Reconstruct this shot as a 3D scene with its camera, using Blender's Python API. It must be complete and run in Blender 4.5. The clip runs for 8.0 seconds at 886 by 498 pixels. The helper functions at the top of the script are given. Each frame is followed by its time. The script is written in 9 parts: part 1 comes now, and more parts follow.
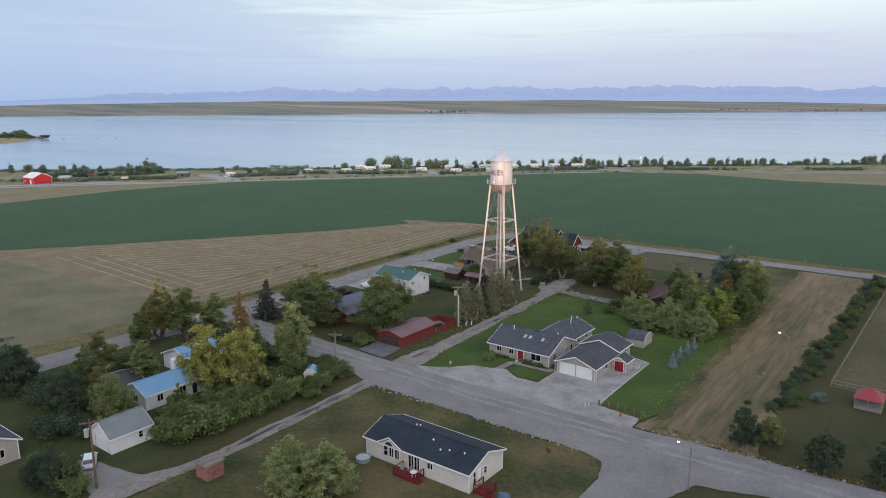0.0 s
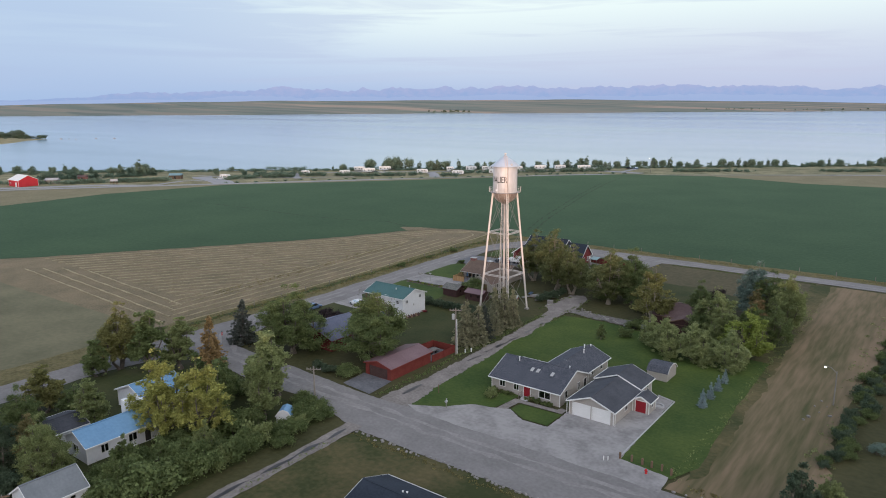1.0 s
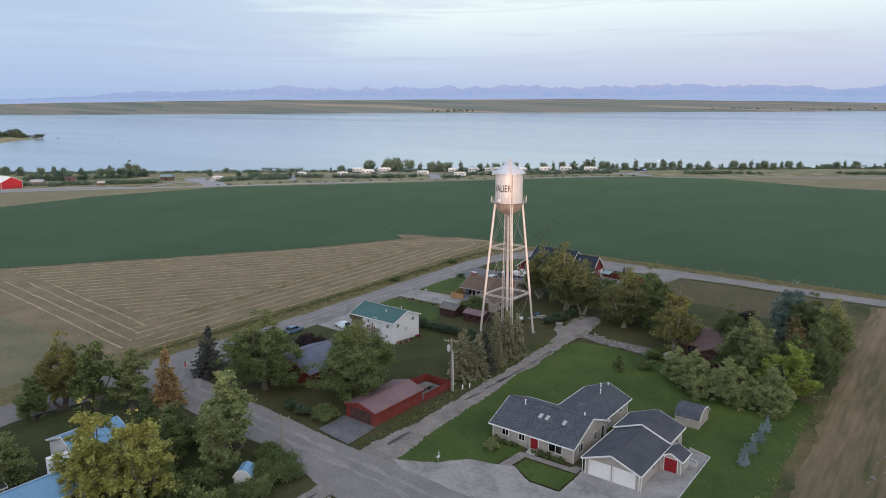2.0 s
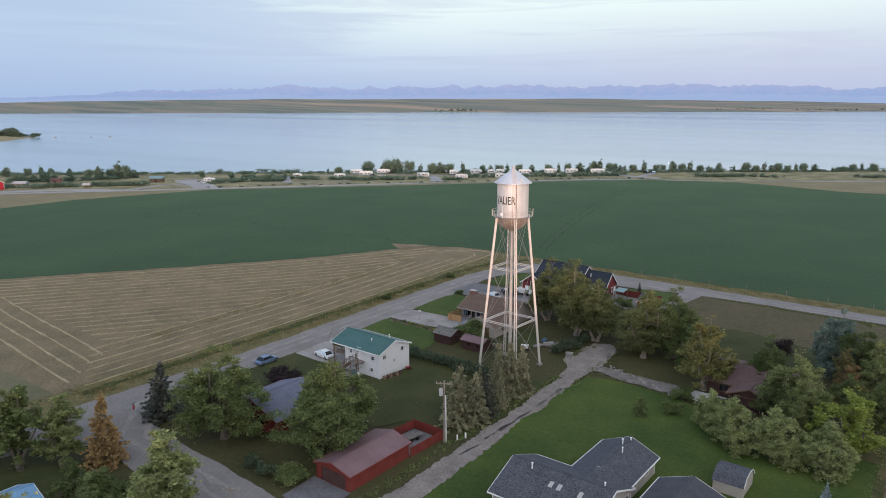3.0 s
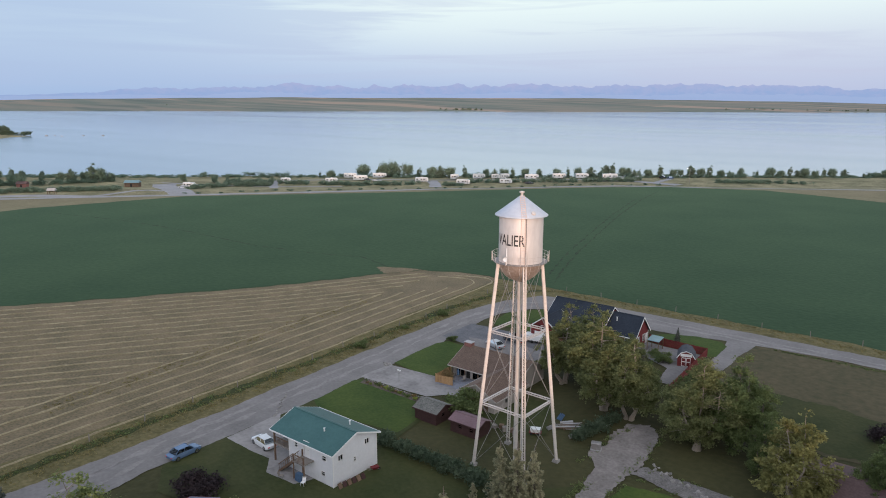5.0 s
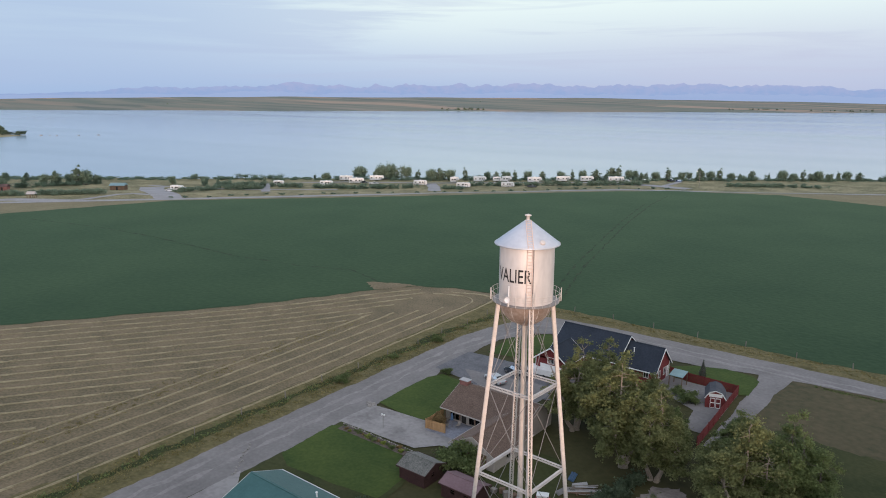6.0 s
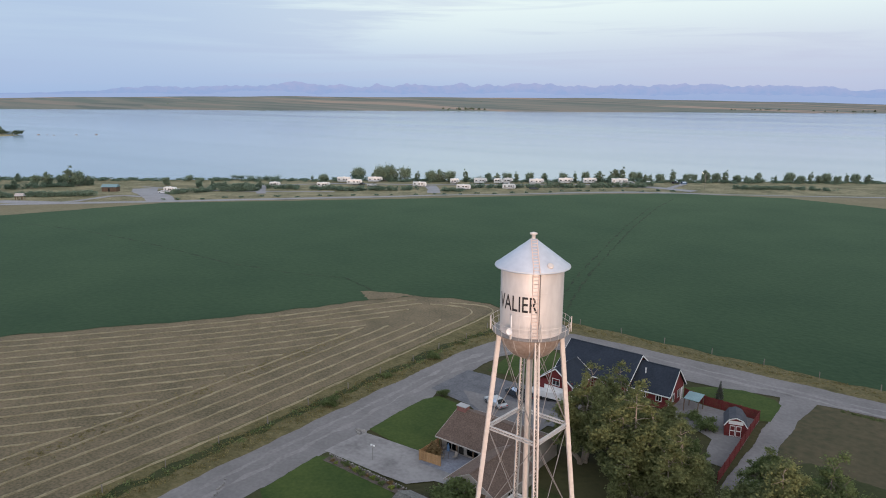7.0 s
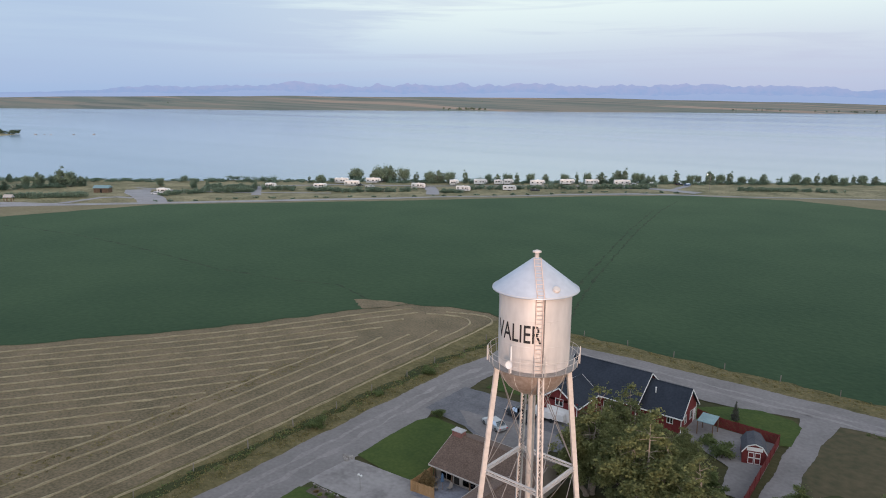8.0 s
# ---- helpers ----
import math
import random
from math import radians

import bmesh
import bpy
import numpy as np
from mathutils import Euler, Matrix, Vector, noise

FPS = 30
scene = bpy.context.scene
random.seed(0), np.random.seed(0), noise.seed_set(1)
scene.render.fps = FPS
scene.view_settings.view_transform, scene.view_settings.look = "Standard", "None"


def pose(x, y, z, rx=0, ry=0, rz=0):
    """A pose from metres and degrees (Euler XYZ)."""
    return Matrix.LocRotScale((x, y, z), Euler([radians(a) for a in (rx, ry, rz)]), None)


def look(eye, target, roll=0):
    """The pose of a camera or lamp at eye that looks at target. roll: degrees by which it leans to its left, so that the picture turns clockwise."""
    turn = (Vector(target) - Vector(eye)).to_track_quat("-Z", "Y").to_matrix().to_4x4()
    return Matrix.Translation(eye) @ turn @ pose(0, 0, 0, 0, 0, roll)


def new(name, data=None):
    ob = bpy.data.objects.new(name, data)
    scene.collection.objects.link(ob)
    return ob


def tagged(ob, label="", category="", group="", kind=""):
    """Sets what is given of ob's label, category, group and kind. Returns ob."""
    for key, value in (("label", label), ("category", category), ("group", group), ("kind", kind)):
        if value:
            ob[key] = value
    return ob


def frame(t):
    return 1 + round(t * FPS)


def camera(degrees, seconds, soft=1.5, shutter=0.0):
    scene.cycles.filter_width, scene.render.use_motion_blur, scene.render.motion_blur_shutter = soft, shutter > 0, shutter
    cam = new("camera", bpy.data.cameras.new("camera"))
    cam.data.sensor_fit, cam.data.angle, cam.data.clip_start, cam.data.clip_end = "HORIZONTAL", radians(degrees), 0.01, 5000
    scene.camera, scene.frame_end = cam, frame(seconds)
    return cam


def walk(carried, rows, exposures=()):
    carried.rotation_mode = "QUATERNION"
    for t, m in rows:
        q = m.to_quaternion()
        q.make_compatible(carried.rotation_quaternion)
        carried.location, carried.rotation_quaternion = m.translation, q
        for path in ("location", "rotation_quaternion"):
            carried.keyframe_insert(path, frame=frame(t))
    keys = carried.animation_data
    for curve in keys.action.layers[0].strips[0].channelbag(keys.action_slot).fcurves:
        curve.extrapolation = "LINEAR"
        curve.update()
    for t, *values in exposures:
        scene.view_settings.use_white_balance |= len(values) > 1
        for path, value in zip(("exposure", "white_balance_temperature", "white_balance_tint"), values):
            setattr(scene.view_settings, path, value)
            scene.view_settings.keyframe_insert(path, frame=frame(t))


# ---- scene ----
cam = camera(64.3, 8.0, soft=1.0)
# seconds, x, y, z, yaw, pitch, roll
PATH = [
    (0.0, 0.0, 0.0, 48.32, 36.94, -11.8, 0.25),
    (0.5, -4.62, 7.22, 48.33, 37.08, -11.815, 0.27),
    (1.0, -9.38, 14.76, 48.31, 37.22, -11.84, 0.27),
    (1.5, -14.26, 22.45, 48.25, 37.37, -11.87, 0.24),
    (3.0, -29.38, 46.25, 47.98, 37.83, -11.93, 0.07),
    (3.5, -34.32, 53.95, 47.94, 37.95, -11.96, 0.01),
    (4.0, -39.25, 61.6, 47.92, 38.05, -11.985, -0.05),
    (4.5, -44.08, 69.05, 47.91, 38.16, -12.0, -0.1),
    (5.0, -49.01, 76.55, 47.92, 38.27, -12.01, -0.16),
    (5.3, -51.97, 81.0, 47.94, 38.32, -12.02, -0.19),
    (5.9, -57.75, 89.8, 48.0, 38.42, -12.04, -0.25),
    (6.25, -60.7, 94.25, 48.04, 38.47, -12.05, -0.28),
    (6.5, -61.85, 95.92, 48.06, 38.49, -12.05, -0.3),
    (7.0, -63.92, 98.95, 48.08, 38.53, -12.06, -0.34),
    (7.5, -66.08, 102.23, 48.04, 38.56, -12.06, -0.37),
    (8.0, -68.31, 105.76, 47.93, 38.59, -12.07, -0.41),
]
walk(cam, [(t, pose(x, y, z, 90 + pitch, roll, yaw)) for t, x, y, z, yaw, pitch, roll in PATH], exposures=[(0.0, 0.06), (3.5, 0.05), (8.0, -0.02)])

# ---- light: first sun over an added, unseen rise in the east, sky overhead ----
SUN_AZ = radians(-52.0)          # direction to the sun, from +x
SUN_EL = radians(1.6)
to_sun = Vector((math.cos(SUN_AZ) * math.cos(SUN_EL), math.sin(SUN_AZ) * math.cos(SUN_EL), math.sin(SUN_EL)))
sun = new("sun", bpy.data.lights.new("sun", "SUN"))
sun.data.energy, sun.data.angle, sun.data.color = 2.5, radians(0.7), (1.0, 0.66, 0.50)
sun.matrix_world = look(to_sun * 100, (0, 0, 0))

world = bpy.data.worlds.new("world")
scene.world = world
world.use_nodes = True
wt = world.node_tree
wt.nodes.clear()


def wnode(kind, **values):
    n = wt.nodes.new(kind)
    for key, value in values.items():
        n.inputs[key].default_value = value
    return n


w_out = wnode("ShaderNodeOutputWorld")
w_bg = wnode("ShaderNodeBackground", Strength=1.0)
w_co = wnode("ShaderNodeTexCoord")
w_sep = wnode("ShaderNodeSeparateXYZ")
wt.links.new(w_co.outputs["Generated"], w_sep.inputs[0])
w_ramp = wnode("ShaderNodeValToRGB")
steps = [(0.0, (0.36, 0.485, 0.72)), (0.02, (0.43, 0.555, 0.775)), (0.055, (0.54, 0.665, 0.835)), (0.09, (0.69, 0.815, 0.89)),
         (0.13, (0.80, 0.925, 0.93)), (0.35, (0.66, 0.76, 0.85)), (1.0, (0.50, 0.57, 0.67))]
while len(w_ramp.color_ramp.elements) < len(steps):
    w_ramp.color_ramp.elements.new(0.5)
for e, (p, c) in zip(w_ramp.color_ramp.elements, steps):
    e.position, e.color = p, (*c, 1)
wt.links.new(w_sep.outputs["Z"], w_ramp.inputs[0])
# long thin cloud bands
w_map = wt.nodes.new("ShaderNodeMapping")
w_map.inputs["Scale"].default_value = (1.6, 1.6, 26.0)
wt.links.new(w_co.outputs["Generated"], w_map.inputs["Vector"])
w_noise = wnode("ShaderNodeTexNoise", Scale=1.7, Detail=6.0, Roughness=0.55, Distortion=0.6)
wt.links.new(w_map.outputs[0], w_noise.inputs["Vector"])
w_cr = wnode("ShaderNodeValToRGB")
w_cr.color_ramp.elements[0].position, w_cr.color_ramp.elements[0].color = 0.46, (0, 0, 0, 1)
w_cr.color_ramp.elements[1].position, w_cr.color_ramp.elements[1].color = 0.62, (1, 1, 1, 1)
wt.links.new(w_noise.outputs["Fac"], w_cr.inputs[0])
w_mix = wt.nodes.new("ShaderNodeMix")
w_mix.data_type, w_mix.blend_type = "RGBA", "MIX"
w_amt = wnode("ShaderNodeMath")
w_amt.operation = "MULTIPLY"
w_amt.inputs[1].default_value = 0.55
wt.links.new(w_cr.outputs[0], w_amt.inputs[0])
wt.links.new(w_amt.outputs[0], w_mix.inputs[0])
wt.links.new(w_ramp.outputs[0], w_mix.inputs[6])
w_mix.inputs[7].default_value = (0.47, 0.555, 0.755, 1)
# a faint rose flush on part of the cloud
w_big = wnode("ShaderNodeTexNoise", Scale=1.1, Detail=3.0)
w_map2 = wt.nodes.new("ShaderNodeMapping")
w_map2.inputs["Scale"].default_value = (1.0, 1.0, 7.0)
w_map2.inputs["Location"].default_value = (3.1, 0.4, 0.2)
wt.links.new(w_co.outputs["Generated"], w_map2.inputs["Vector"])
wt.links.new(w_map2.outputs[0], w_big.inputs["Vector"])
w_br = wnode("ShaderNodeMapRange")
w_br.inputs["From Min"].default_value, w_br.inputs["From Max"].default_value, w_br.inputs["To Max"].default_value = 0.48, 0.68, 0.28
wt.links.new(w_big.outputs["Fac"], w_br.inputs["Value"])
w_rose = wt.nodes.new("ShaderNodeMix")
w_rose.data_type, w_rose.blend_type = "RGBA", "MIX"
w_rose.inputs[7].default_value = (0.575, 0.58, 0.74, 1)
# the flush deepens towards the north, low over the horizon
w_side = wt.nodes.new("ShaderNodeVectorMath")
w_side.operation = "DOT_PRODUCT"
w_side.inputs[1].default_value = (0.80, 0.60, 0.0)
wt.links.new(w_co.outputs["Generated"], w_side.inputs[0])
w_sr = wnode("ShaderNodeMapRange")
w_sr.interpolation_type = "SMOOTHSTEP"
w_sr.inputs["From Min"].default_value, w_sr.inputs["From Max"].default_value, w_sr.inputs["To Max"].default_value = -0.15, 0.45, 0.38
wt.links.new(w_side.outputs["Value"], w_sr.inputs["Value"])
w_up = wnode("ShaderNodeMapRange")
w_up.interpolation_type = "SMOOTHSTEP"
w_up.inputs["From Min"].default_value, w_up.inputs["From Max"].default_value, w_up.inputs["To Min"].default_value, w_up.inputs["To Max"].default_value = 0.06, 0.125, 1.0, 0.15
wt.links.new(w_sep.outputs["Z"], w_up.inputs["Value"])
w_sm = wnode("ShaderNodeMath")
w_sm.operation = "MULTIPLY"
wt.links.new(w_sr.outputs[0], w_sm.inputs[0])
wt.links.new(w_up.outputs[0], w_sm.inputs[1])
w_fl = wnode("ShaderNodeMath")
w_fl.operation = "MAXIMUM"
wt.links.new(w_br.outputs[0], w_fl.inputs[0])
wt.links.new(w_sm.outputs[0], w_fl.inputs[1])
wt.links.new(w_fl.outputs[0], w_rose.inputs[0])
wt.links.new(w_mix.outputs[2], w_rose.inputs[6])
# the southern sky lies under thicker, bluer cloud
w_sl = wnode("ShaderNodeMapRange")
w_sl.interpolation_type = "SMOOTHSTEP"
w_sl.inputs["From Min"].default_value, w_sl.inputs["From Max"].default_value, w_sl.inputs["To Min"].default_value, w_sl.inputs["To Max"].default_value = -0.50, 0.02, 0.72, 0.0
wt.links.new(w_side.outputs["Value"], w_sl.inputs["Value"])
w_south = wt.nodes.new("ShaderNodeMix")
w_south.data_type, w_south.blend_type = "RGBA", "MIX"
w_south.inputs[7].default_value = (0.365, 0.51, 0.755, 1)
wt.links.new(w_sl.outputs[0], w_south.inputs[0])
wt.links.new(w_rose.outputs[2], w_south.inputs[6])
# the sky's own scattering, brightest round the low sun
w_sky = wt.nodes.new("ShaderNodeTexSky")
w_sky.sky_type, w_sky.sun_disc = "NISHITA", False
w_sky.sun_elevation, w_sky.sun_rotation = SUN_EL, math.pi / 2 - SUN_AZ
w_mul = wt.nodes.new("ShaderNodeMix")
w_mul.data_type, w_mul.blend_type = "RGBA", "ADD"
w_mul.inputs[0].default_value = 0.02
wt.links.new(w_south.outputs[2], w_mul.inputs[6])
wt.links.new(w_sky.outputs[0], w_mul.inputs[7])
# the bright warm dawn sky round the rising sun
w_dot = wt.nodes.new("ShaderNodeVectorMath")
w_dot.operation = "DOT_PRODUCT"
w_dot.inputs[1].default_value = Vector((to_sun.x, to_sun.y, 0.22)).normalized()
wt.links.new(w_co.outputs["Generated"], w_dot.inputs[0])
w_glow = wnode("ShaderNodeMapRange")
w_glow.interpolation_type = "SMOOTHSTEP"
w_glow.inputs["From Min"].default_value, w_glow.inputs["From Max"].default_value = 0.15, 1.0
wt.links.new(w_dot.outputs["Value"], w_glow.inputs["Value"])
w_dawn = wt.nodes.new("ShaderNodeMix")
w_dawn.data_type, w_dawn.blend_type = "RGBA", "ADD"
w_dawn.inputs[7].default_value = (0.92, 0.78, 0.70, 1)
wt.links.new(w_glow.outputs[0], w_dawn.inputs[0])
wt.links.new(w_mul.outputs[2], w_dawn.inputs[6])
wt.links.new(w_dawn.outputs[2], w_bg.inputs["Color"])
wt.links.new(w_bg.outputs[0], w_out.inputs["Surface"])


# ---- materials ----
def shade(name, dark, light, big=3.0, fine=0.3, rough=0.8, bump=0.15, metal=0.0, spec=0.3, squash=(1, 1, 1), per="", mix=0.5, relief=0.05, edges=(0.3, 0.7)):
    """Two colours mixed by noise at two scales in metres; per: 'object' or 'island' varies brightness piece by piece."""
    m = bpy.data.materials.new(name)
    m.use_nodes = True
    t = m.node_tree
    b = t.nodes["Principled BSDF"]
    b.inputs["Roughness"].default_value, b.inputs["Metallic"].default_value = rough, metal
    b.inputs["Specular IOR Level"].default_value = spec
    b.inputs["Diffuse Roughness"].default_value = 1.0 if rough >= 0.9 else 0.0
    geo = t.nodes.new("ShaderNodeNewGeometry")
    mp = t.nodes.new("ShaderNodeMapping")
    mp.inputs["Scale"].default_value = squash
    t.links.new(geo.outputs["Position"], mp.inputs["Vector"])
    n1, n2 = t.nodes.new("ShaderNodeTexNoise"), t.nodes.new("ShaderNodeTexNoise")
    n1.inputs["Scale"].default_value, n1.inputs["Detail"].default_value = 1.0 / big, 4
    n2.inputs["Scale"].default_value, n2.inputs["Detail"].default_value = 1.0 / fine, 5
    for n in (n1, n2):
        t.links.new(mp.outputs[0], n.inputs["Vector"])
    add = t.nodes.new("ShaderNodeMix")
    add.data_type = "FLOAT"
    add.inputs[0].default_value = mix
    t.links.new(n1.outputs["Fac"], add.inputs[2])
    t.links.new(n2.outputs["Fac"], add.inputs[3])
    ramp = t.nodes.new("ShaderNodeValToRGB")
    ramp.color_ramp.elements[0].position, ramp.color_ramp.elements[0].color = edges[0], (*dark, 1)
    ramp.color_ramp.elements[1].position, ramp.color_ramp.elements[1].color = edges[1], (*light, 1)
    t.links.new(add.outputs[0], ramp.inputs[0])
    out = ramp.outputs[0]
    if per:
        hsv = t.nodes.new("ShaderNodeHueSaturation")
        src = geo.outputs["Random Per Island"] if per == "island" else t.nodes.new("ShaderNodeObjectInfo").outputs["Random"]
        rng = t.nodes.new("ShaderNodeMapRange")
        rng.inputs["To Min"].default_value, rng.inputs["To Max"].default_value = (0.72, 1.3) if per == "island" else (0.85, 1.15)
        t.links.new(src, rng.inputs["Value"])
        t.links.new(rng.outputs[0], hsv.inputs["Value"])
        t.links.new(out, hsv.inputs["Color"])
        out = hsv.outputs[0]
    t.links.new(out, b.inputs["Base Color"])
    if bump:
        bp = t.nodes.new("ShaderNodeBump")
        bp.inputs["Strength"].default_value, bp.inputs["Distance"].default_value = bump, relief
        t.links.new(n2.outputs["Fac"], bp.inputs["Height"])
        t.links.new(bp.outputs[0], b.inputs["Normal"])
    return m


def ribbed(m, pitch, axis="Z", strength=0.5, depth=0.02):
    """Adds courses or ribs to a material's relief: lap siding, metal roofing, boards."""
    t = m.node_tree
    b = t.nodes["Principled BSDF"]
    geo = t.nodes.new("ShaderNodeNewGeometry")
    wave = t.nodes.new("ShaderNodeTexWave")
    wave.wave_type, wave.bands_direction, wave.wave_profile = "BANDS", axis, "SAW"
    wave.inputs["Scale"].default_value = 0.314 / pitch
    t.links.new(geo.outputs["Position"], wave.inputs["Vector"])
    bp = t.nodes.new("ShaderNodeBump")
    bp.inputs["Strength"].default_value, bp.inputs["Distance"].default_value = strength, depth
    t.links.new(wave.outputs["Fac"], bp.inputs["Height"])
    old = b.inputs["Normal"].links
    if old:
        t.links.new(old[0].from_socket, bp.inputs["Normal"])
    t.links.new(bp.outputs[0], b.inputs["Normal"])
    return m


def leafy(name, dark, light):
    m = shade(name, dark, light, big=2.5, fine=0.6, rough=0.75, bump=0, spec=0.15, per="island", edges=(0.3, 0.7))
    t = m.node_tree
    b = t.nodes["Principled BSDF"]
    tr = t.nodes.new("ShaderNodeBsdfTranslucent")
    mx = t.nodes.new("ShaderNodeMixShader")
    mx.inputs[0].default_value = 0.42
    src = b.inputs["Base Color"].links[0].from_socket
    t.links.new(src, tr.inputs["Color"])
    t.links.new(b.outputs[0], mx.inputs[1])
    t.links.new(tr.outputs[0], mx.inputs[2])
    t.links.new(mx.outputs[0], t.nodes["Material Output"].inputs["Surface"])
    return m


def glassy(name, tint=(0.75, 0.8, 0.82)):
    m = bpy.data.materials.new(name)
    m.use_nodes = True
    t = m.node_tree
    tp, gl, mx, fr = (t.nodes.new(k) for k in ("ShaderNodeBsdfTransparent", "ShaderNodeBsdfGlossy", "ShaderNodeMixShader", "ShaderNodeFresnel"))
    tp.inputs["Color"].default_value = (*tint, 1)
    gl.inputs["Roughness"].default_value = 0.03
    fr.inputs["IOR"].default_value = 1.6
    t.links.new(fr.outputs[0], mx.inputs[0])
    t.links.new(tp.outputs[0], mx.inputs[1])
    t.links.new(gl.outputs[0], mx.inputs[2])
    t.links.new(mx.outputs[0], t.nodes["Material Output"].inputs["Surface"])
    return m


gravel = shade("gravel", (0.150, 0.145, 0.146), (0.246, 0.239, 0.240), big=6, fine=0.5, rough=0.95, bump=0.5, mix=0.45)
gravel_pale = shade("pale_gravel", (0.165, 0.160, 0.162), (0.305, 0.298, 0.298), big=4, fine=0.6, rough=0.95, bump=0.4, mix=0.35, edges=(0.30, 0.58))
gravel_brown = shade("brown_gravel", (0.138, 0.125, 0.118), (0.262, 0.242, 0.230), big=2.5, fine=0.4, rough=0.95, bump=0.6, mix=0.5, edges=(0.34, 0.66))
rubble = shade("rubble", (0.075, 0.07, 0.066), (0.24, 0.23, 0.222), big=2.0, fine=0.22, rough=0.95, bump=0.8, mix=0.55, relief=0.2)
asphalt_dark = shade("dark_asphalt", (0.09, 0.09, 0.10), (0.19, 0.19, 0.20), big=2, fine=0.3, rough=0.85)
puddle = shade("wet_mud", (0.03, 0.03, 0.035), (0.07, 0.065, 0.065), big=2, fine=0.3, rough=0.35, bump=0.1)
concrete = shade("concrete", (0.328, 0.33, 0.334), (0.482, 0.49, 0.502), big=2, fine=0.2, rough=0.9)
town_grass = shade("rough_grass", (0.029, 0.034, 0.011), (0.073, 0.068, 0.029), big=14, fine=0.9, rough=0.95, bump=0.6, mix=0.4, relief=0.2)
lawn_green = shade("lawn", (0.021, 0.051, 0.009), (0.077, 0.108, 0.023), big=9, fine=0.5, rough=0.95, bump=0.5, mix=0.4, relief=0.1)
lawn_dull = shade("dull_lawn", (0.023, 0.037, 0.009), (0.063, 0.066, 0.024), big=6, fine=0.6, rough=0.95, bump=0.5, mix=0.4, relief=0.1)
dry_grass = shade("dry_grass", (0.039, 0.049, 0.015), (0.13, 0.105, 0.051), big=10, fine=0.8, rough=0.95, bump=0.5, mix=0.3, relief=0.2, edges=(0.40, 0.66))
mown_field = shade("mown_field", (0.044, 0.049, 0.023), (0.122, 0.098, 0.058), big=20, fine=1.2, rough=0.95, bump=0.4, relief=0.2)
hay_field = shade("hay_field", (0.092, 0.095, 0.055), (0.179, 0.166, 0.105), big=12, fine=1.0, rough=0.95, bump=0.4, relief=0.2, mix=0.35)
bare_dirt = shade("dry_dirt", (0.066, 0.070, 0.027), (0.200, 0.146, 0.092), big=5.0, fine=0.8, rough=0.95, bump=0.6, squash=(1.0, 0.10, 1), relief=0.2, mix=0.36, edges=(0.36, 0.60))
stubble = shade("stubble", (0.072, 0.066, 0.035), (0.194, 0.152, 0.095), big=7, fine=0.4, rough=0.95, bump=0.6, relief=0.2, mix=0.6, edges=(0.36, 0.64))
straw = shade("straw", (0.205, 0.176, 0.108), (0.42, 0.365, 0.24), big=3, fine=0.35, rough=0.9, bump=0.8, relief=0.2)
crop = shade("crop", (0.0135, 0.035, 0.0155), (0.032, 0.060, 0.028), big=30, fine=1.3, rough=0.95, bump=0.45, mix=0.5, relief=0.18, spec=0.1, edges=(0.34, 0.66))
for m_ in (stubble,):
    b_ = m_.node_tree.nodes["Principled BSDF"]
    b_.inputs["Sheen Weight"].default_value, b_.inputs["Sheen Roughness"].default_value = 0.16, 0.45
    b_.inputs["Sheen Tint"].default_value = (0.86, 0.70, 0.52, 1)
crop_b = crop.node_tree.nodes["Principled BSDF"]
crop_b.inputs["Sheen Weight"].default_value, crop_b.inputs["Sheen Roughness"].default_value = 0.17, 0.45
crop_b.inputs["Sheen Tint"].default_value = (0.42, 0.62, 0.42, 1)
crop_track = shade("crop_track", (0.014, 0.030, 0.014), (0.040, 0.062, 0.031), big=2.2, fine=0.6, rough=0.95, edges=(0.40, 0.58))
verge_grass = shade("verge_grass", (0.060, 0.060, 0.020), (0.190, 0.160, 0.078), big=2.6, fine=0.6, rough=0.95, bump=0.8, relief=0.3)
shore_grass = shade("shore_grass", (0.098, 0.103, 0.053), (0.282, 0.255, 0.155), big=12, fine=1.4, rough=0.95, edges=(0.38, 0.62))
margin_grass = shade("margin_grass", (0.130, 0.122, 0.070), (0.225, 0.198, 0.125), big=14, fine=1.5, rough=0.95)
camp_gravel = shade("camp_gravel", (0.216, 0.218, 0.233), (0.32, 0.33, 0.35), big=8, fine=1.0, rough=0.95)
bark = shade("bark", (0.09, 0.075, 0.06), (0.19, 0.165, 0.14), big=0.6, fine=0.12, rough=0.95, bump=0.6)
bark_pale = shade("pale_bark", (0.218, 0.184, 0.15), (0.374, 0.326, 0.272), big=0.8, fine=0.15, rough=0.9, bump=0.5)
leaf_green = leafy("leaf_green", (0.101, 0.141, 0.054), (0.248, 0.296, 0.121))
leaf_deep = leafy("leaf_deep", (0.082, 0.115, 0.045), (0.205, 0.250, 0.100))
leaf_olive = leafy("leaf_olive", (0.140, 0.173, 0.067), (0.338, 0.376, 0.164))
leaf_yellow = leafy("leaf_yellow", (0.20, 0.215, 0.062), (0.53, 0.52, 0.165))
leaf_lime = leafy("leaf_lime", (0.15, 0.2, 0.045), (0.38, 0.44, 0.11))
needle_rust = leafy("needle_rust", (0.30, 0.205, 0.095), (0.60, 0.43, 0.21))
leaf_gold = leafy("leaf_gold", (0.128, 0.134, 0.046), (0.325, 0.312, 0.125))
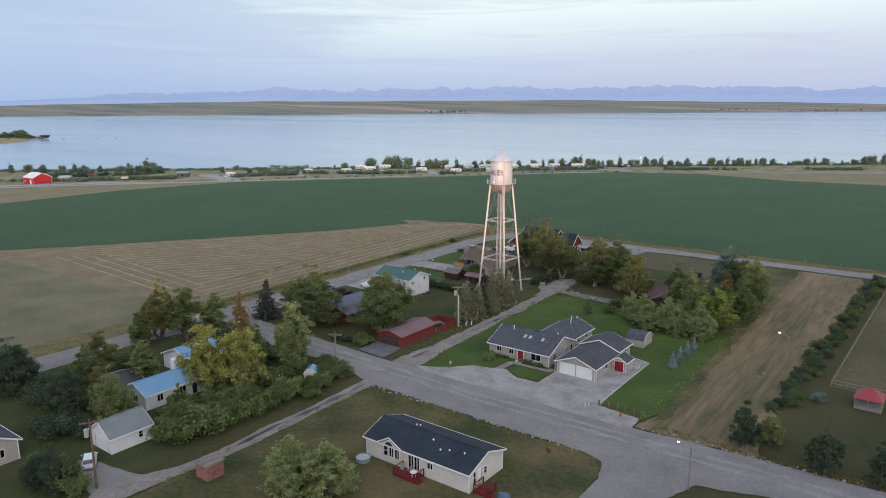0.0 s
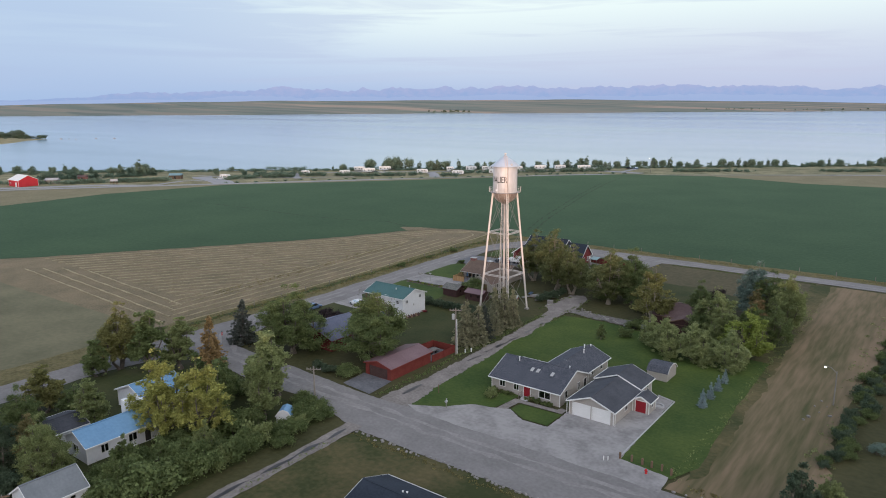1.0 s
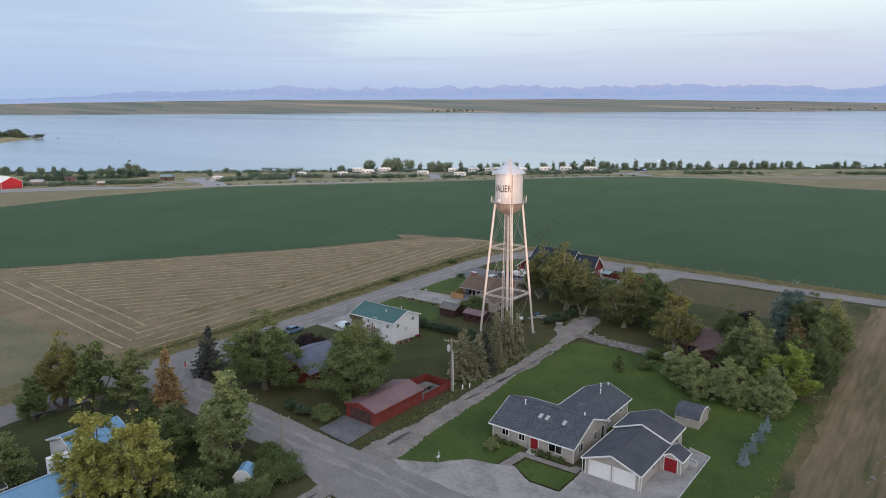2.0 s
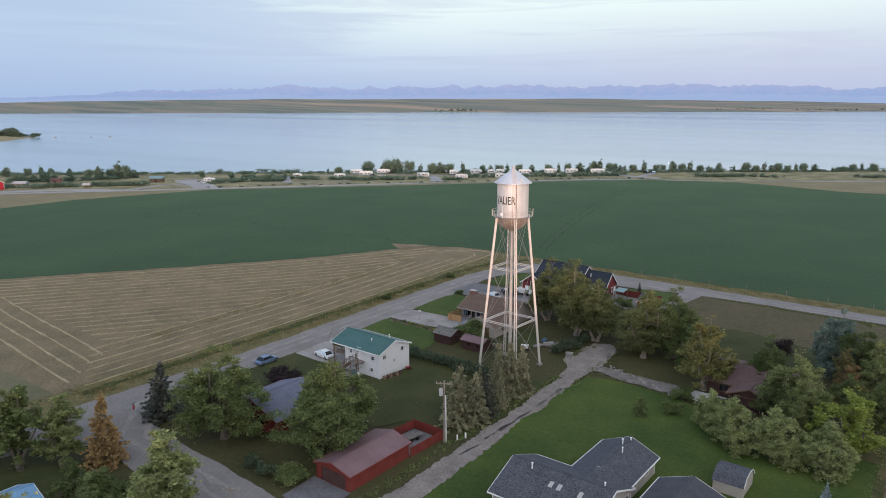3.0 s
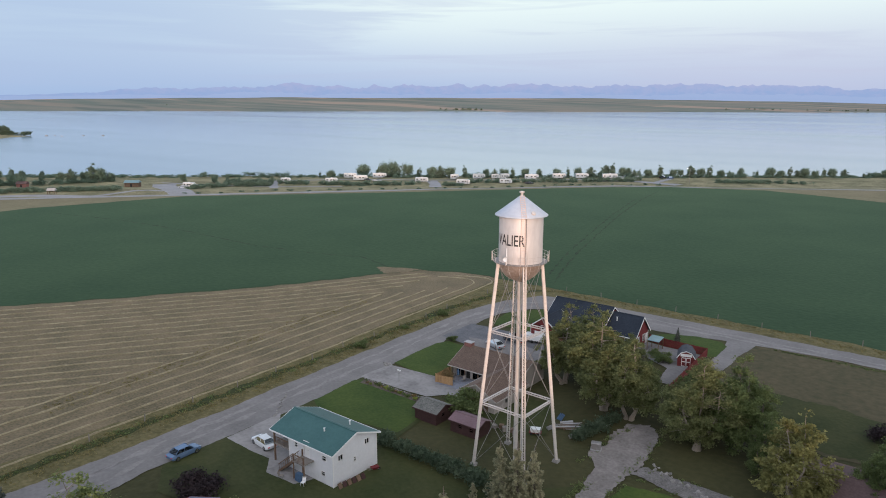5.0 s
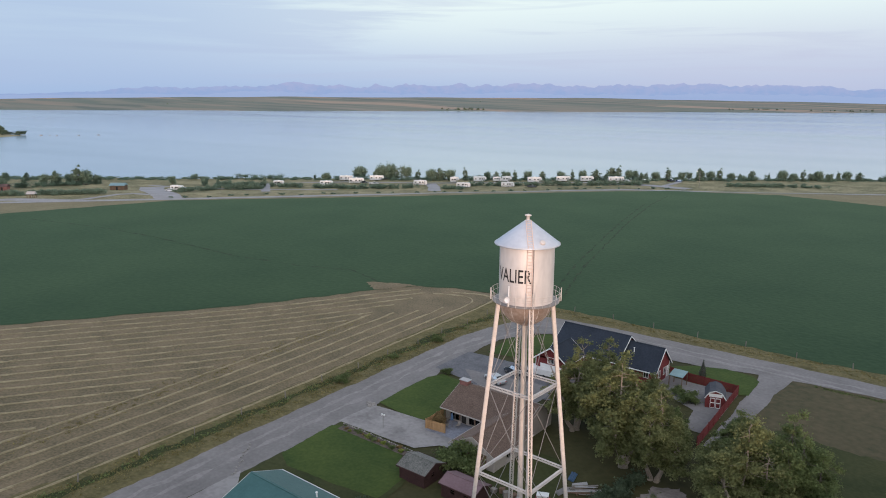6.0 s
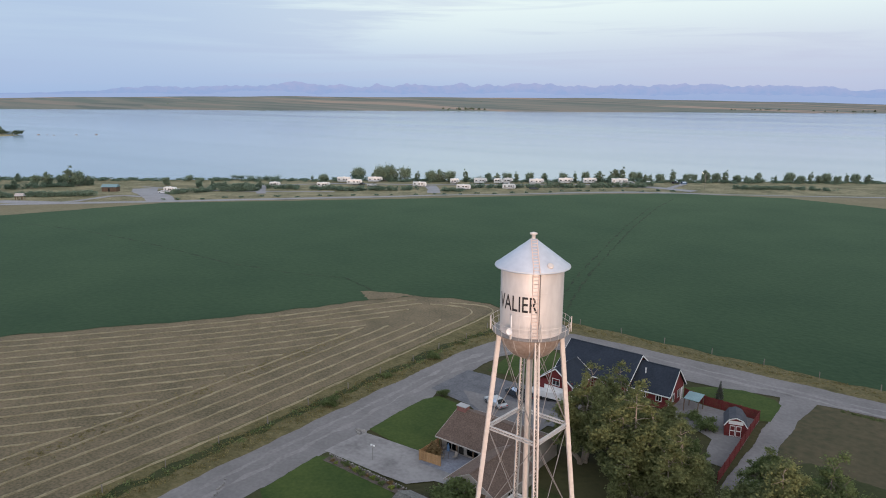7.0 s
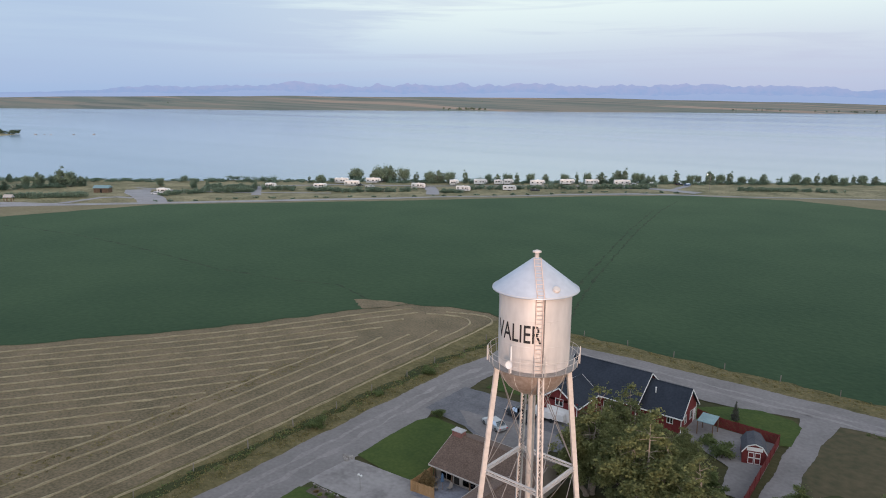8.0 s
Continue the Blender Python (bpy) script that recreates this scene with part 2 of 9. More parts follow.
leaf_rust = leafy("leaf_rust", (0.150, 0.108, 0.052), (0.35, 0.25, 0.122))
leaf_bronze = leafy("leaf_bronze", (0.122, 0.116, 0.052), (0.30, 0.255, 0.118))
leaf_blue = leafy("leaf_blue", (0.095, 0.14, 0.112), (0.25, 0.335, 0.285))
leaf_willow = leafy("leaf_willow", (0.172, 0.208, 0.086), (0.430, 0.474, 0.216))
# Pale blue-green paints distance haze into the far foliage.
leaf_far = leafy("leaf_far", (0.115, 0.178, 0.132), (0.253, 0.333, 0.241))
leaf_cotton = leafy("leaf_cotton", (0.096, 0.120, 0.050), (0.262, 0.278, 0.122))
leaf_hedge = leafy("leaf_hedge", (0.052, 0.082, 0.052), (0.13, 0.168, 0.104))
leaf_purple = leafy("leaf_purple", (0.030, 0.024, 0.028), (0.080, 0.058, 0.060))
needle = leafy("needle", (0.175, 0.188, 0.115), (0.48, 0.45, 0.295))
needle_dark = leafy("needle_dark", (0.065, 0.08, 0.07), (0.185, 0.195, 0.165))
needle_blue = leafy("needle_blue", (0.189, 0.255, 0.267), (0.511, 0.62, 0.642))
silver = shade("aluminium_paint", (0.58, 0.555, 0.54), (0.76, 0.73, 0.705), big=2.2, fine=0.5, rough=0.55, metal=0.3, spec=0.5, bump=0.05, squash=(1, 1, 0.35))
leg_paint = shade("weathered_leg_paint", (0.52, 0.48, 0.45), (0.70, 0.65, 0.61), big=1.5, fine=0.3, rough=0.5, metal=0.15, bump=0.1)
# Pink base colour paints the low sun's warmth onto the ladders.
ladder_sunlit = shade("sunlit_pink_tint", (0.64, 0.51, 0.45), (0.8, 0.66, 0.59), big=0.8, fine=0.2, rough=0.55, metal=0.1)
steel_dull = shade("dull_steel", (0.22, 0.21, 0.20), (0.36, 0.34, 0.33), big=1, fine=0.2, rough=0.5, metal=0.4)
# Blue tint stands in for overhead sky reflected by the silver roof.
silver_sky = shade("silver_sky_tint", (0.50, 0.54, 0.60), (0.62, 0.66, 0.72), big=2.2, fine=0.5, rough=0.4, metal=0.35, spec=0.5, bump=0.05)
rusty = shade("stained_bowl_steel", (0.28, 0.21, 0.17), (0.48, 0.40, 0.35), big=1.2, fine=0.3, rough=0.45, metal=0.35)
lettering = shade("black_lettering", (0.012, 0.012, 0.014), (0.03, 0.03, 0.032), big=1, fine=0.2, rough=0.6)
white_paint = shade("white_paint", (0.74, 0.74, 0.73), (0.84, 0.84, 0.83), big=1.5, fine=0.2, rough=0.55, bump=0.05)
siding_white = ribbed(shade("white_siding", (0.68, 0.69, 0.71), (0.78, 0.79, 0.81), big=2, fine=0.3, rough=0.6, bump=0.05), 0.2)
siding_cream = ribbed(shade("cream_siding", (0.56, 0.545, 0.50), (0.68, 0.66, 0.61), big=2, fine=0.3, rough=0.6, bump=0.05), 0.2)
siding_beige = ribbed(shade("beige_siding", (0.36, 0.33, 0.30), (0.46, 0.425, 0.39), big=2, fine=0.3, rough=0.6, bump=0.05), 0.2)
siding_red = ribbed(shade("red_siding", (0.125, 0.020, 0.022), (0.20, 0.040, 0.038), big=1.5, fine=0.3, rough=0.7, bump=0.1), 0.22)
board_red = ribbed(shade("red_boards", (0.15, 0.025, 0.02), (0.224, 0.052, 0.041), big=1.2, fine=0.2, rough=0.75, bump=0.15), 0.16, "Y")
maroon = ribbed(shade("maroon_boards", (0.044, 0.022, 0.021), (0.078, 0.040, 0.037), big=1, fine=0.2, rough=0.8, bump=0.1), 0.2)
door_red = shade("red_door_paint", (0.24, 0.012, 0.022), (0.32, 0.025, 0.035), big=1, fine=0.2, rough=0.5, bump=0.05)
shingle_slate = shade("slate_shingles", (0.028, 0.033, 0.044), (0.135, 0.140, 0.165), big=1.1, fine=0.16, rough=0.85, bump=0.4, mix=0.85, edges=(0.36, 0.68))
shingle_black = shade("black_shingles", (0.016, 0.022, 0.033), (0.036, 0.046, 0.064), big=3, fine=0.3, rough=0.85, bump=0.3)
shingle_charcoal = shade("charcoal_shingles", (0.045, 0.048, 0.058), (0.090, 0.094, 0.110), big=2, fine=0.3, rough=0.85, bump=0.3)
shingle_brown = shade("brown_shingles", (0.088, 0.062, 0.050), (0.195, 0.142, 0.115), big=1.2, fine=0.2, rough=0.9, bump=0.4, mix=0.75)
shingle_plum = shade("plum_shingles", (0.085, 0.055, 0.055), (0.150, 0.105, 0.105), big=2, fine=0.25, rough=0.9, bump=0.3)
shingle_grey = shade("grey_shingles", (0.275, 0.295, 0.325), (0.37, 0.392, 0.425), big=2, fine=0.25, rough=0.9, bump=0.3)
shingle_weathered = shade("weathered_shingles", (0.085, 0.092, 0.088), (0.235, 0.235, 0.22), big=0.8, fine=0.2, rough=0.9, bump=0.5, mix=0.6)
roof_red = shade("faded_red_roofing", (0.148, 0.089, 0.097), (0.222, 0.144, 0.156), big=3, fine=0.3, rough=0.6, bump=0.15)
roof_green = ribbed(shade("green_metal_roofing", (0.040, 0.105, 0.100), (0.062, 0.145, 0.138), big=3, fine=0.4, rough=0.45, metal=0.1, bump=0.05), 0.4, "X", 0.6, 0.03)
roof_blue = ribbed(shade("blue_metal_roofing", (0.140, 0.280, 0.450), (0.200, 0.370, 0.560), big=3, fine=0.4, rough=0.4, metal=0.1, bump=0.05), 0.4, "Y", 0.6, 0.03)
roof_slateblue = shade("slate_blue_shingles", (0.105, 0.115, 0.165), (0.170, 0.180, 0.245), big=2, fine=0.25, rough=0.8, bump=0.3)
roof_teal = shade("teal_sheet", (0.16, 0.26, 0.28), (0.26, 0.37, 0.39), big=1, fine=0.2, rough=0.5)
roof_crimson = shade("crimson_metal", (0.26, 0.036, 0.053), (0.347, 0.063, 0.081), big=2, fine=0.3, rough=0.5, bump=0.05)
brick_red = shade("red_brick", (0.19, 0.085, 0.075), (0.34, 0.17, 0.15), big=0.5, fine=0.12, rough=0.9, per="object")
mortar = shade("mortar", (0.24, 0.22, 0.2), (0.34, 0.32, 0.3), big=0.6, fine=0.1, rough=0.95)
wood_brown = shade("brown_wood", (0.115, 0.070, 0.045), (0.215, 0.145, 0.100), big=0.7, fine=0.12, rough=0.8, bump=0.3, squash=(1, 1, 0.2))
wood_grey = shade("weathered_wood", (0.17, 0.15, 0.13), (0.31, 0.28, 0.25), big=0.7, fine=0.12, rough=0.85, bump=0.3, squash=(1, 1, 0.2))
wood_cedar = shade("cedar_boards", (0.33, 0.19, 0.085), (0.50, 0.32, 0.165), big=0.8, fine=0.12, rough=0.75, bump=0.3, per="object", squash=(1, 1, 0.2))
deck_red = shade("red_deck_paint", (0.118, 0.011, 0.015), (0.183, 0.024, 0.027), big=1, fine=0.2, rough=0.6)
rock = shade("field_stone", (0.15, 0.145, 0.14), (0.37, 0.355, 0.34), big=0.6, fine=0.15, rough=0.9, bump=0.6, per="object")
glass = glassy("window_glass")
# Near-black colour painting unlit interiors; dark doors and camper windows share it.
dark_room = shade("dark_interior", (0.02, 0.02, 0.02), (0.05, 0.048, 0.045), big=1, fine=0.3, rough=0.9)
rubber = shade("rubber", (0.015, 0.015, 0.016), (0.035, 0.035, 0.036), big=0.5, fine=0.1, rough=0.85)
chrome = shade("bright_metal", (0.5, 0.5, 0.5), (0.65, 0.65, 0.65), big=0.6, fine=0.1, rough=0.2, metal=0.9, bump=0)
car_white = shade("white_car_paint", (0.68, 0.69, 0.70), (0.78, 0.79, 0.80), big=2, fine=0.4, rough=0.25, spec=0.6, bump=0)
car_blue = shade("blue_car_paint", (0.12, 0.19, 0.31), (0.16, 0.24, 0.37), big=2, fine=0.4, rough=0.25, metal=0.3, spec=0.6, bump=0)
car_dark = shade("dark_car_paint", (0.022, 0.030, 0.040), (0.04, 0.048, 0.058), big=2, fine=0.4, rough=0.25, spec=0.6, bump=0)
car_silver = shade("silver_car_paint", (0.44, 0.45, 0.46), (0.54, 0.55, 0.56), big=2, fine=0.4, rough=0.3, metal=0.4, spec=0.6, bump=0)
trailer_white = shade("white_trailer_skin", (0.66, 0.66, 0.65), (0.78, 0.78, 0.77), big=2, fine=0.3, rough=0.4, bump=0)
sign_red = shade("sign_red", (0.48, 0.018, 0.024), (0.55, 0.03, 0.035), big=0.5, fine=0.1, rough=0.4, bump=0)
tarp_blue = shade("blue_tarp", (0.05, 0.10, 0.18), (0.10, 0.17, 0.27), big=0.6, fine=0.15, rough=0.5)


def lamp_glow(name, colour, power):
    m = bpy.data.materials.new(name)
    m.use_nodes = True
    b = m.node_tree.nodes["Principled BSDF"]
    b.inputs["Emission Color"].default_value, b.inputs["Emission Strength"].default_value = (*colour, 1), power
    return m


street_glow = lamp_glow("lit_lamp", (1.0, 0.86, 0.66), 9.0)


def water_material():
    # Base colour is lifted to stand in for brighter reflected sky.
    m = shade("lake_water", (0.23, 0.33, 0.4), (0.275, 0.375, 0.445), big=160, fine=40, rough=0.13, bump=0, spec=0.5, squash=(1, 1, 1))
    t = m.node_tree
    b = t.nodes["Principled BSDF"]
    geo = t.nodes.new("ShaderNodeNewGeometry")
    # wind streaks and calm slicks lying along the shore
    mp = t.nodes.new("ShaderNodeMapping")
    mp.inputs["Rotation"].default_value = (0, 0, -0.687)
    mp.inputs["Scale"].default_value = (0.0010, 0.0046, 1.0)
    t.links.new(geo.outputs["Position"], mp.inputs["Vector"])
    sn = t.nodes.new("ShaderNodeTexNoise")
    sn.inputs["Scale"].default_value, sn.inputs["Detail"].default_value, sn.inputs["Distortion"].default_value = 1.0, 2, 0.4
    t.links.new(mp.outputs[0], sn.inputs["Vector"])
    sr = t.nodes.new("ShaderNodeMapRange")
    sr.inputs["From Min"].default_value, sr.inputs["From Max"].default_value, sr.inputs["To Min"].default_value, sr.inputs["To Max"].default_value = 0.40, 0.70, 0.10, 0.20
    t.links.new(sn.outputs["Fac"], sr.inputs["Value"])
    t.links.new(sr.outputs[0], b.inputs["Roughness"])
    bumps = None
    for scale, strength, depth in ((0.012, 0.02, 5.0), (0.25, 0.30, 0.30)):
        n = t.nodes.new("ShaderNodeTexNoise")
        n.inputs["Scale"].default_value, n.inputs["Detail"].default_value = scale, 4
        t.links.new(geo.outputs["Position"], n.inputs["Vector"])
        bp = t.nodes.new("ShaderNodeBump")
        bp.inputs["Strength"].default_value, bp.inputs["Distance"].default_value = strength, depth
        t.links.new(n.outputs["Fac"], bp.inputs["Height"])
        if bumps:
            t.links.new(bumps.outputs[0], bp.inputs["Normal"])
        bumps = bp
    t.links.new(bumps.outputs[0], b.inputs["Normal"])
    return m


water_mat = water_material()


# ---- mesh helpers ----
class Shape:
    """Collects faces for one mesh."""

    def __init__(self):
        self.v, self.f = [], []

    def add(self, vs, fs):
        k = len(self.v)
        self.v += [tuple(p) for p in vs]
        self.f += [tuple(i + k for i in q) for q in fs]
        return self

    def box(self, x0, x1, y0, y1, z0, z1):
        return self.add([(x, y, z) for z in (z0, z1) for x, y in ((x0, y0), (x1, y0), (x1, y1), (x0, y1))],
                        [(3, 2, 1, 0), (4, 5, 6, 7), (0, 1, 5, 4), (1, 2, 6, 5), (2, 3, 7, 6), (3, 0, 4, 7)])

    def hexa(self, pts):
        """Eight corners: the lower four round, then the upper four."""
        return self.add(pts, [(3, 2, 1, 0), (4, 5, 6, 7), (0, 1, 5, 4), (1, 2, 6, 5), (2, 3, 7, 6), (3, 0, 4, 7)])

    def slab(self, quad, thick):
        a, b, c, d = (Vector(p) for p in quad)
        n = (b - a).cross(d - a).normalized() * thick
        return self.hexa([a - n, b - n, c - n, d - n, a, b, c, d])

    def beam(self, p, q, w, h=None, up=(0, 0, 1)):
        p, q, h = Vector(p), Vector(q), h or w
        d = (q - p).normalized()
        s = d.cross(Vector(up))
        s = (s if s.length > 1e-3 else d.cross(Vector((1, 0, 0)))).normalized() * w / 2
        t = s.cross(d).normalized() * h / 2
        return self.hexa([p - s - t, p + s - t, p + s + t, p - s + t, q - s - t, q + s - t, q + s + t, q - s + t])

    def tube(self, p, q, r0, r1=None, n=8):
        p, q, r1 = Vector(p), Vector(q), r0 if r1 is None else r1
        d = (q - p).normalized()
        s = d.cross(Vector((0, 0, 1)))
        s = (s if s.length > 1e-3 else Vector((1, 0, 0))).normalized()
        t = d.cross(s)
        ring = [s * math.cos(2 * math.pi * i / n) + t * math.sin(2 * math.pi * i / n) for i in range(n)]
        return self.add([p + k * r0 for k in ring] + [q + k * r1 for k in ring],
                        [(i, (i + 1) % n, n + (i + 1) % n, n + i) for i in range(n)] + [tuple(range(n))[::-1], tuple(range(n, 2 * n))])

    def lathe(self, profile, n=32, cx=0.0, cy=0.0):
        vs = [(cx + r * math.cos(2 * math.pi * i / n), cy + r * math.sin(2 * math.pi * i / n), z) for r, z in profile for i in range(n)]
        fs = [(j * n + i, j * n + (i + 1) % n, (j + 1) * n + (i + 1) % n, (j + 1) * n + i) for j in range(len(profile) - 1) for i in range(n)]
        return self.add(vs, fs)

    def lump(self, c, r, seed=0, n=7, m=4):
        """A rough stone."""
        g = random.Random(seed)
        vs = [(c[0], c[1], c[2] - r[2])]
        for j in range(1, m):
            a = math.pi * j / m
            for i in range(n):
                k, b = g.uniform(0.82, 1.15), 2 * math.pi * i / n
                vs.append((c[0] + r[0] * k * math.sin(a) * math.cos(b), c[1] + r[1] * k * math.sin(a) * math.sin(b), c[2] - r[2] * math.cos(a) * k))
        vs.append((c[0], c[1], c[2] + r[2] * 0.95))
        fs = [(0, 1 + (i + 1) % n, 1 + i) for i in range(n)]
        fs += [(1 + j * n + i, 1 + j * n + (i + 1) % n, 1 + (j + 1) * n + (i + 1) % n, 1 + (j + 1) * n + i) for j in range(m - 2) for i in range(n)]
        k = 1 + (m - 2) * n
        fs += [(k + i, k + (i + 1) % n, len(vs) - 1) for i in range(n)]
        return self.add(vs, fs)

    def weld(self):
        """Joins touching blocks into one skin: shared corners once, inner faces gone."""
        index, vs, remap = {}, [], []
        for q in self.v:
            key = tuple(round(c, 3) for c in q)
            if key not in index:
                index[key] = len(vs)
                vs.append(q)
            remap.append(index[key])
        faces = {}
        for f in self.f:
            f = tuple(remap[i] for i in f)
            faces.setdefault(frozenset(f), []).append(f)
        self.v, self.f = vs, [fs[0] for fs in faces.values() if len(fs) == 1]
        return self

    def mesh(self, name, material=None, smooth=False):
        me = bpy.data.meshes.new(name)
        me.from_pydata(self.v, [], self.f)
        if material:
            me.materials.append(material)
        if smooth:
            me.polygons.foreach_set("use_smooth", [True] * len(me.polygons))
        me.update()
        return me


def part(name, shape, material, parent, label="", smooth=False):
    ob = new(name, shape.mesh(name, material, smooth))
    ob.parent = parent
    return tagged(ob, label)


def piece(name, me, parent, m=None, label=""):
    ob = new(name, me)
    ob.parent = parent
    if m is not None:
        ob.matrix_basis = m
    return tagged(ob, label)


def thing(name, label, category, m, group="", kind=""):
    ob = new(name)
    ob.empty_display_size = 0.5
    ob.matrix_basis = m
    return tagged(ob, label, category, group, kind)


def structure(name, shape, material, label, category, smooth=False):
    return tagged(new(name, shape.mesh(name, material, smooth)), label, category, kind="structure")


def stuff(name, me, label, category):
    return tagged(new(name, me), label, category, kind="stuff")


# ---- the lie of the land: u runs along the shore, w towards the lake ----
UX, UY = 0.773, 0.634


def uw(u, w):
    return (u * UX - w * UY, u * UY + w * UX)


def to_uw(x, y):
    return (x * UX + y * UY, -x * UY + y * UX)


def ease(a, b, x):
    k = min(max((x - a) / (b - a), 0.0), 1.0)
    return k * k * (3 - 2 * k)


def height(x, y):
    u, w = to_uw(x, y)
    shore = 574 + 7 * noise.noise((u / 60, 3.1, 0)) + 3 * noise.noise((u / 17, 8.1, 0))
    z = -2.2 * ease(462, 505, w) - 0.9 * ease(505, 560, w) - 4.6 * ease(shore - 9, shore + 14, w) - 4 * ease(shore + 15, shore + 120, w)
    # Unseen rise added in the east to keep low sun off the ground.
    return z + 23.5 * ease(-190, -330, w)


def ground_sheet():
    us = sorted({*range(-6000, -700, 400), *range(-700, 700, 14), *range(700, 6001, 400)})
    ws = sorted({*range(-3000, -400, 260), *range(-400, 460, 20), *range(460, 640, 4), *range(640, 3600, 370)})
    vs = [(*uw(u, w), height(*uw(u, w))) for w in ws for u in us]
    n = len(us)
    fs = [(j * n + i, j * n + i + 1, (j + 1) * n + i + 1, (j + 1) * n + i) for j in range(len(ws) - 1) for i in range(n - 1)]
    return Shape().add(vs, fs)


structure("ground", ground_sheet(), town_grass, "rough olive grassland with dry patches reaching the lake", "ground", True)
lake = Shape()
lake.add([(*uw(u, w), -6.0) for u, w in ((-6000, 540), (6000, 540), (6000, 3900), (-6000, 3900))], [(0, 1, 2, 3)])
structure("water", lake, water_mat, "calm pale blue lake, sky reflection partly painted into its colour", "lake")


# far shore: rolling farmland up to the horizon, then the mountains
def far_land():
    vs, nu, nw = [], 120, 26
    for j in range(nw + 1):
        for i in range(nu + 1):
            u, k = -5200 + 10400 * i / nu, j / nw
            w0 = 3200 + 90 * noise.noise((u / 700, 1.7, 0)) + 50 * noise.noise((u / 160, 5.7, 0)) + (u + 600) * 0.035
            w = w0 + (4750 - w0) * k
            z = -7.5 + 3.0 * ease(0, 0.03, k) + 60 * k + (7 * noise.noise((u / 420, w / 500, 0)) + 5 * noise.noise((u / 900, 9.2, 0))) * ease(0, 0.5, k)
            vs.append((*uw(u, w), z))
    n = nu + 1
    return Shape().add(vs, [(j * n + i, j * n + i + 1, (j + 1) * n + i + 1, (j + 1) * n + i) for j in range(nw) for i in range(nu)])


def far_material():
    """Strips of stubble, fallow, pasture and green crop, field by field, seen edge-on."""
    # Field colours are pulled towards blue-grey to paint in distance haze.
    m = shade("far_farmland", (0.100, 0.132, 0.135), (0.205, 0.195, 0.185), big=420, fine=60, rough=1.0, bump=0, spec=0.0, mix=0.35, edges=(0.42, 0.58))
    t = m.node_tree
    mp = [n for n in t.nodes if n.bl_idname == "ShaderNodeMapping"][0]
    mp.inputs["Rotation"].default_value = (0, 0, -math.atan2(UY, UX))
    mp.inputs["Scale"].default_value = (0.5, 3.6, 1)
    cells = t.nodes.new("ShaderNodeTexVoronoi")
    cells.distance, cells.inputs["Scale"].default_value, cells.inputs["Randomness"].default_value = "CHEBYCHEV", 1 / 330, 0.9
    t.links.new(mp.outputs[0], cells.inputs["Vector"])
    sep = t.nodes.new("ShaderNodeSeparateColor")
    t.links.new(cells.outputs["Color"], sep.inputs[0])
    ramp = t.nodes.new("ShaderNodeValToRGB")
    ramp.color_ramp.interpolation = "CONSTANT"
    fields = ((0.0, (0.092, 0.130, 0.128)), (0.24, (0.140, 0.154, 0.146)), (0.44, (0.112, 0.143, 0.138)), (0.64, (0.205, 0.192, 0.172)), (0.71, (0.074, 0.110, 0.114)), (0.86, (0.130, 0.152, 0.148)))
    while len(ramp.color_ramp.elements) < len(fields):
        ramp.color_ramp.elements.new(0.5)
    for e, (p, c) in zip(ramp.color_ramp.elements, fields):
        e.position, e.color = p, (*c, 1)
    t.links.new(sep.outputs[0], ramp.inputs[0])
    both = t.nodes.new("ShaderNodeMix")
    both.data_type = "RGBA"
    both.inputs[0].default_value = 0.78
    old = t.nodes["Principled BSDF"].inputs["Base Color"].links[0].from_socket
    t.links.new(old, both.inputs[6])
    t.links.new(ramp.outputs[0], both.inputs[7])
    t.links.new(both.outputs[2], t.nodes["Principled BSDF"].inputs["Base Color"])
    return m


structure("backdrop_farmland", far_land(), far_material(), "brown and green farmland beyond the lake, tinted for haze", "farmland", True)


def ridge(seed, base_w, low, high, bias):
    s, n = Shape(), 700
    top, bottom = [], []
    for i in range(n + 1):
        a = radians(-52 + 104 * i / n)
        u, w = base_w * math.sin(a), base_w * math.cos(a)
        f = a * 13 + seed
        h = 0.5 * noise.noise((f * 0.9, seed, 0)) + 0.6 * (0.35 - abs(noise.noise((f * 2.1, seed + 4, 0)))) + 0.34 * (0.3 - abs(noise.noise((f * 5.6, seed + 9, 0)))) + 0.12 * noise.noise((f * 13, seed, 2)) + 0.06 * noise.noise((f * 37, seed, 5))
        h = low + (high - low) * min(max(0.45 + h * 0.9, 0), 1.1)
        h *= 0.06 + 0.94 * ease(-34, -9, math.degrees(a)) * (1 - 0.30 * ease(14, 40, math.degrees(a))) + bias
        top.append((*uw(u, w), 52 + h))
        bottom.append((*uw(u, w), -20))
    s.add(bottom + top, [(i, i + 1, n + 2 + i, n + 1 + i) for i in range(n)])
    return s


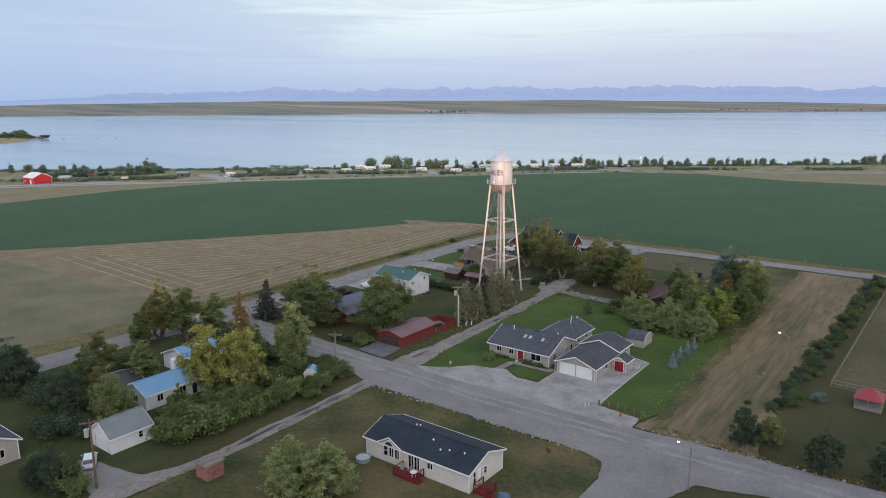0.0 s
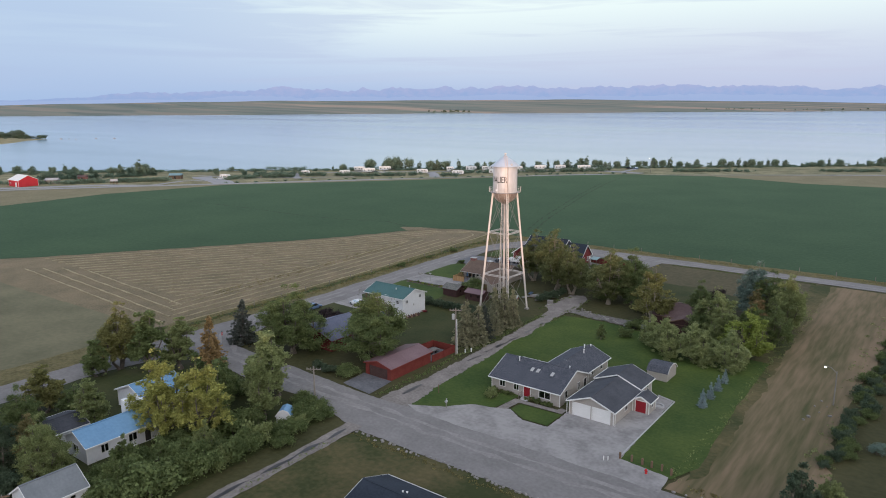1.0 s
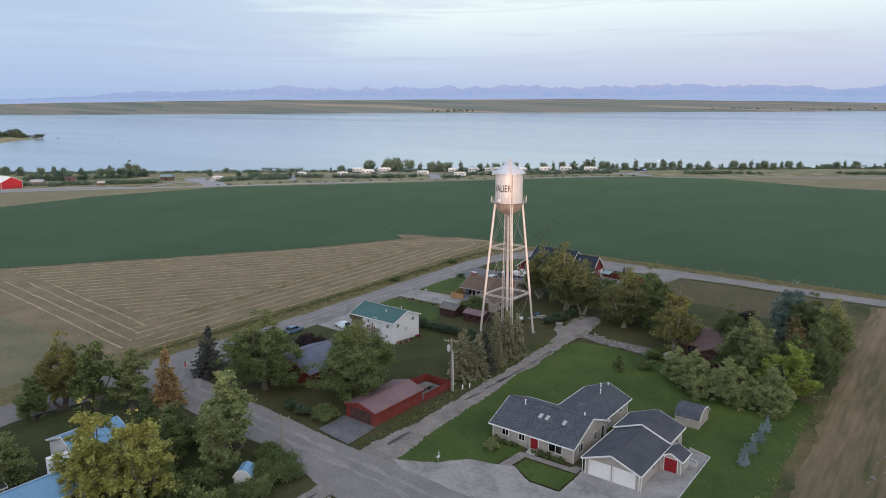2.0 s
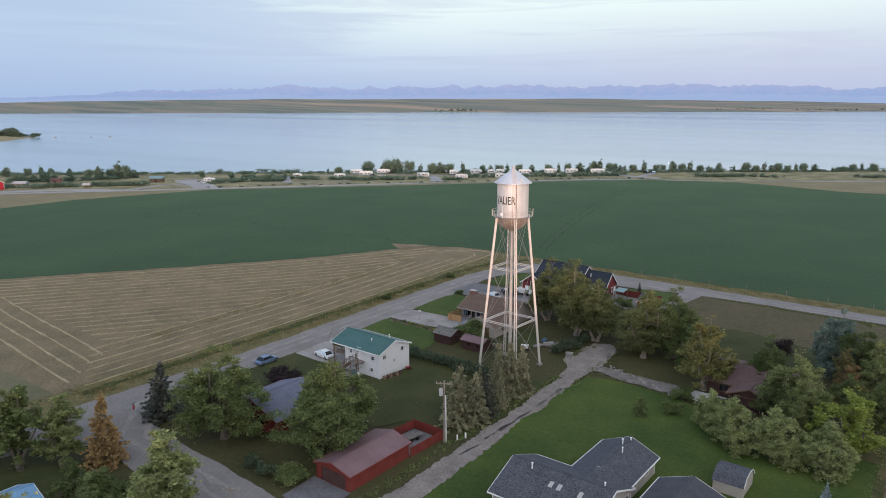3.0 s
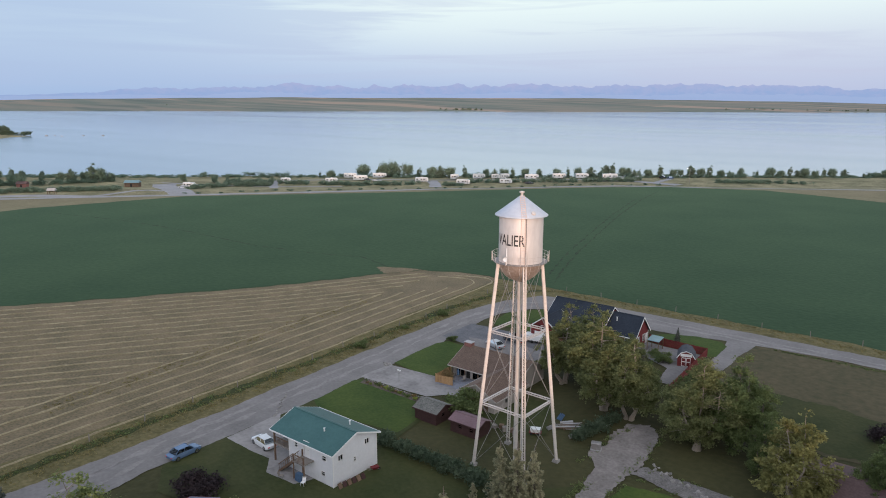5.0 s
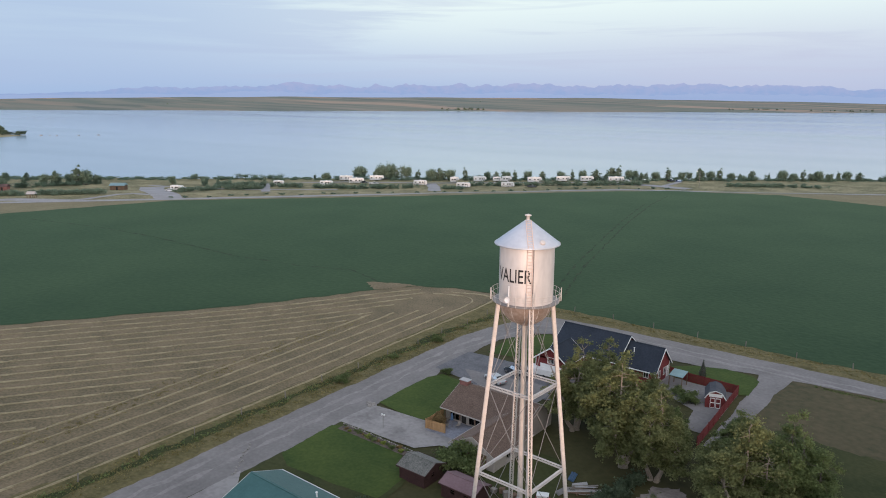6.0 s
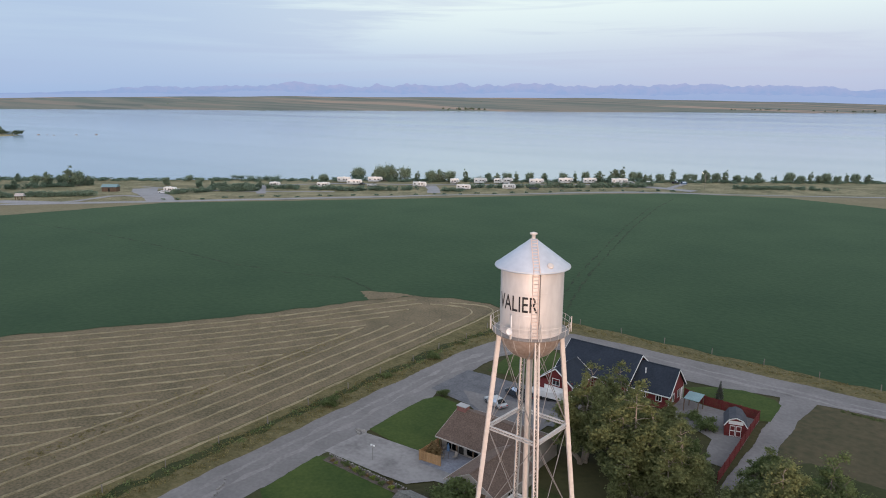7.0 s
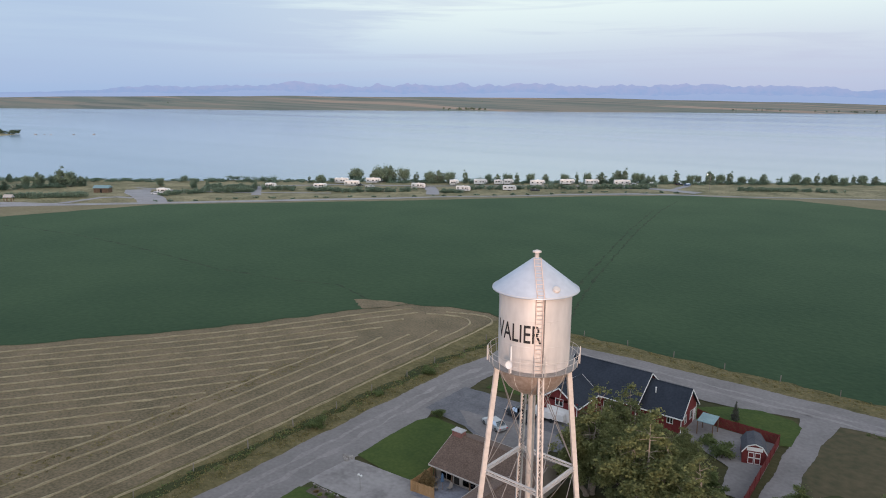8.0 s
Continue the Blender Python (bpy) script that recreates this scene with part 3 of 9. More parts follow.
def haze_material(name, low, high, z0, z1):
    """Distant mountain backdrop: blue haze and pink crag light painted as glowing colour."""
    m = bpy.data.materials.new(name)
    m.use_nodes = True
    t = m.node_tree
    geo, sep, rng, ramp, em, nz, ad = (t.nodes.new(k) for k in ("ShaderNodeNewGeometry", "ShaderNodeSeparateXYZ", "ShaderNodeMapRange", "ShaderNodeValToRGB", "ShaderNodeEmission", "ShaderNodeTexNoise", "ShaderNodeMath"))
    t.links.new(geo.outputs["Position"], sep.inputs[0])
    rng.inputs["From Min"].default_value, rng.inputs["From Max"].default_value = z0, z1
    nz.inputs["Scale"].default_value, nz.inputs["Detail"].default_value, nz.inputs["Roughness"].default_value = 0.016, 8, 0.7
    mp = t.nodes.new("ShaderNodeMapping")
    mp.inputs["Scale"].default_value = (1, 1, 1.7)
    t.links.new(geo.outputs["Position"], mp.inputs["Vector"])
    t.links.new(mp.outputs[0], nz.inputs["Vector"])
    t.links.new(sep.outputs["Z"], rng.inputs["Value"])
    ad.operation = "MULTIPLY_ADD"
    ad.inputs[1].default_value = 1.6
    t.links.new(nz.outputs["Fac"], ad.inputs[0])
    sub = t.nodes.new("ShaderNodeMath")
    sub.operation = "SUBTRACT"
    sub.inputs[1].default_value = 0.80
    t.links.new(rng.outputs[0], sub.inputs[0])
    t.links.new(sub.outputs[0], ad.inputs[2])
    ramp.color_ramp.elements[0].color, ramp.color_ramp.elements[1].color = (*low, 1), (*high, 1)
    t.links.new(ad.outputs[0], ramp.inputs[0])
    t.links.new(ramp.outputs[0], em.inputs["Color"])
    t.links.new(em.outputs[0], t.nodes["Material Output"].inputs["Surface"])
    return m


structure("backdrop_mountains", ridge(3.3, 4870, 48, 112, 0.0), haze_material("mountain_haze", (0.305, 0.415, 0.675), (0.435, 0.462, 0.69), 70, 190), "far mountain range with blue haze and pink light painted on", "mountains")
structure("backdrop_foothills", ridge(7.9, 4835, 6, 46, 0.0), haze_material("foothill_haze", (0.335, 0.44, 0.69), (0.36, 0.455, 0.70), 46, 110), "lower foothills before the mountains, blue haze painted on", "mountains")


# ---- sheets of ground, each a few centimetres above the last ----
def ragged(pts, step, rag, seed):
    out = []
    for i, p in enumerate(pts):
        q = pts[(i + 1) % len(pts)]
        n = max(1, int(math.dist(p, q) / step))
        for k in range(n):
            x, y = p[0] + (q[0] - p[0]) * k / n, p[1] + (q[1] - p[1]) * k / n
            out.append((x + rag * noise.noise((x / 5, y / 5, seed)) * 0.9 + rag * 0.5 * noise.noise((x * 1.7, y * 1.7, seed + 5)), y + rag * noise.noise((x / 5, y / 5, seed + 20)) * 0.9 + rag * 0.5 * noise.noise((x * 1.7, y * 1.7, seed + 9))))
    return out


sheets = [0]


def grown(pts, d):
    """The outline pushed outwards by d."""
    area = sum(a[0] * b[1] - b[0] * a[1] for a, b in zip(pts, pts[1:] + pts[:1]))
    d = d if area > 0 else -d
    out = []
    for i, q in enumerate(pts):
        a, b = pts[i - 1], pts[(i + 1) % len(pts)]
        n1 = Vector((q[1] - a[1], a[0] - q[0])).normalized()
        n2 = Vector((b[1] - q[1], q[0] - b[0])).normalized()
        n = n1 + n2
        n = n / max(n.length_squared / 2, 0.6)
        out.append((q[0] + n.x * d, q[1] + n.y * d))
    return out


GROW = {"verge_west": 1.9, "lawn_white_house": 1.0, "field_dry": 1.6, "lawn_house": 0.5, "lawn_brown_house": 0.15, "lawn_upper": 0.15, "lawn_barn": 0.4, "lawn_barn_west": 0.2, "field_mown": 1.0, "yard_mobile_home": 0.8, "field_stubble": 0.6, "drive_barn": 0.4, "yard_barn": 0.3, "field_dirt": 0.5}


def sheet(name, pts, z, material, label, category, rag=0.35, step=0.8):
    sheets[0] += 1
    ps = ragged(grown(list(pts), GROW.get(name, 0.0)), step, rag, sheets[0] * 3.7)
    return structure(name, Shape().add([(x, y, z) for x, y in ps], [tuple(range(len(ps)))]), material, label, category)


def ribbon(path, width, off, seed=0.0, rag=0.2, step=2.0):
    """A strip along a path that follows the ground."""
    s, pts = Shape(), []
    for p, q in zip(path, path[1:]):
        n = max(1, int(math.dist(p, q) / step))
        pts += [(p[0] + (q[0] - p[0]) * k / n, p[1] + (q[1] - p[1]) * k / n) for k in range(n)]
    pts.append(path[-1])
    vs = []
    for i, (x, y) in enumerate(pts):
        a, b = pts[max(i - 1, 0)], pts[min(i + 1, len(pts) - 1)]
        d = math.dist(a, b) or 1
        nx, ny = -(b[1] - a[1]) / d, (b[0] - a[0]) / d
        for sgn in (-1, 1):
            h = width / 2 + rag * noise.noise((x / 3, y / 3, seed + sgn))
            px, py = x + sgn * nx * h, y + sgn * ny * h
            vs.append((px, py, height(px, py) + off))
    return s.add(vs, [(2 * i, 2 * i + 2, 2 * i + 3, 2 * i + 1) for i in range(len(pts) - 1)])


edge = [(-262, 90), (-237, 124), (-216.5, 154), (-199, 180.5), (-190, 195.5), (-180, 217.5), (-174.5, 226.5), (-166, 230.6), (-156, 232.2)]
sheet("field_crop", [*edge, (-135, 232.6), (-20, 233), (60, 234), (60, 470), (-40, 475), (-90, 470), (-145, 482), (-196, 463), (-224, 436), (-298, 347), (-366, 272), (-384, 205), (-381, 143), (-370, 60), (-290, 60)], 0.125, crop, "deep green irrigated crop with a curved edge", "crop field", 1.2, 2.5)
sheet("field_stubble", [*edge, (-149.6, 230), (-149.0, 205), (-148.0, 185), (-146.6, 168), (-146.2, 150), (-146.2, 110), (-147, 94), (-200, 92)], 0.06, stubble, "brown mown stubble with pale straw rows", "stubble field", 0.5, 1.5)
sheet("field_mown", [(-147.5, 95), (-262, 91), (-300, 40), (-300, -30), (-147, -30), (-147, 40)], 0.04, hay_field, "grey-green mown hayfield", "hayfield", 0.6, 2)
sheet("verge_west", [(-142, -20), (-141, 95), (-139.8, 120), (-140.8, 160), (-142, 203), (-139.6, 217), (-133.5, 226.6), (-60, 227.6), (60, 228.5), (60, 233), (-135, 232.8), (-150, 231.2), (-149.0, 205), (-148.0, 185), (-146.6, 168), (-146.4, 110), (-146.8, 30), (-146.8, -20)], 0.09, verge_grass, "tall yellowing grass along the road ditch", "verge", 0.6, 1.0)
sheet("road_west", [(-141.2, -20), (-140.4, 95), (-139.3, 120), (-140.2, 150), (-141.0, 170), (-141.5, 203), (-139.4, 215), (-134.6, 224.6), (-128.5, 226.3), (-109, 226.8), (-60, 227), (60, 228), (60, 220.4), (-70, 220.8), (-80.6, 219.8), (-87.5, 218.8), (-92, 218.1), (-98, 216.6), (-104, 216), (-124, 217.5), (-131, 213), (-134.2, 205), (-134.2, 187), (-132.5, 182.5), (-132.2, 166), (-132.3, 158), (-131.5, 150), (-131.5, 118), (-129.8, 108), (-126, 97.6), (-121, 97), (-96, 95.8), (-84, 95.2), (-73.5, 96.5), (-60, 96), (-36, 95.5), (-18, 97), (70, 99), (70, 88), (-15.5, 87.5), (-23.5, 85), (-25.5, 80), (-25.5, 20), (-34.4, 20), (-34.4, 79), (-36, 83.5), (-39, 84.6), (-66, 84.8), (-78, 85), (-84, 86.2), (-94, 88), (-108, 87.8), (-122, 89), (-130.5, 86), (-132.4, 74), (-133, -20)], 0.11, gravel, "pale grey gravel road with worn wheel tracks", "road", 0.4, 0.8)
sheet("road_alley", [(-84.0, 95.5), (-78.4, 95.7), (-80.0, 114), (-80.8, 130), (-81.4, 148), (-81.9, 156.4), (-81.4, 161.4), (-82.0, 165), (-82.8, 170.6), (-84.6, 172.8), (-87.8, 171.6), (-88.9, 167.6), (-87.6, 163), (-88.4, 158.6), (-86.6, 156.8), (-85.4, 153.4), (-84.9, 149), (-83.8, 127), (-83.6, 113)], 0.13, gravel_brown, "narrow dirt alley with a dark rutted middle", "alley", 1.0, 0.45)
sheet("road_lane", [(-79.2, 86), (-78.8, 70), (-78.5, 62), (-78.4, 54), (-79.4, 46), (-79.8, 40), (-79.8, 30), (-83.4, 30), (-83.0, 44), (-81.5, 48), (-80.9, 54), (-81.3, 62), (-81.4, 74), (-82.0, 86)], 0.13, gravel_brown, "dirt lane between hedge and yard", "lane", 0.35, 0.7)
sheet("drive_garage", [(-80.8, 46.0), (-84, 43.8), (-91, 42.6), (-94, 41.0), (-93, 38.4), (-88, 38.8), (-84, 37.4), (-80.8, 34)], 0.12, gravel, "gravel drive to the white garage", "drive", 0.4)
for k, (y0, y1) in enumerate(((55, 84), (99, 104), (118, 122), (124, 126.5), (127.5, 136), (138, 141.5), (143, 147))):
    structure("puddle_%d" % (k + 1), ribbon([(-82.1 + (2.1 if y0 < 90 else 0.0), y0), (-82.0 + (1.5 if y0 < 90 else 0.0), y1)], 0.3, 0.16, k, 0.75, 0.35), puddle, "damp dark strip between the wheel tracks", "puddle")
sheet("lot_gravel", [(-79, 96.2), (-76, 95.2), (-36.5, 95), (-36.8, 99), (-44, 100.2), (-44.6, 122.8), (-47.4, 123.8), (-47.8, 118.5), (-49, 118.5), (-49, 109.5), (-56.8, 109.5), (-56.8, 107.8), (-56.6, 102.6), (-61, 102.4), (-64.6, 104.8), (-67.5, 103.4), (-70.1, 102.8), (-73.5, 99.2)], 0.14, gravel_pale, "wide pale gravel forecourt", "forecourt", 0.3, 0.6)
sheet("lawn_house", [(-79.6, 97.2), (-75.5, 97.4), (-73.6, 99.4), (-70.1, 103.2), (-67.5, 103.9), (-66.6, 107.4), (-66.4, 112), (-58, 112), (-58, 121), (-47.2, 124.2), (-44.4, 123.2), (-44, 100.4), (-36.8, 99.4), (-35, 104), (-36.4, 128), (-36.6, 150), (-50, 150), (-59, 152), (-67.6, 155.0), (-76.2, 155.2), (-80.4, 154.2), (-81.3, 148), (-80.9, 131), (-79.9, 115)], 0.12, lawn_green, "short bright green lawn", "lawn", 0.3, 0.7)
sheet("lawn_island", [(-64.4, 104.9), (-61, 102.8), (-56.9, 102.9), (-56.9, 107.6), (-64.2, 107.4)], 0.155, lawn_green, "small green lawn before the house", "lawn", 0.2, 0.5)
sheet("path_house", [(-66.5, 103.6), (-65, 104.4), (-64.6, 107.6), (-57, 107.9), (-57, 109.6), (-58, 109.8), (-58.4, 108.9), (-66, 108.6)], 0.165, gravel_brown, "grey-brown front path", "path", 0.08, 0.5)
sheet("lawn_white_house", [(-131, 131), (-135.6, 137), (-134, 150), (-132.6, 159), (-118.2, 158), (-114.5, 156), (-113, 144.5), (-104, 145.5), (-89, 146), (-85.8, 150), (-84.6, 125), (-88, 123.5), (-95, 123.5), (-98, 118), (-108, 121), (-126, 118), (-131, 122)], 0.10, lawn_dull, "dark green yard grass", "lawn", 0.4)
sheet("lawn_brown_house", [(-132.2, 168.0), (-132.8, 174), (-132.9, 181), (-131.7, 183.6), (-127.4, 183.0), (-123.4, 179.6), (-121.4, 176), (-121.3, 167.0), (-124, 166.7)], 0.13, lawn_green, "neat bright green corner lawn", "lawn", 0.2, 0.5)
sheet("lawn_upper", [(-131.3, 147.5), (-131.6, 151), (-132.2, 157.4), (-130.4, 158.6), (-118.2, 157.2), (-114.4, 155.4), (-113.5, 147.5), (-120, 146.5), (-128, 145.8)], 0.125, lawn_green, "bright green lawn beside the flower bed", "lawn", 0.25, 0.6)
sheet("drive_brown_house", [(-132.6, 159.2), (-118, 159.8), (-115.8, 162.6), (-112, 163.4), (-112, 166.5), (-118, 168.2), (-123, 167.4), (-131.8, 166.6), (-132.6, 167.4)], 0.15, gravel_pale, "pale gravel drive", "drive", 0.2, 0.6)
sheet("bed_flowers", [(-131, 158.9), (-117.6, 159.2), (-117.2, 157.4), (-130.8, 157.2)], 0.17, shade("bed_soil", (0.06, 0.05, 0.042), (0.15, 0.125, 0.105), big=1, fine=0.3, rough=0.95, bump=0.6), "dark soil flower bed", "flower bed", 0.2, 0.5)
sheet("drive_barn", [(-134.4, 185.5), (-134.4, 195.5), (-124, 196), (-119, 197), (-112, 196), (-112, 186), (-122, 182.5), (-126, 184.5)], 0.14, asphalt_dark, "dark worn parking pad", "drive", 0.3, 0.7)
sheet("apron_barn", [(-130, 188), (-117, 190.5), (-112.5, 190), (-112.5, 183), (-121, 182.5), (-126, 184.4)], 0.17, gravel, "grey parking apron", "drive", 0.3, 0.7)
sheet("lawn_barn", [(-101.4, 212.6), (-98, 215.6), (-93.1, 217.6), (-88.6, 217.0), (-87.3, 215.4), (-87.1, 208.4), (-88.0, 208.0), (-96.6, 208.2), (-100.2, 208.9)], 0.13, lawn_green, "narrow bright lawn behind the red fence", "lawn", 0.2, 0.6)
sheet("lawn_barn_west", [(-132, 198), (-127, 199), (-121, 199), (-121, 211), (-128, 214.5), (-133, 208)], 0.13, lawn_green, "bright green lawn by the barn", "lawn", 0.3, 0.6)
sheet("yard_barn", [(-100.2, 201.6), (-100.2, 208.2), (-88.4, 207.3), (-87.8, 190), (-90.4, 190), (-91.6, 197), (-96, 199.6)], 0.12, gravel, "grey paved yard", "yard", 0.2, 0.6)
sheet("drive_fence", [(-86.8, 184), (-86.7, 194), (-86.9, 208), (-87.4, 217), (-88.4, 221), (-82.4, 220.6), (-83.4, 211), (-83.5, 200), (-82.8, 194), (-83, 184)], 0.125, gravel, "gravel drive along the red fence", "drive", 0.3, 0.6)
sheet("field_dry", [(-82.4, 219.4), (-40, 219), (-40, 188), (-55, 181), (-75, 181), (-82, 194)], 0.06, mown_field, "dry brown mown lot", "dry lot", 1.0, 1.0)
sheet("lawn_dry_lot", [(-82.2, 193.6), (-79.6, 197.2), (-75.6, 197.8), (-70, 197.0), (-63.4, 197.0), (-55, 194.6), (-44, 192.6), (-40.5, 188.4), (-55, 180.4), (-75, 180.4)], 0.115, lawn_dull, "dull green grass at the edge of the dry lot", "grass", 1.2, 0.8)
sheet("field_dirt", [(-35.4, 96.5), (-20, 97.5), (-22.5, 130), (-21, 160), (-21, 219), (-39, 219), (-37, 150), (-35.6, 128), (-34.4, 104)], 0.07, bare_dirt, "dry brown dirt strip with old wheel tracks", "dirt field", 1.2, 1.2)
sheet("margin_dirt_strip", [(-34.6, 99.5), (-33.0, 104), (-33.6, 118), (-34.2, 140), (-35.4, 165), (-36.6, 219), (-41, 219), (-39.4, 165), (-38.4, 150), (-37.4, 128), (-36.2, 104)], 0.105, dry_grass, "olive grass fading into the dirt strip", "grass", 1.0, 0.8)
sheet("yard_blue_house", [(-137, 30), (-137, 82), (-121, 86), (-86, 86), (-84.5, 60), (-84.8, 30)], 0.045, lawn_dull, "dull green yard grass round the blue-roofed house", "yard", 0.8, 1.0)
sheet("field_fenced", [(-15.3, 131), (10, 131.4), (30, 219), (-14, 219)], 0.06, mown_field, "pale dry paddock", "paddock", 0.6, 1.5)
sheet("yard_mobile_home", [(-78.4, 84), (-38, 83.6), (-35.5, 80), (-35.2, 40), (-78.6, 40)], 0.055, dry_grass, "dry brown and green yard grass", "yard", 0.5, 1.0)
sheet("apron_red_garage", [(-93.6, 96.4), (-86.6, 95.6), (-87.2, 102), (-94, 102)], 0.15, asphalt_dark, "dark worn asphalt apron", "apron", 0.15, 0.5)
sheet("path_stone", [(-81.6, 157.2), (-81.2, 160.4), (-79.2, 159.8), (-74.4, 160.6), (-69.5, 160.2), (-66.0, 159.4), (-64.2, 156.0), (-67.8, 156.2), (-71.6, 156.8), (-76.0, 156.0)], 0.14, rubble, "broken stone path", "path", 1.1, 0.45)
sheet("yard_brown_house", [(-112, 170), (-100, 170), (-96, 160), (-100, 157), (-112, 160)], 0.09, lawn_dull, "dark shaded yard", "yard", 0.5)

track_gravel = shade("track_gravel", (0.183, 0.176, 0.176), (0.292, 0.282, 0.281), big=4, fine=0.5, rough=0.95, bump=0.4)
structure("ditch_west", ribbon([(-144.6, 96), (-144.4, 120), (-144.9, 160), (-145.4, 190), (-145.6, 206), (-143.4, 219), (-137, 229.2)], 1.7, 0.105, 71, 1.3, 0.8), lawn_dull, "dark green damp bottom of the road ditch", "ditch")
# wheel tracks worn paler into the gravel
for k, path in enumerate(([(70, 92.6), (-18, 91.6), (-60, 90.2), (-100, 91.4), (-124, 92.4), (-134, 100), (-137, 120), (-138.8, 198), (-136, 215), (-127, 222.8), (60, 224.6)],
                          [(70, 94.6), (-18, 93.6), (-60, 92.2), (-100, 93.4), (-122, 94.6), (-131.6, 102), (-134.6, 121), (-136.6, 197), (-134, 213), (-126, 220.6), (60, 222.4)])):
    structure("wheel_track_%d" % (k + 1), ribbon(path, 0.7, 0.125, 40 + k, 0.9, 1.5), track_gravel, "paler wheel track worn into gravel", "wheel track")


# ---- straw left in rows over the stubble ----
def offset_line(line, d):
    out = []
    for i, p in enumerate(line):
        a, b = line[max(i - 1, 0)], line[min(i + 1, len(line) - 1)]
        L = math.dist(a, b)
        out.append((p[0] + d * (b[1] - a[1]) / L, p[1] - d * (b[0] - a[0]) / L))
    return out


def rounded(path, times=3):
    for _ in range(times):
        out = [path[0]]
        for a, b in zip(path, path[1:]):
            out += [(a[0] * 0.75 + b[0] * 0.25, a[1] * 0.75 + b[1] * 0.25), (a[0] * 0.25 + b[0] * 0.75, a[1] * 0.25 + b[1] * 0.75)]
        path = out + [path[-1]]
    return path


def windrow(s, path, width, high, seed):
    pts = []
    for p, q in zip(path, path[1:]):
        n = max(1, int(math.dist(p, q) / 1.1))
        pts += [(p[0] + (q[0] - p[0]) * k / n, p[1] + (q[1] - p[1]) * k / n) for k in range(n)]
    if len(pts) < 3:
        return
    vs, fs = [], []
    for i, (x, y) in enumerate(pts):
        a, b = pts[max(i - 1, 0)], pts[min(i + 1, len(pts) - 1)]
        d = math.dist(a, b)
        nx, ny = -(b[1] - a[1]) / d, (b[0] - a[0]) / d
        k = width * (0.75 + 0.7 * noise.noise((x / 2.5, y / 2.5, seed)) + 0.35 * noise.noise((x * 1.3, y * 1.3, seed + 8)))
        c = 0.25 * noise.noise((x / 5, y / 5, seed + 3))
        h = high * (0.8 + 0.8 * noise.noise((x, y, seed)))
        for e, zz in ((-0.5, 0.0), (-0.22, h), (0.22, h * 0.9), (0.5, 0.0)):
            vs.append((x + nx * (k * e + c), y + ny * (k * e + c), 0.07 + max(zz, 0)))
    n = len(pts)
    for i in range(n - 1):
        fs += [(4 * i + j, 4 * i + j + 1, 4 * i + j + 5, 4 * i + j + 4) for j in range(3)]
    s.add(vs, fs)


rows = Shape()
for k in range(1, 31):
    line = offset_line(rounded(edge[:7], 2), 3.5 * k)
    cut = []
    for p, q in zip(line, line[1:]):
        for j in range(12):
            x, y = p[0] + (q[0] - p[0]) * j / 12, p[1] + (q[1] - p[1]) * j / 12
            if x < -164.5 - 0.03 * (y - 110) and y > 111.6:
                cut.append((x, y))
    if len(cut) > 3:
        windrow(rows, cut, 0.62, 0.20, k * 1.3)
for k in range(6):
    d, y1 = 3.4 * k, 231.8 - 3.8 * k
    path = [(-147.6 - d, 98 + 1.8 * k), (-147.4 - d, 150), (-148.0 - d, 168), (-149.4 - d * 0.97, 190), (-150.6 - d * 0.93, y1 - 10)]
    if k < 2:
        path += [(-151.4 - d * 0.93, y1 - 3.0), (-156.0 - d * 0.9, y1 - 0.8), (-164 - d * 0.8, y1 - 4.5)]
    else:
        path += [(-151.0 - d * 0.93, y1 - 4.0 - 2.2 * k)]
    windrow(rows, rounded(path), 0.62, 0.20, 60 + k)
for k, y in enumerate((97.0, 100.5, 104.0, 107.5)):
    windrow(rows, rounded([(-232 + 4 * k, y + 5.0), (-200, y + 3.2), (-170, y + 1.2), (-150.5 - 3.0 * k, y)]), 0.66, 0.20, 80 + k)
stuff("straw_rows", rows.mesh("straw_rows", straw), "pale straw windrows lying over the stubble", "straw")

for k, path in enumerate(([(-138, 237), (-147, 262), (-153, 282), (-163, 318), (-173, 355), (-185, 407), (-190, 440)], [(-141.2, 238), (-150, 262), (-156, 282), (-166, 318), (-176, 355), (-188, 407)],
                          [(-185, 223.5), (-200, 228), (-216, 222.3), (-241, 218.1), (-289, 218.4), (-322, 215.5), (-362, 206.5)])):
    structure("crop_track_%d" % (k + 1), ribbon(path, 0.45 if k < 2 else 0.5, 0.15, k, 0.8, 0.9), crop_track, "darker wheel track through the crop", "track")
sheet("bare_patch", [(-187.6, 221.4), (-186.6, 223.2), (-180.5, 225.6), (-174.5, 226.4), (-176.5, 221.8), (-179.2, 217.8), (-182.5, 218.2)], 0.175, stubble, "bare dirt corner of the crop", "dirt", 1.3, 0.6)


# ---- growth ----
def gaps(p, seed, scale):
    """A smooth field of hollows and masses, from crossed waves."""
    g = np.random.default_rng(seed + 999)
    v = np.zeros(len(p))
    for i in range(9):
        d = g.normal(size=3)
        d *= 2 * math.pi / (np.linalg.norm(d) * scale * g.uniform(0.7, 1.6))
        v += np.sin(p @ d + g.uniform(0, 6.28))
    return v / 2.1


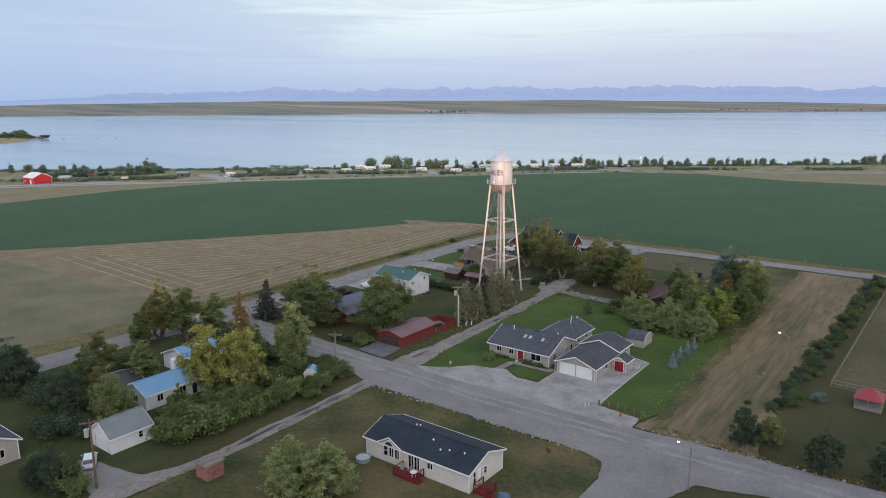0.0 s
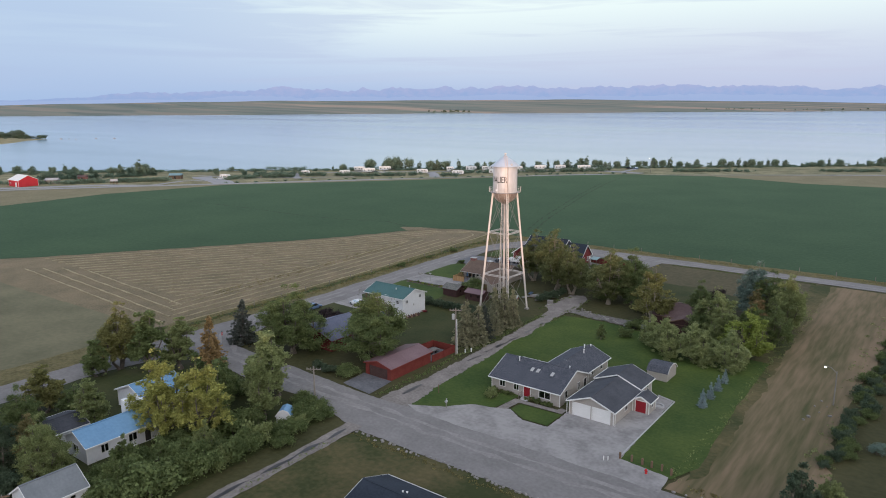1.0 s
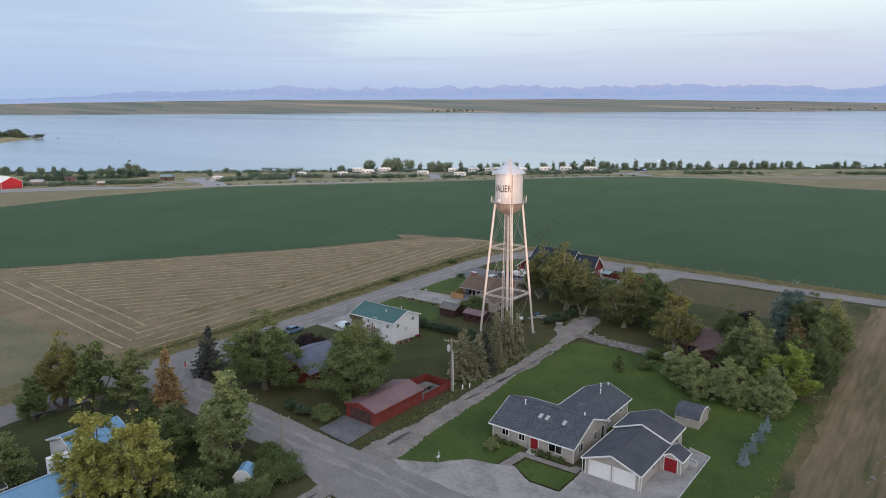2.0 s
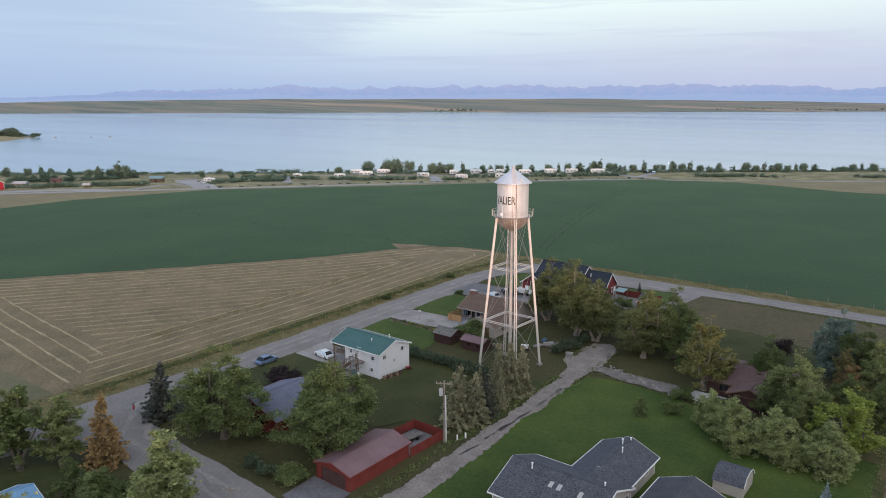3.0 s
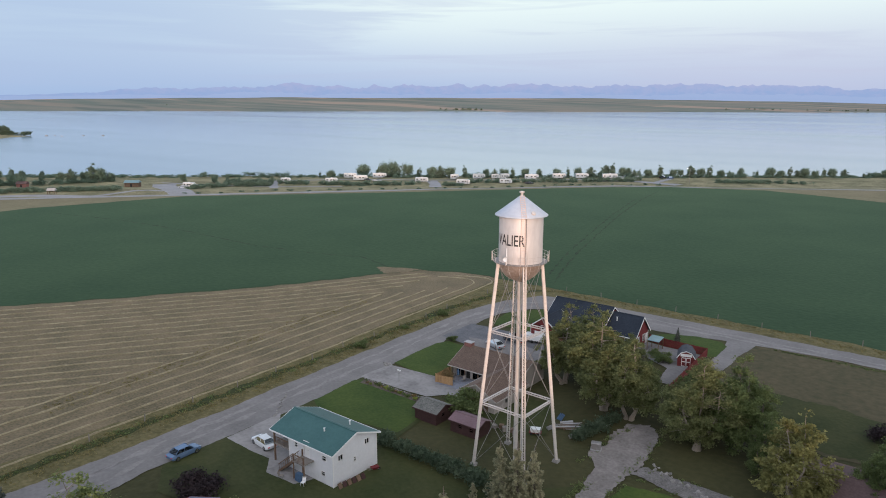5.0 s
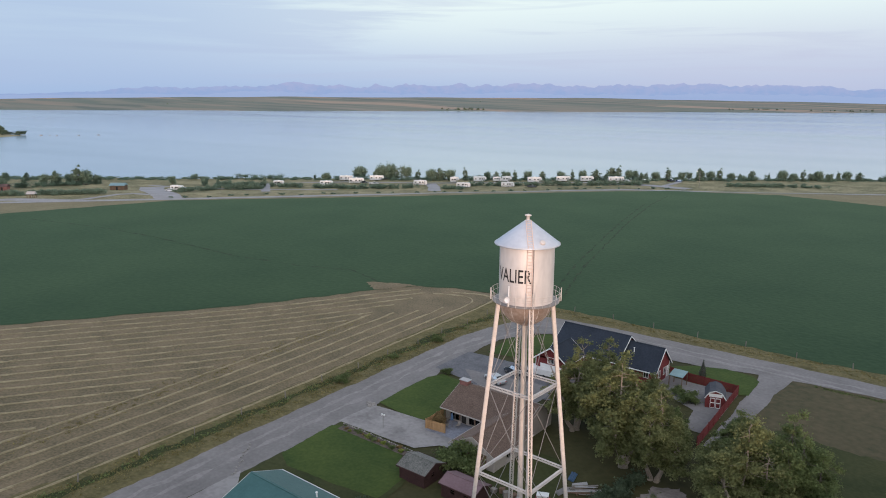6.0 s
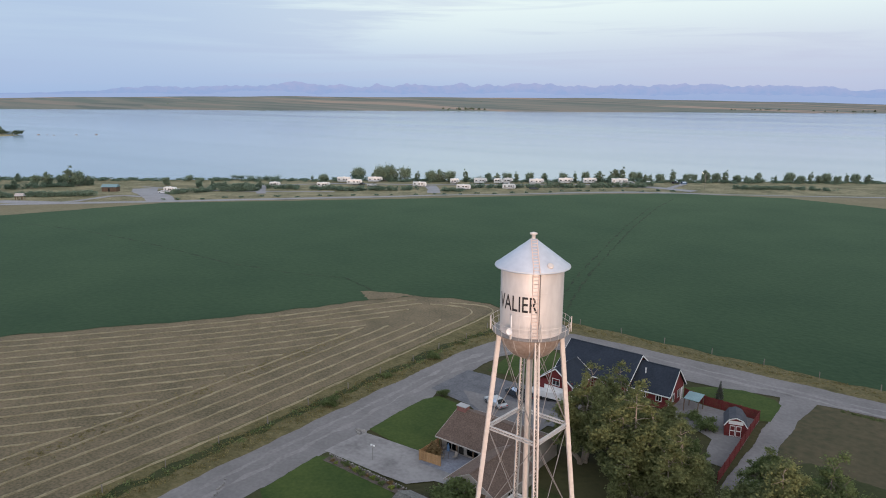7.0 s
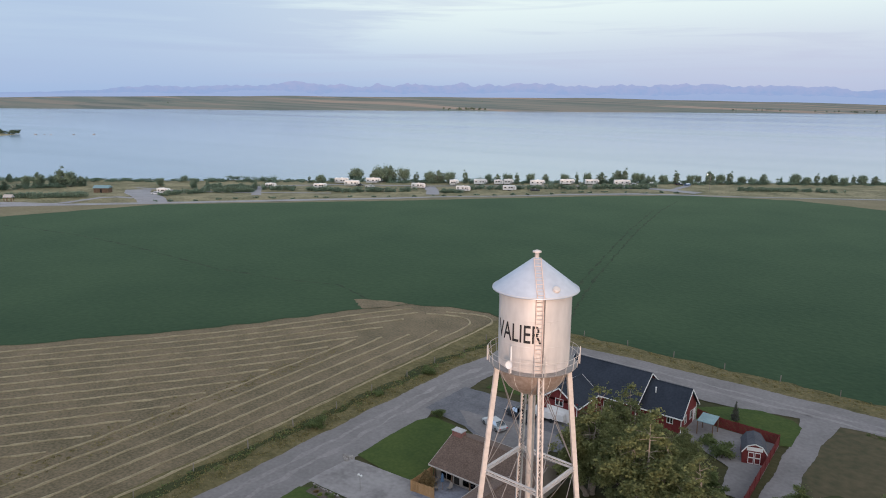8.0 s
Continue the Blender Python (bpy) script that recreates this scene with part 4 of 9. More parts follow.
def leaves(name, blobs, count, size, seed, droop=0.0, flat=0.35, gap=None, cut=0.45):
    """Leaf clumps scattered through ellipsoids, as loose three-cornered faces; hollows of about gap metres stay open."""
    g = np.random.default_rng(seed)
    c = np.array([b[0] for b in blobs], float)
    r = np.array([b[1] for b in blobs], float)
    wgt = r[:, 0] * r[:, 1]
    want = count
    count = int(count * (1.9 if gap else 1))
    k = g.choice(len(blobs), count, p=wgt / wgt.sum())
    d = g.normal(size=(count, 3))
    d /= np.linalg.norm(d, axis=1)[:, None]
    rad = np.abs(g.normal(0.62, 0.33, count))
    p = c[k] + d * r[k] * rad[:, None]
    p[:, 2] -= droop * g.uniform(0, 1, count) ** 2
    nrm = d * 0.45 + g.normal(size=(count, 3)) * 0.6 + np.array([0, 0, flat])
    if gap:
        keep = gaps(p, seed, gap) + g.normal(size=count) * 0.25 > -cut
        p, nrm = p[keep][:want], nrm[keep][:want]
        count = len(p)
    nrm /= np.linalg.norm(nrm, axis=1)[:, None]
    a = np.cross(nrm, g.normal(size=(count, 3)))
    a /= np.linalg.norm(a, axis=1)[:, None]
    b = np.cross(nrm, a)
    s = size * g.uniform(0.55, 1.4, count)[:, None]
    v = np.stack([p - a * s * 0.5 - b * s * 0.25, p + a * s * 0.5 - b * s * 0.2, p + b * s * 0.62], 1).reshape(-1, 3)
    me = bpy.data.meshes.new(name)
    me.from_pydata(v.tolist(), [], np.arange(3 * count).reshape(-1, 3).tolist())
    return me


def broadleaf(seed, wide, low, count, size, leaders=8, twigs=26, stems=1, clump=0.6, gap=2.2, cut=0.6):
    """Ten metres tall: a forked trunk whose limbs each carry an upright lobe of leafy twigs."""
    g = random.Random(seed)
    blobs, s = [], Shape()
    feet = [Vector((g.uniform(-0.35, 0.35), g.uniform(-0.35, 0.35), 0)) for j in range(stems)] if stems > 1 else [Vector((0, 0, 0))]
    fork = max(0.8, low * 0.75)
    forks = []
    for q in feet:
        top = q * 2.2 + Vector((g.uniform(-0.15, 0.15), g.uniform(-0.15, 0.15), fork))
        r = 0.30 / len(feet) ** 0.4
        s.tube(q + Vector((0, 0, -0.3)), q + Vector((0, 0, 0.25)), r * 1.35, r, 8)
        s.tube(q + Vector((0, 0, 0.25)), top, r, r * 0.75, 8)
        forks.append(top)
    for i in range(leaders):
        a = 2.4 * i + g.uniform(-0.4, 0.4)
        rr = wide * 0.62 * math.sqrt((i + 0.15) / leaders)
        crown = 9.7 * (1 - 0.30 * (rr / (0.62 * wide)) ** 2) * (1.0 if i == 0 else g.uniform(0.74, 1.0))
        base = low + g.uniform(0.0, 0.9) - 0.3 * rr / wide
        rad = wide * g.uniform(0.32, 0.50)
        c = Vector((rr * math.cos(a), rr * math.sin(a), (base + crown) / 2))
        half = (crown - base) / 2
        src = min(forks, key=lambda q: (q - c).length)
        limb = [src, Vector((c.x * 0.6, c.y * 0.6, base + half * 0.5)), Vector((c.x, c.y, base + half)), Vector((c.x * 1.05, c.y * 1.05, base + half * 1.5)), Vector((c.x * 1.05, c.y * 1.05, crown - 1.1))]
        for k in range(1, 4):
            limb[k] = limb[k] + Vector((g.uniform(-0.15, 0.15), g.uniform(-0.15, 0.15), 0))
        for k, (p_, q_) in enumerate(zip(limb, limb[1:])):
            s.tube(p_, q_, 0.105 - 0.026 * k, 0.079 - 0.025 * k, 6)
        for k in range(twigs):
            d = Vector((g.gauss(0, 1), g.gauss(0, 1), g.gauss(0, 1))).normalized() * (g.uniform(0.2, 1.0) ** 0.4)
            thin = 1.0 - 0.38 * max(d.z, 0) - 0.22 * max(-d.z, 0)
            end = c + Vector((d.x * rad * thin, d.y * rad * thin, d.z * half))
            end += Vector((g.gauss(0, 0.18), g.gauss(0, 0.18), g.gauss(0, 0.2)))
            f = min(max((end.z - 0.5 - limb[1].z) / max(limb[4].z - limb[1].z, 0.1), 0.0), 0.99) * 3
            root = limb[1 + int(f)].lerp(limb[2 + int(f)], f - int(f))
            if size < 0.3:
                s.tube(root, end, 0.02, 0.006, 4)
            br = clump * g.uniform(0.5, 1.15)
            blobs.append((tuple(end), (br, br, br * g.uniform(0.6, 1.0))))
    return leaves("crown", blobs, count, size, seed, 0.0, 0.35, gap, cut), s.mesh("trunk")


def conifer(seed, wide, count=46):
    """Ten metres tall: whorls of drooping boughs with needles."""
    g = random.Random(seed)
    s = Shape().tube((0, 0, -0.2), (0, 0, 9.7), 0.16, 0.02, 7)
    blobs = []
    for i in range(count):
        k = i / count
        z = 0.6 + 9.0 * k
        reach = wide * (1 - k) ** 0.8 * g.uniform(0.62, 1.1) + 0.08
        for j in range(max(3, int(8 * (1 - k)) + 2)):
            a = 2.4 * i + j * 2 * math.pi / max(3, int(8 * (1 - k)) + 2) + g.uniform(-0.25, 0.25)
            rr = reach * g.uniform(0.55, 1.15)
            tip = (rr * math.cos(a), rr * math.sin(a), z - 0.22 * rr)
            if j % 2 == 0:
                s.tube((0, 0, z), tip, 0.035, 0.01, 4)
            for q in (0.45, 0.8, 1.0):
                blobs.append(((tip[0] * q, tip[1] * q, z - 0.22 * rr * q), (0.30 * (1 - 0.5 * k), 0.30 * (1 - 0.5 * k), 0.13)))
    return leaves("boughs", blobs, 14000, 0.26, seed, 0.10, 0.2, 1.5, 0.45), s.mesh("trunk")


def bush(seed, count, size, n=12, wide=1.7):
    """Three metres tall."""
    g = random.Random(seed)
    blobs, s = [], Shape()
    for i in range(n):
        a, rr = 2.4 * i, wide * math.sqrt((i + 0.3) / n) * 0.8
        br = g.uniform(0.55, 0.95)
        blobs.append(((rr * math.cos(a), rr * math.sin(a), g.uniform(0.8, 2.35) * (1 - 0.18 * rr / wide)), (br, br, br * 0.8)))
    for b in blobs[::2]:
        s.tube((b[0][0] * 0.15, b[0][1] * 0.15, -0.1), b[0], 0.05, 0.015, 5)
    return leaves("foliage", blobs, count, size, seed), s.mesh("trunk")


KINDS = {
    "oak": broadleaf(11, 3.7, 0.9, 58000, 0.138, 9, 38, clump=0.58), "oak2": broadleaf(12, 3.5, 0.7, 58000, 0.138, 8, 40, clump=0.58, cut=0.5),
    "yardoak": broadleaf(13, 3.7, 0.4, 19000, 0.26, 8, 26), "yardoak2": broadleaf(14, 3.6, 0.3, 19000, 0.26, 7, 28, stems=2, cut=0.5),
    "poplar": broadleaf(21, 2.0, 0.9, 18000, 0.20, 4, 34, clump=0.52, gap=1.8, cut=0.5), "poplar2": broadleaf(22, 2.4, 0.7, 20000, 0.20, 5, 32, stems=2, clump=0.54, gap=2.0, cut=0.4),
    "birch": broadleaf(31, 3.3, 1.5, 18000, 0.20, 8, 22, clump=0.56, gap=2.2, cut=0.15), "cotton": broadleaf(32, 3.1, 1.5, 44000, 0.15, 9, 36, stems=3, clump=0.52, gap=1.8, cut=0.6),
    "willow": broadleaf(41, 3.8, 0.2, 32000, 0.21, 10, 30, stems=3, clump=0.62, cut=0.8), "willow2": broadleaf(42, 4.0, 0.2, 32000, 0.21, 10, 30, stems=2, clump=0.62, cut=0.8),
    "spruce": conifer(51, 2.4), "spruce2": conifer(52, 2.8), "bluespruce": conifer(53, 2.9, 34),
    "bush": bush(61, 3600, 0.21), "bush2": bush(62, 4300, 0.21, 17, 2.0),
    "farbush": bush(63, 2600, 0.22, 16, 1.5), "far": broadleaf(71, 2.9, -0.8, 4200, 0.46, 12, 16, stems=3, clump=0.66, gap=2.0, cut=0.8), "far2": broadleaf(72, 1.6, -0.8, 2600, 0.42, 4, 22, stems=2, clump=0.62, gap=1.8, cut=0.8),
}


def plant(kind, x, y, tall, leaf, wood, label, name="tree", category="tree", broad=1.0, group="", z=None, turn=None):
    crown_me, trunk_me = KINDS[kind]
    design = 3.0 if "bush" in kind else 10.0
    g = random.Random(int(x * 37 + y * 91))
    k = tall / design
    turn = g.uniform(0, 360) if turn is None else turn
    z = height(x, y) if z is None else z
    ob = thing(name, label, category, pose(x, y, z, 0, 0, turn) @ Matrix.Diagonal((k * broad, k * broad, k, 1)), group)
    for me, mat_, nm in ((trunk_me, wood, "trunk"), (crown_me, leaf, "crown")):
        o = new(nm, me)
        if not me.materials:
            me.materials.append(mat_)
        o.material_slots[0].link = "OBJECT"
        o.material_slots[0].material = mat_
        o.parent = ob
    return ob


def hedge(name, x0, y0, x1, y1, wide, tall, leaf, label, count):
    """A clipped or wild row of shrubs."""
    L = math.dist((x0, y0), (x1, y1))
    n = max(3, int(L / (wide * 0.6)))
    g = random.Random(int(x0 * 13 + y0 * 7))
    blobs, s = [], Shape()
    z0 = height(x0, y0)
    for i in range(n):
        k = (i + 0.5) / n
        x, y = (x1 - x0) * (k - 0.5), (y1 - y0) * (k - 0.5)
        for j in range(2):
            bx, by = x + g.uniform(-0.3, 0.3) * wide, y + g.uniform(-0.3, 0.3) * wide
            bz = tall * (g.uniform(0.3, 0.72))
            blobs.append(((bx, by, bz), (wide * g.uniform(0.36, 0.5), wide * g.uniform(0.36, 0.5), tall * g.uniform(0.26, 0.36))))
    ob = thing(name, label, "hedge", pose((x0 + x1) / 2, (y0 + y1) / 2, z0))
    me = leaves("foliage", blobs, count, 0.30 if L < 120 and tall > 1 and z0 > -1 else 0.8, int(abs(x0) + abs(y0)))
    me.materials.append(leaf)
    o = new("foliage", me)
    o.parent = ob
    return ob


# ---- trees and shrubs of the town ----
def tree(kind, x, y, h, leaf, label, broad=1.0, wood=bark, group="", **more):
    broad, h = broad * (1.25 if kind.startswith("far") else 1.08), h * (1.0 if kind.startswith("far") else 1.1)
    kind = "yard" + kind if kind.startswith("oak") and h < 8.6 else kind
    return plant(kind, x, y, h, leaf, wood, label, "tree", "tree", broad, group, **more)


def spruce(kind, x, y, h, leaf, label, broad=1.0, group=""):
    return plant(kind, x, y, h, leaf, bark, label, "spruce_tree", "spruce", broad, group)


def shrub(x, y, h, leaf, label, broad=1.0, kind="bush", group=""):
    return plant(kind, x, y, h, leaf, bark, label, "shrub", "shrub", broad, group)


tree("oak", -112.4, 101.4, 13.2, leaf_green, "large round green shade tree by the road", 1.3)
tree("oak2", -96.4, 107.8, 13.4, leaf_green, "large green shade tree beside the red garage", 1.35)
tree("oak2", -102.0, 111.6, 11.0, leaf_green, "green tree shading the dark red house", 1.1)
tree("cotton", -131.4, 76.8, 12.4, leaf_gold, "tall thinning poplar beside the west road", 1.1)
tree("poplar2", -126.8, 79.6, 12.0, leaf_green, "green poplar beside the west road", 1.35)
tree("poplar", -122.8, 83.4, 10.2, leaf_olive, "slender green tree by the road corner", 1.45)
tree("poplar2", -131.4, 72.6, 7.4, leaf_green, "low leafy tree by the road", 1.5)
tree("poplar2", -98.4, 84.4, 12.6, leaf_willow, "tall green poplar by the street", 1.25)
tree("poplar", -93.4, 78.9, 10.2, leaf_olive, "yellowing poplar behind the hedge", 1.2)
tree("birch", -101.6, 67.0, 12.0, leaf_yellow, "yellow autumn tree shading the blue-roofed house", 1.15)
tree("birch", -95.4, 69.6, 11.6, leaf_yellow, "yellow-green tree with bare lower limbs", 1.15)
tree("birch", -98.6, 65.6, 9.0, leaf_yellow, "yellow-green tree beside the house", 1.05)
tree("poplar2", -123.8, 59.6, 8.2, leaf_gold, "golden-tinted poplar by the west road", 1.5)
tree("oak2", -105.4, 50.5, 8.2, leaf_bronze, "bronze-brown tree in the back yard", 0.95)
tree("oak", -113.5, 52.5, 9.0, leaf_deep, "dark green tree in the back yard", 1.0)
tree("oak", -126.0, 45.5, 9.6, leaf_hedge, "dark tree at the west road", 1.25)
tree("oak2", -108.0, 47.2, 8.6, leaf_hedge, "dark green tree behind the white garage", 1.15)
shrub(-119.2, 48.2, 4.4, leaf_hedge, "large dark bush in the back yard", 1.3, "bush2")
shrub(-115.0, 47.2, 3.6, leaf_hedge, "dark bush in the back yard", 1.3)
shrub(-104.6, 43.2, 3.8, leaf_hedge, "dark spreading bush beside the white garage", 1.3, "bush2")
shrub(-101.4, 44.4, 4.2, leaf_hedge, "dark bush against the white garage", 1.1)
shrub(-107.8, 43.0, 2.8, leaf_hedge, "low dark bush in the yard", 1.4)
tree("oak", -91.2, 34.4, 5.0, leaf_hedge, "small dark tree by the lane end", 1.05)
shrub(-85.6, 36.4, 3.2, leaf_green, "green bush under the pole", 1.1)
tree("oak", -118.6, 52.0, 4.6, leaf_deep, "low dark tree in the yard", 1.2)
tree("oak", -118.4, 62.0, 5.2, leaf_deep, "round dark tree behind the house", 1.25)
tree("oak2", -88.6, 35.6, 6.2, leaf_hedge, "dark tree beside the lane", 1.0)
tree("oak", -87.4, 36.4, 5.2, leaf_deep, "small dark tree by the pole", 1.0)
tree("poplar2", -94.2, 35.4, 3.8, leaf_green, "young light green tree by the lane", 1.5)
tree("willow", -59.6, 55.2, 7.2, leaf_willow, "grey-green willow beside the mobile home", 1.25)
tree("willow2", -63.4, 52.6, 7.6, leaf_willow, "broad grey-green willow in the yard", 1.2)
tree("willow", -66.8, 55.6, 5.6, leaf_willow, "small grey-green willow in the yard", 1.25)
spruce("spruce2", -118.6, 87.2, 10.6, needle_rust, "dying golden-rust spruce by the street", 1.0)
spruce("spruce2", -125.4, 99.6, 9.6, needle_dark, "dark spruce at the road corner", 1.25)
for x, y, h, m_, b in ((-88.2, 125.2, 9.2, needle, 1.15), (-86.4, 127.6, 8.2, needle, 1.05), (-89.4, 128.0, 9.0, needle, 1.0), (-86.8, 130.6, 7.4, needle_dark, 0.9), (-86.2, 134.0, 6.6, needle, 0.8),
                       (-87.6, 139.4, 10.0, needle, 0.95), (-90.0, 139.4, 9.4, needle, 0.95), (-88.6, 137.2, 8.0, needle, 0.9), (-86.6, 141.4, 9.2, needle, 0.85), (-91.4, 136.0, 5.2, needle, 0.9)):
    spruce("spruce" if h > 8.5 else "spruce2", x, y, h * 1.06, m_, "olive-brown spruce in the row by the tower", b, "spruces by the tower")
tree("cotton", -93.6, 173.6, 15.4, leaf_cotton, "tall cottonwood with pale forked trunks", 1.2, bark_pale)
tree("cotton", -88.4, 172.6, 12.4, leaf_cotton, "tall olive cottonwood beside the alley", 1.2, bark_pale)
tree("cotton", -101.4, 185.4, 12.4, leaf_cotton, "olive cottonwood behind the others", 1.2, bark_pale)
tree("oak2", -94.6, 186.6, 9.0, leaf_cotton, "olive tree by the barn yard", 1.05)
tree("oak2", -77.2, 169.8, 13.4, leaf_cotton, "broad olive tree by the alley end", 1.2, bark_pale)
tree("oak2", -80.0, 178.4, 10.4, leaf_deep, "dark green tree between alley and dry lot", 1.05)
tree("oak", -72.6, 173.4, 13.0, leaf_deep, "dark green tree behind the alley tree", 1.1)
tree("oak", -68.0, 168.4, 8.4, leaf_deep, "dark green tree between alley and birch", 0.9)
tree("birch", -63.2, 161.4, 12.0, leaf_gold, "open yellowing birch with a pale trunk", 1.2, bark_pale)
tree("oak", -46.6, 181.0, 12.0, leaf_blue, "blue-green tree with pale dead limbs", 1.05, bark_pale)
tree("birch", -48.6, 158.0, 10.6, leaf_olive, "thin olive tree with pale stems", 1.35, bark_pale)
tree("oak2", -37.6, 171.2, 12.8, leaf_olive, "large olive tree at the dirt strip", 0.9)
tree("poplar2", -42.4, 166.0, 8.4, leaf_rust, "rust-orange autumn tree in the thicket", 1.1)
tree("poplar", -43.6, 170.5, 9.0, leaf_bronze, "rust-tinted tree in the thicket", 1.1)
tree("birch", -40.4, 150.6, 9.4, leaf_lime, "bright yellow-green tree by the lawn", 1.55)
tree("oak", -54.6, 168.0, 9.2, leaf_deep, "dark olive tree behind the house", 0.95)
tree("willow", -53.4, 143.0, 7.4, leaf_willow, "dense grey-green willow by the lawn", 1.15)
tree("willow2", -41.4, 142.6, 7.2, leaf_willow, "dense willow at the lawn corner", 1.3)
tree("willow", -47.8, 142.6, 7.6, leaf_willow, "grey-green willow between the others", 1.2)
tree("oak2", -42.0, 160.5, 8.5, leaf_deep, "dark green tree in the thicket", 1.0)
tree("oak2", -90.2, 183.4, 5.6, leaf_deep, "low dark tree beside the red fence", 1.1)
tree("oak", -95.4, 181.6, 10.0, leaf_cotton, "olive tree behind the cottonwoods", 1.0)
tree("cotton", -103.0, 179.2, 13.6, leaf_cotton, "tall olive cottonwood behind the brown house", 1.15, bark_pale)
shrub(-80.0, 172.6, 3.4, leaf_deep, "dark bush at the alley end", 1.2, "bush2")
tree("willow", -57.6, 146.6, 6.4, leaf_willow, "low willow at the lawn edge", 1.0)
tree("oak", -46.0, 153.6, 9.4, leaf_olive, "olive tree in the east thicket", 1.05)
tree("oak2", -50.6, 156.4, 8.4, leaf_deep, "dark tree beside the plum-roofed house", 1.0)
tree("oak", -42.6, 178.2, 11.0, leaf_deep, "dark green tree in the east thicket", 1.0)
tree("oak2", -37.8, 160.0, 8.8, leaf_green, "green tree at the dirt strip", 1.0)
tree("oak", -100.4, 49.4, 9.4, leaf_olive, "dull olive tree behind the white garage", 0.95)
tree("poplar2", -111.4, 60.8, 8.6, leaf_olive, "olive tree behind the blue roof", 1.3)
tree("poplar2", -104.6, 79.4, 8.0, leaf_green, "green tree beside the street", 1.3)
tree("oak2", -110.2, 79.0, 6.8, leaf_deep, "dark low tree behind the house", 1.1)
tree("poplar2", -100.6, 76.2, 8.4, leaf_green, "green tree behind the yellow ones", 1.2)
shrub(-57.0, 188.0, 3.4, leaf_purple, "dark purple-leaved shrub by the dry lot", 1.1)
for k, (x, y, h) in enumerate(((-40.2, 123.6, 3.5), (-40.2, 127.8, 3.2), (-40.2, 131.9, 3.1), (-40.2, 135.9, 2.9))):
    spruce("bluespruce", x, y, h, needle_blue, "young silver-blue spruce in a row on the lawn", 0.95, "young blue spruces")
tree("poplar2", -67.4, 144.6, 3.6, leaf_green, "small young tree on the lawn", 1.15)
shrub(-63.8, 149.0, 2.3, leaf_deep, "round shrub on the lawn", 1.2)
shrub(-58.5, 153.6, 2.6, leaf_deep, "dark shrub at the lawn edge", 1.4)
shrub(-64.6, 155.0, 2.6, leaf_deep, "dark shrub by the stone path", 1.3)
shrub(-69.3, 106.6, 2.2, leaf_olive, "thin shrub at the house corner", 0.9)
for x, h_, m_ in ((-70.6, 1.1, leaf_deep), (-69.4, 0.8, leaf_bronze), (-68.2, 1.0, leaf_green), (-63.4, 0.9, leaf_bronze), (-62.2, 1.1, leaf_deep), (-61.0, 0.8, leaf_green), (-59.9, 1.0, leaf_deep)):
    shrub(x, 109.3, h_, m_, "small shrub along the front of the house", 1.0, group="front shrubs")
tree("oak2", -21.6, 99.6, 7.0, leaf_hedge, "scrubby dark tree by the dirt strip", 0.85)
tree("oak", -18.8, 102.6, 5.0, leaf_olive, "scrubby olive tree by the street", 1.0)
tree("oak", -11.2, 98.4, 6.2, leaf_hedge, "dark tree by the street", 1.1)
tree("oak2", -4.6, 99.2, 5.8, leaf_hedge, "dark tree beside the street", 1.0)
tree("oak", 0.8, 108.0, 5.4, leaf_hedge, "dark tree by the gazebo", 1.0)
shrub(-16.0, 122.6, 2.0, leaf_blue, "grey-blue shrub by the gazebo", 1.0)

for x, y, h, m_ in ((-90.6, 54.0, 5.6, leaf_green), (-91.4, 60.4, 5.0, leaf_deep), (-90.2, 66.2, 5.4, leaf_olive), (-92.8, 71.6, 5.8, leaf_green), (-90.6, 75.6, 4.4, leaf_deep), (-95.6, 57.4, 5.2, leaf_deep)):
    tree("oak2", x, y, h, m_, "small leafy tree grown out of the hedge", 0.85, group="hedge trees")

# wild hedge along the lane, and others
for k in range(3, 19):
    y, j = 47.0 + 1.85 * k, random.Random(k)
    x = -87.6 + 0.12 * k + j.uniform(-0.9, 0.9)
    shrub(x - j.uniform(-0.4, 1.2), y + j.uniform(-0.5, 0.5), j.uniform(2.6, 5.6) if k < 12 else j.uniform(2.0, 4.2), (leaf_deep, leaf_green, leaf_olive, leaf_deep)[k % 4], "overgrown green hedge bush along the lane", j.uniform(0.8, 1.25), ("bush", "bush2")[k % 2], "hedge bushes by the lane")
for k in range(1, 11):
    j = random.Random(k + 50)
    shrub(-91.5 - j.uniform(0, 4.5), 49.5 + 2.6 * k, j.uniform(2.6, 4.4), (leaf_deep, leaf_green)[k % 2], "overgrown green bush behind the hedge", j.uniform(0.95, 1.25), ("bush2", "bush")[k % 2], "hedge bushes by the lane")
for x, y, h, b in ((-86.6, 84.6, 2.4, 1.3), (-89.4, 85.6, 2.8, 1.3), (-92.6, 86.2, 2.6, 1.2), (-88.4, 82.4, 3.0, 1.2), (-104, 83.6, 2.6, 1.4), (-108.5, 83, 2.8, 1.4), (-113, 83.4, 2.2, 1.3)):
    shrub(x, y, h, leaf_deep, "dark green bush at the street corner", b, "bush2")
hedge("hedge", -113.4, 143.9, -92.6, 142.6, 2.4, 2.2, leaf_hedge, "dense dark green garden hedge", 11000)
hedge("hedge", -91.4, 160.6, -89.6, 170.4, 2.2, 2.2, leaf_hedge, "dark low hedge by the alley", 5200)
hedge("hedge", -104, 99.0, -97.6, 98.6, 1.8, 1.6, leaf_hedge, "dark hedge before the red house", 3500)
shrub(-95.6, 99.4, 2.6, leaf_green, "round green bush by the red garage", 1.3, "bush2")
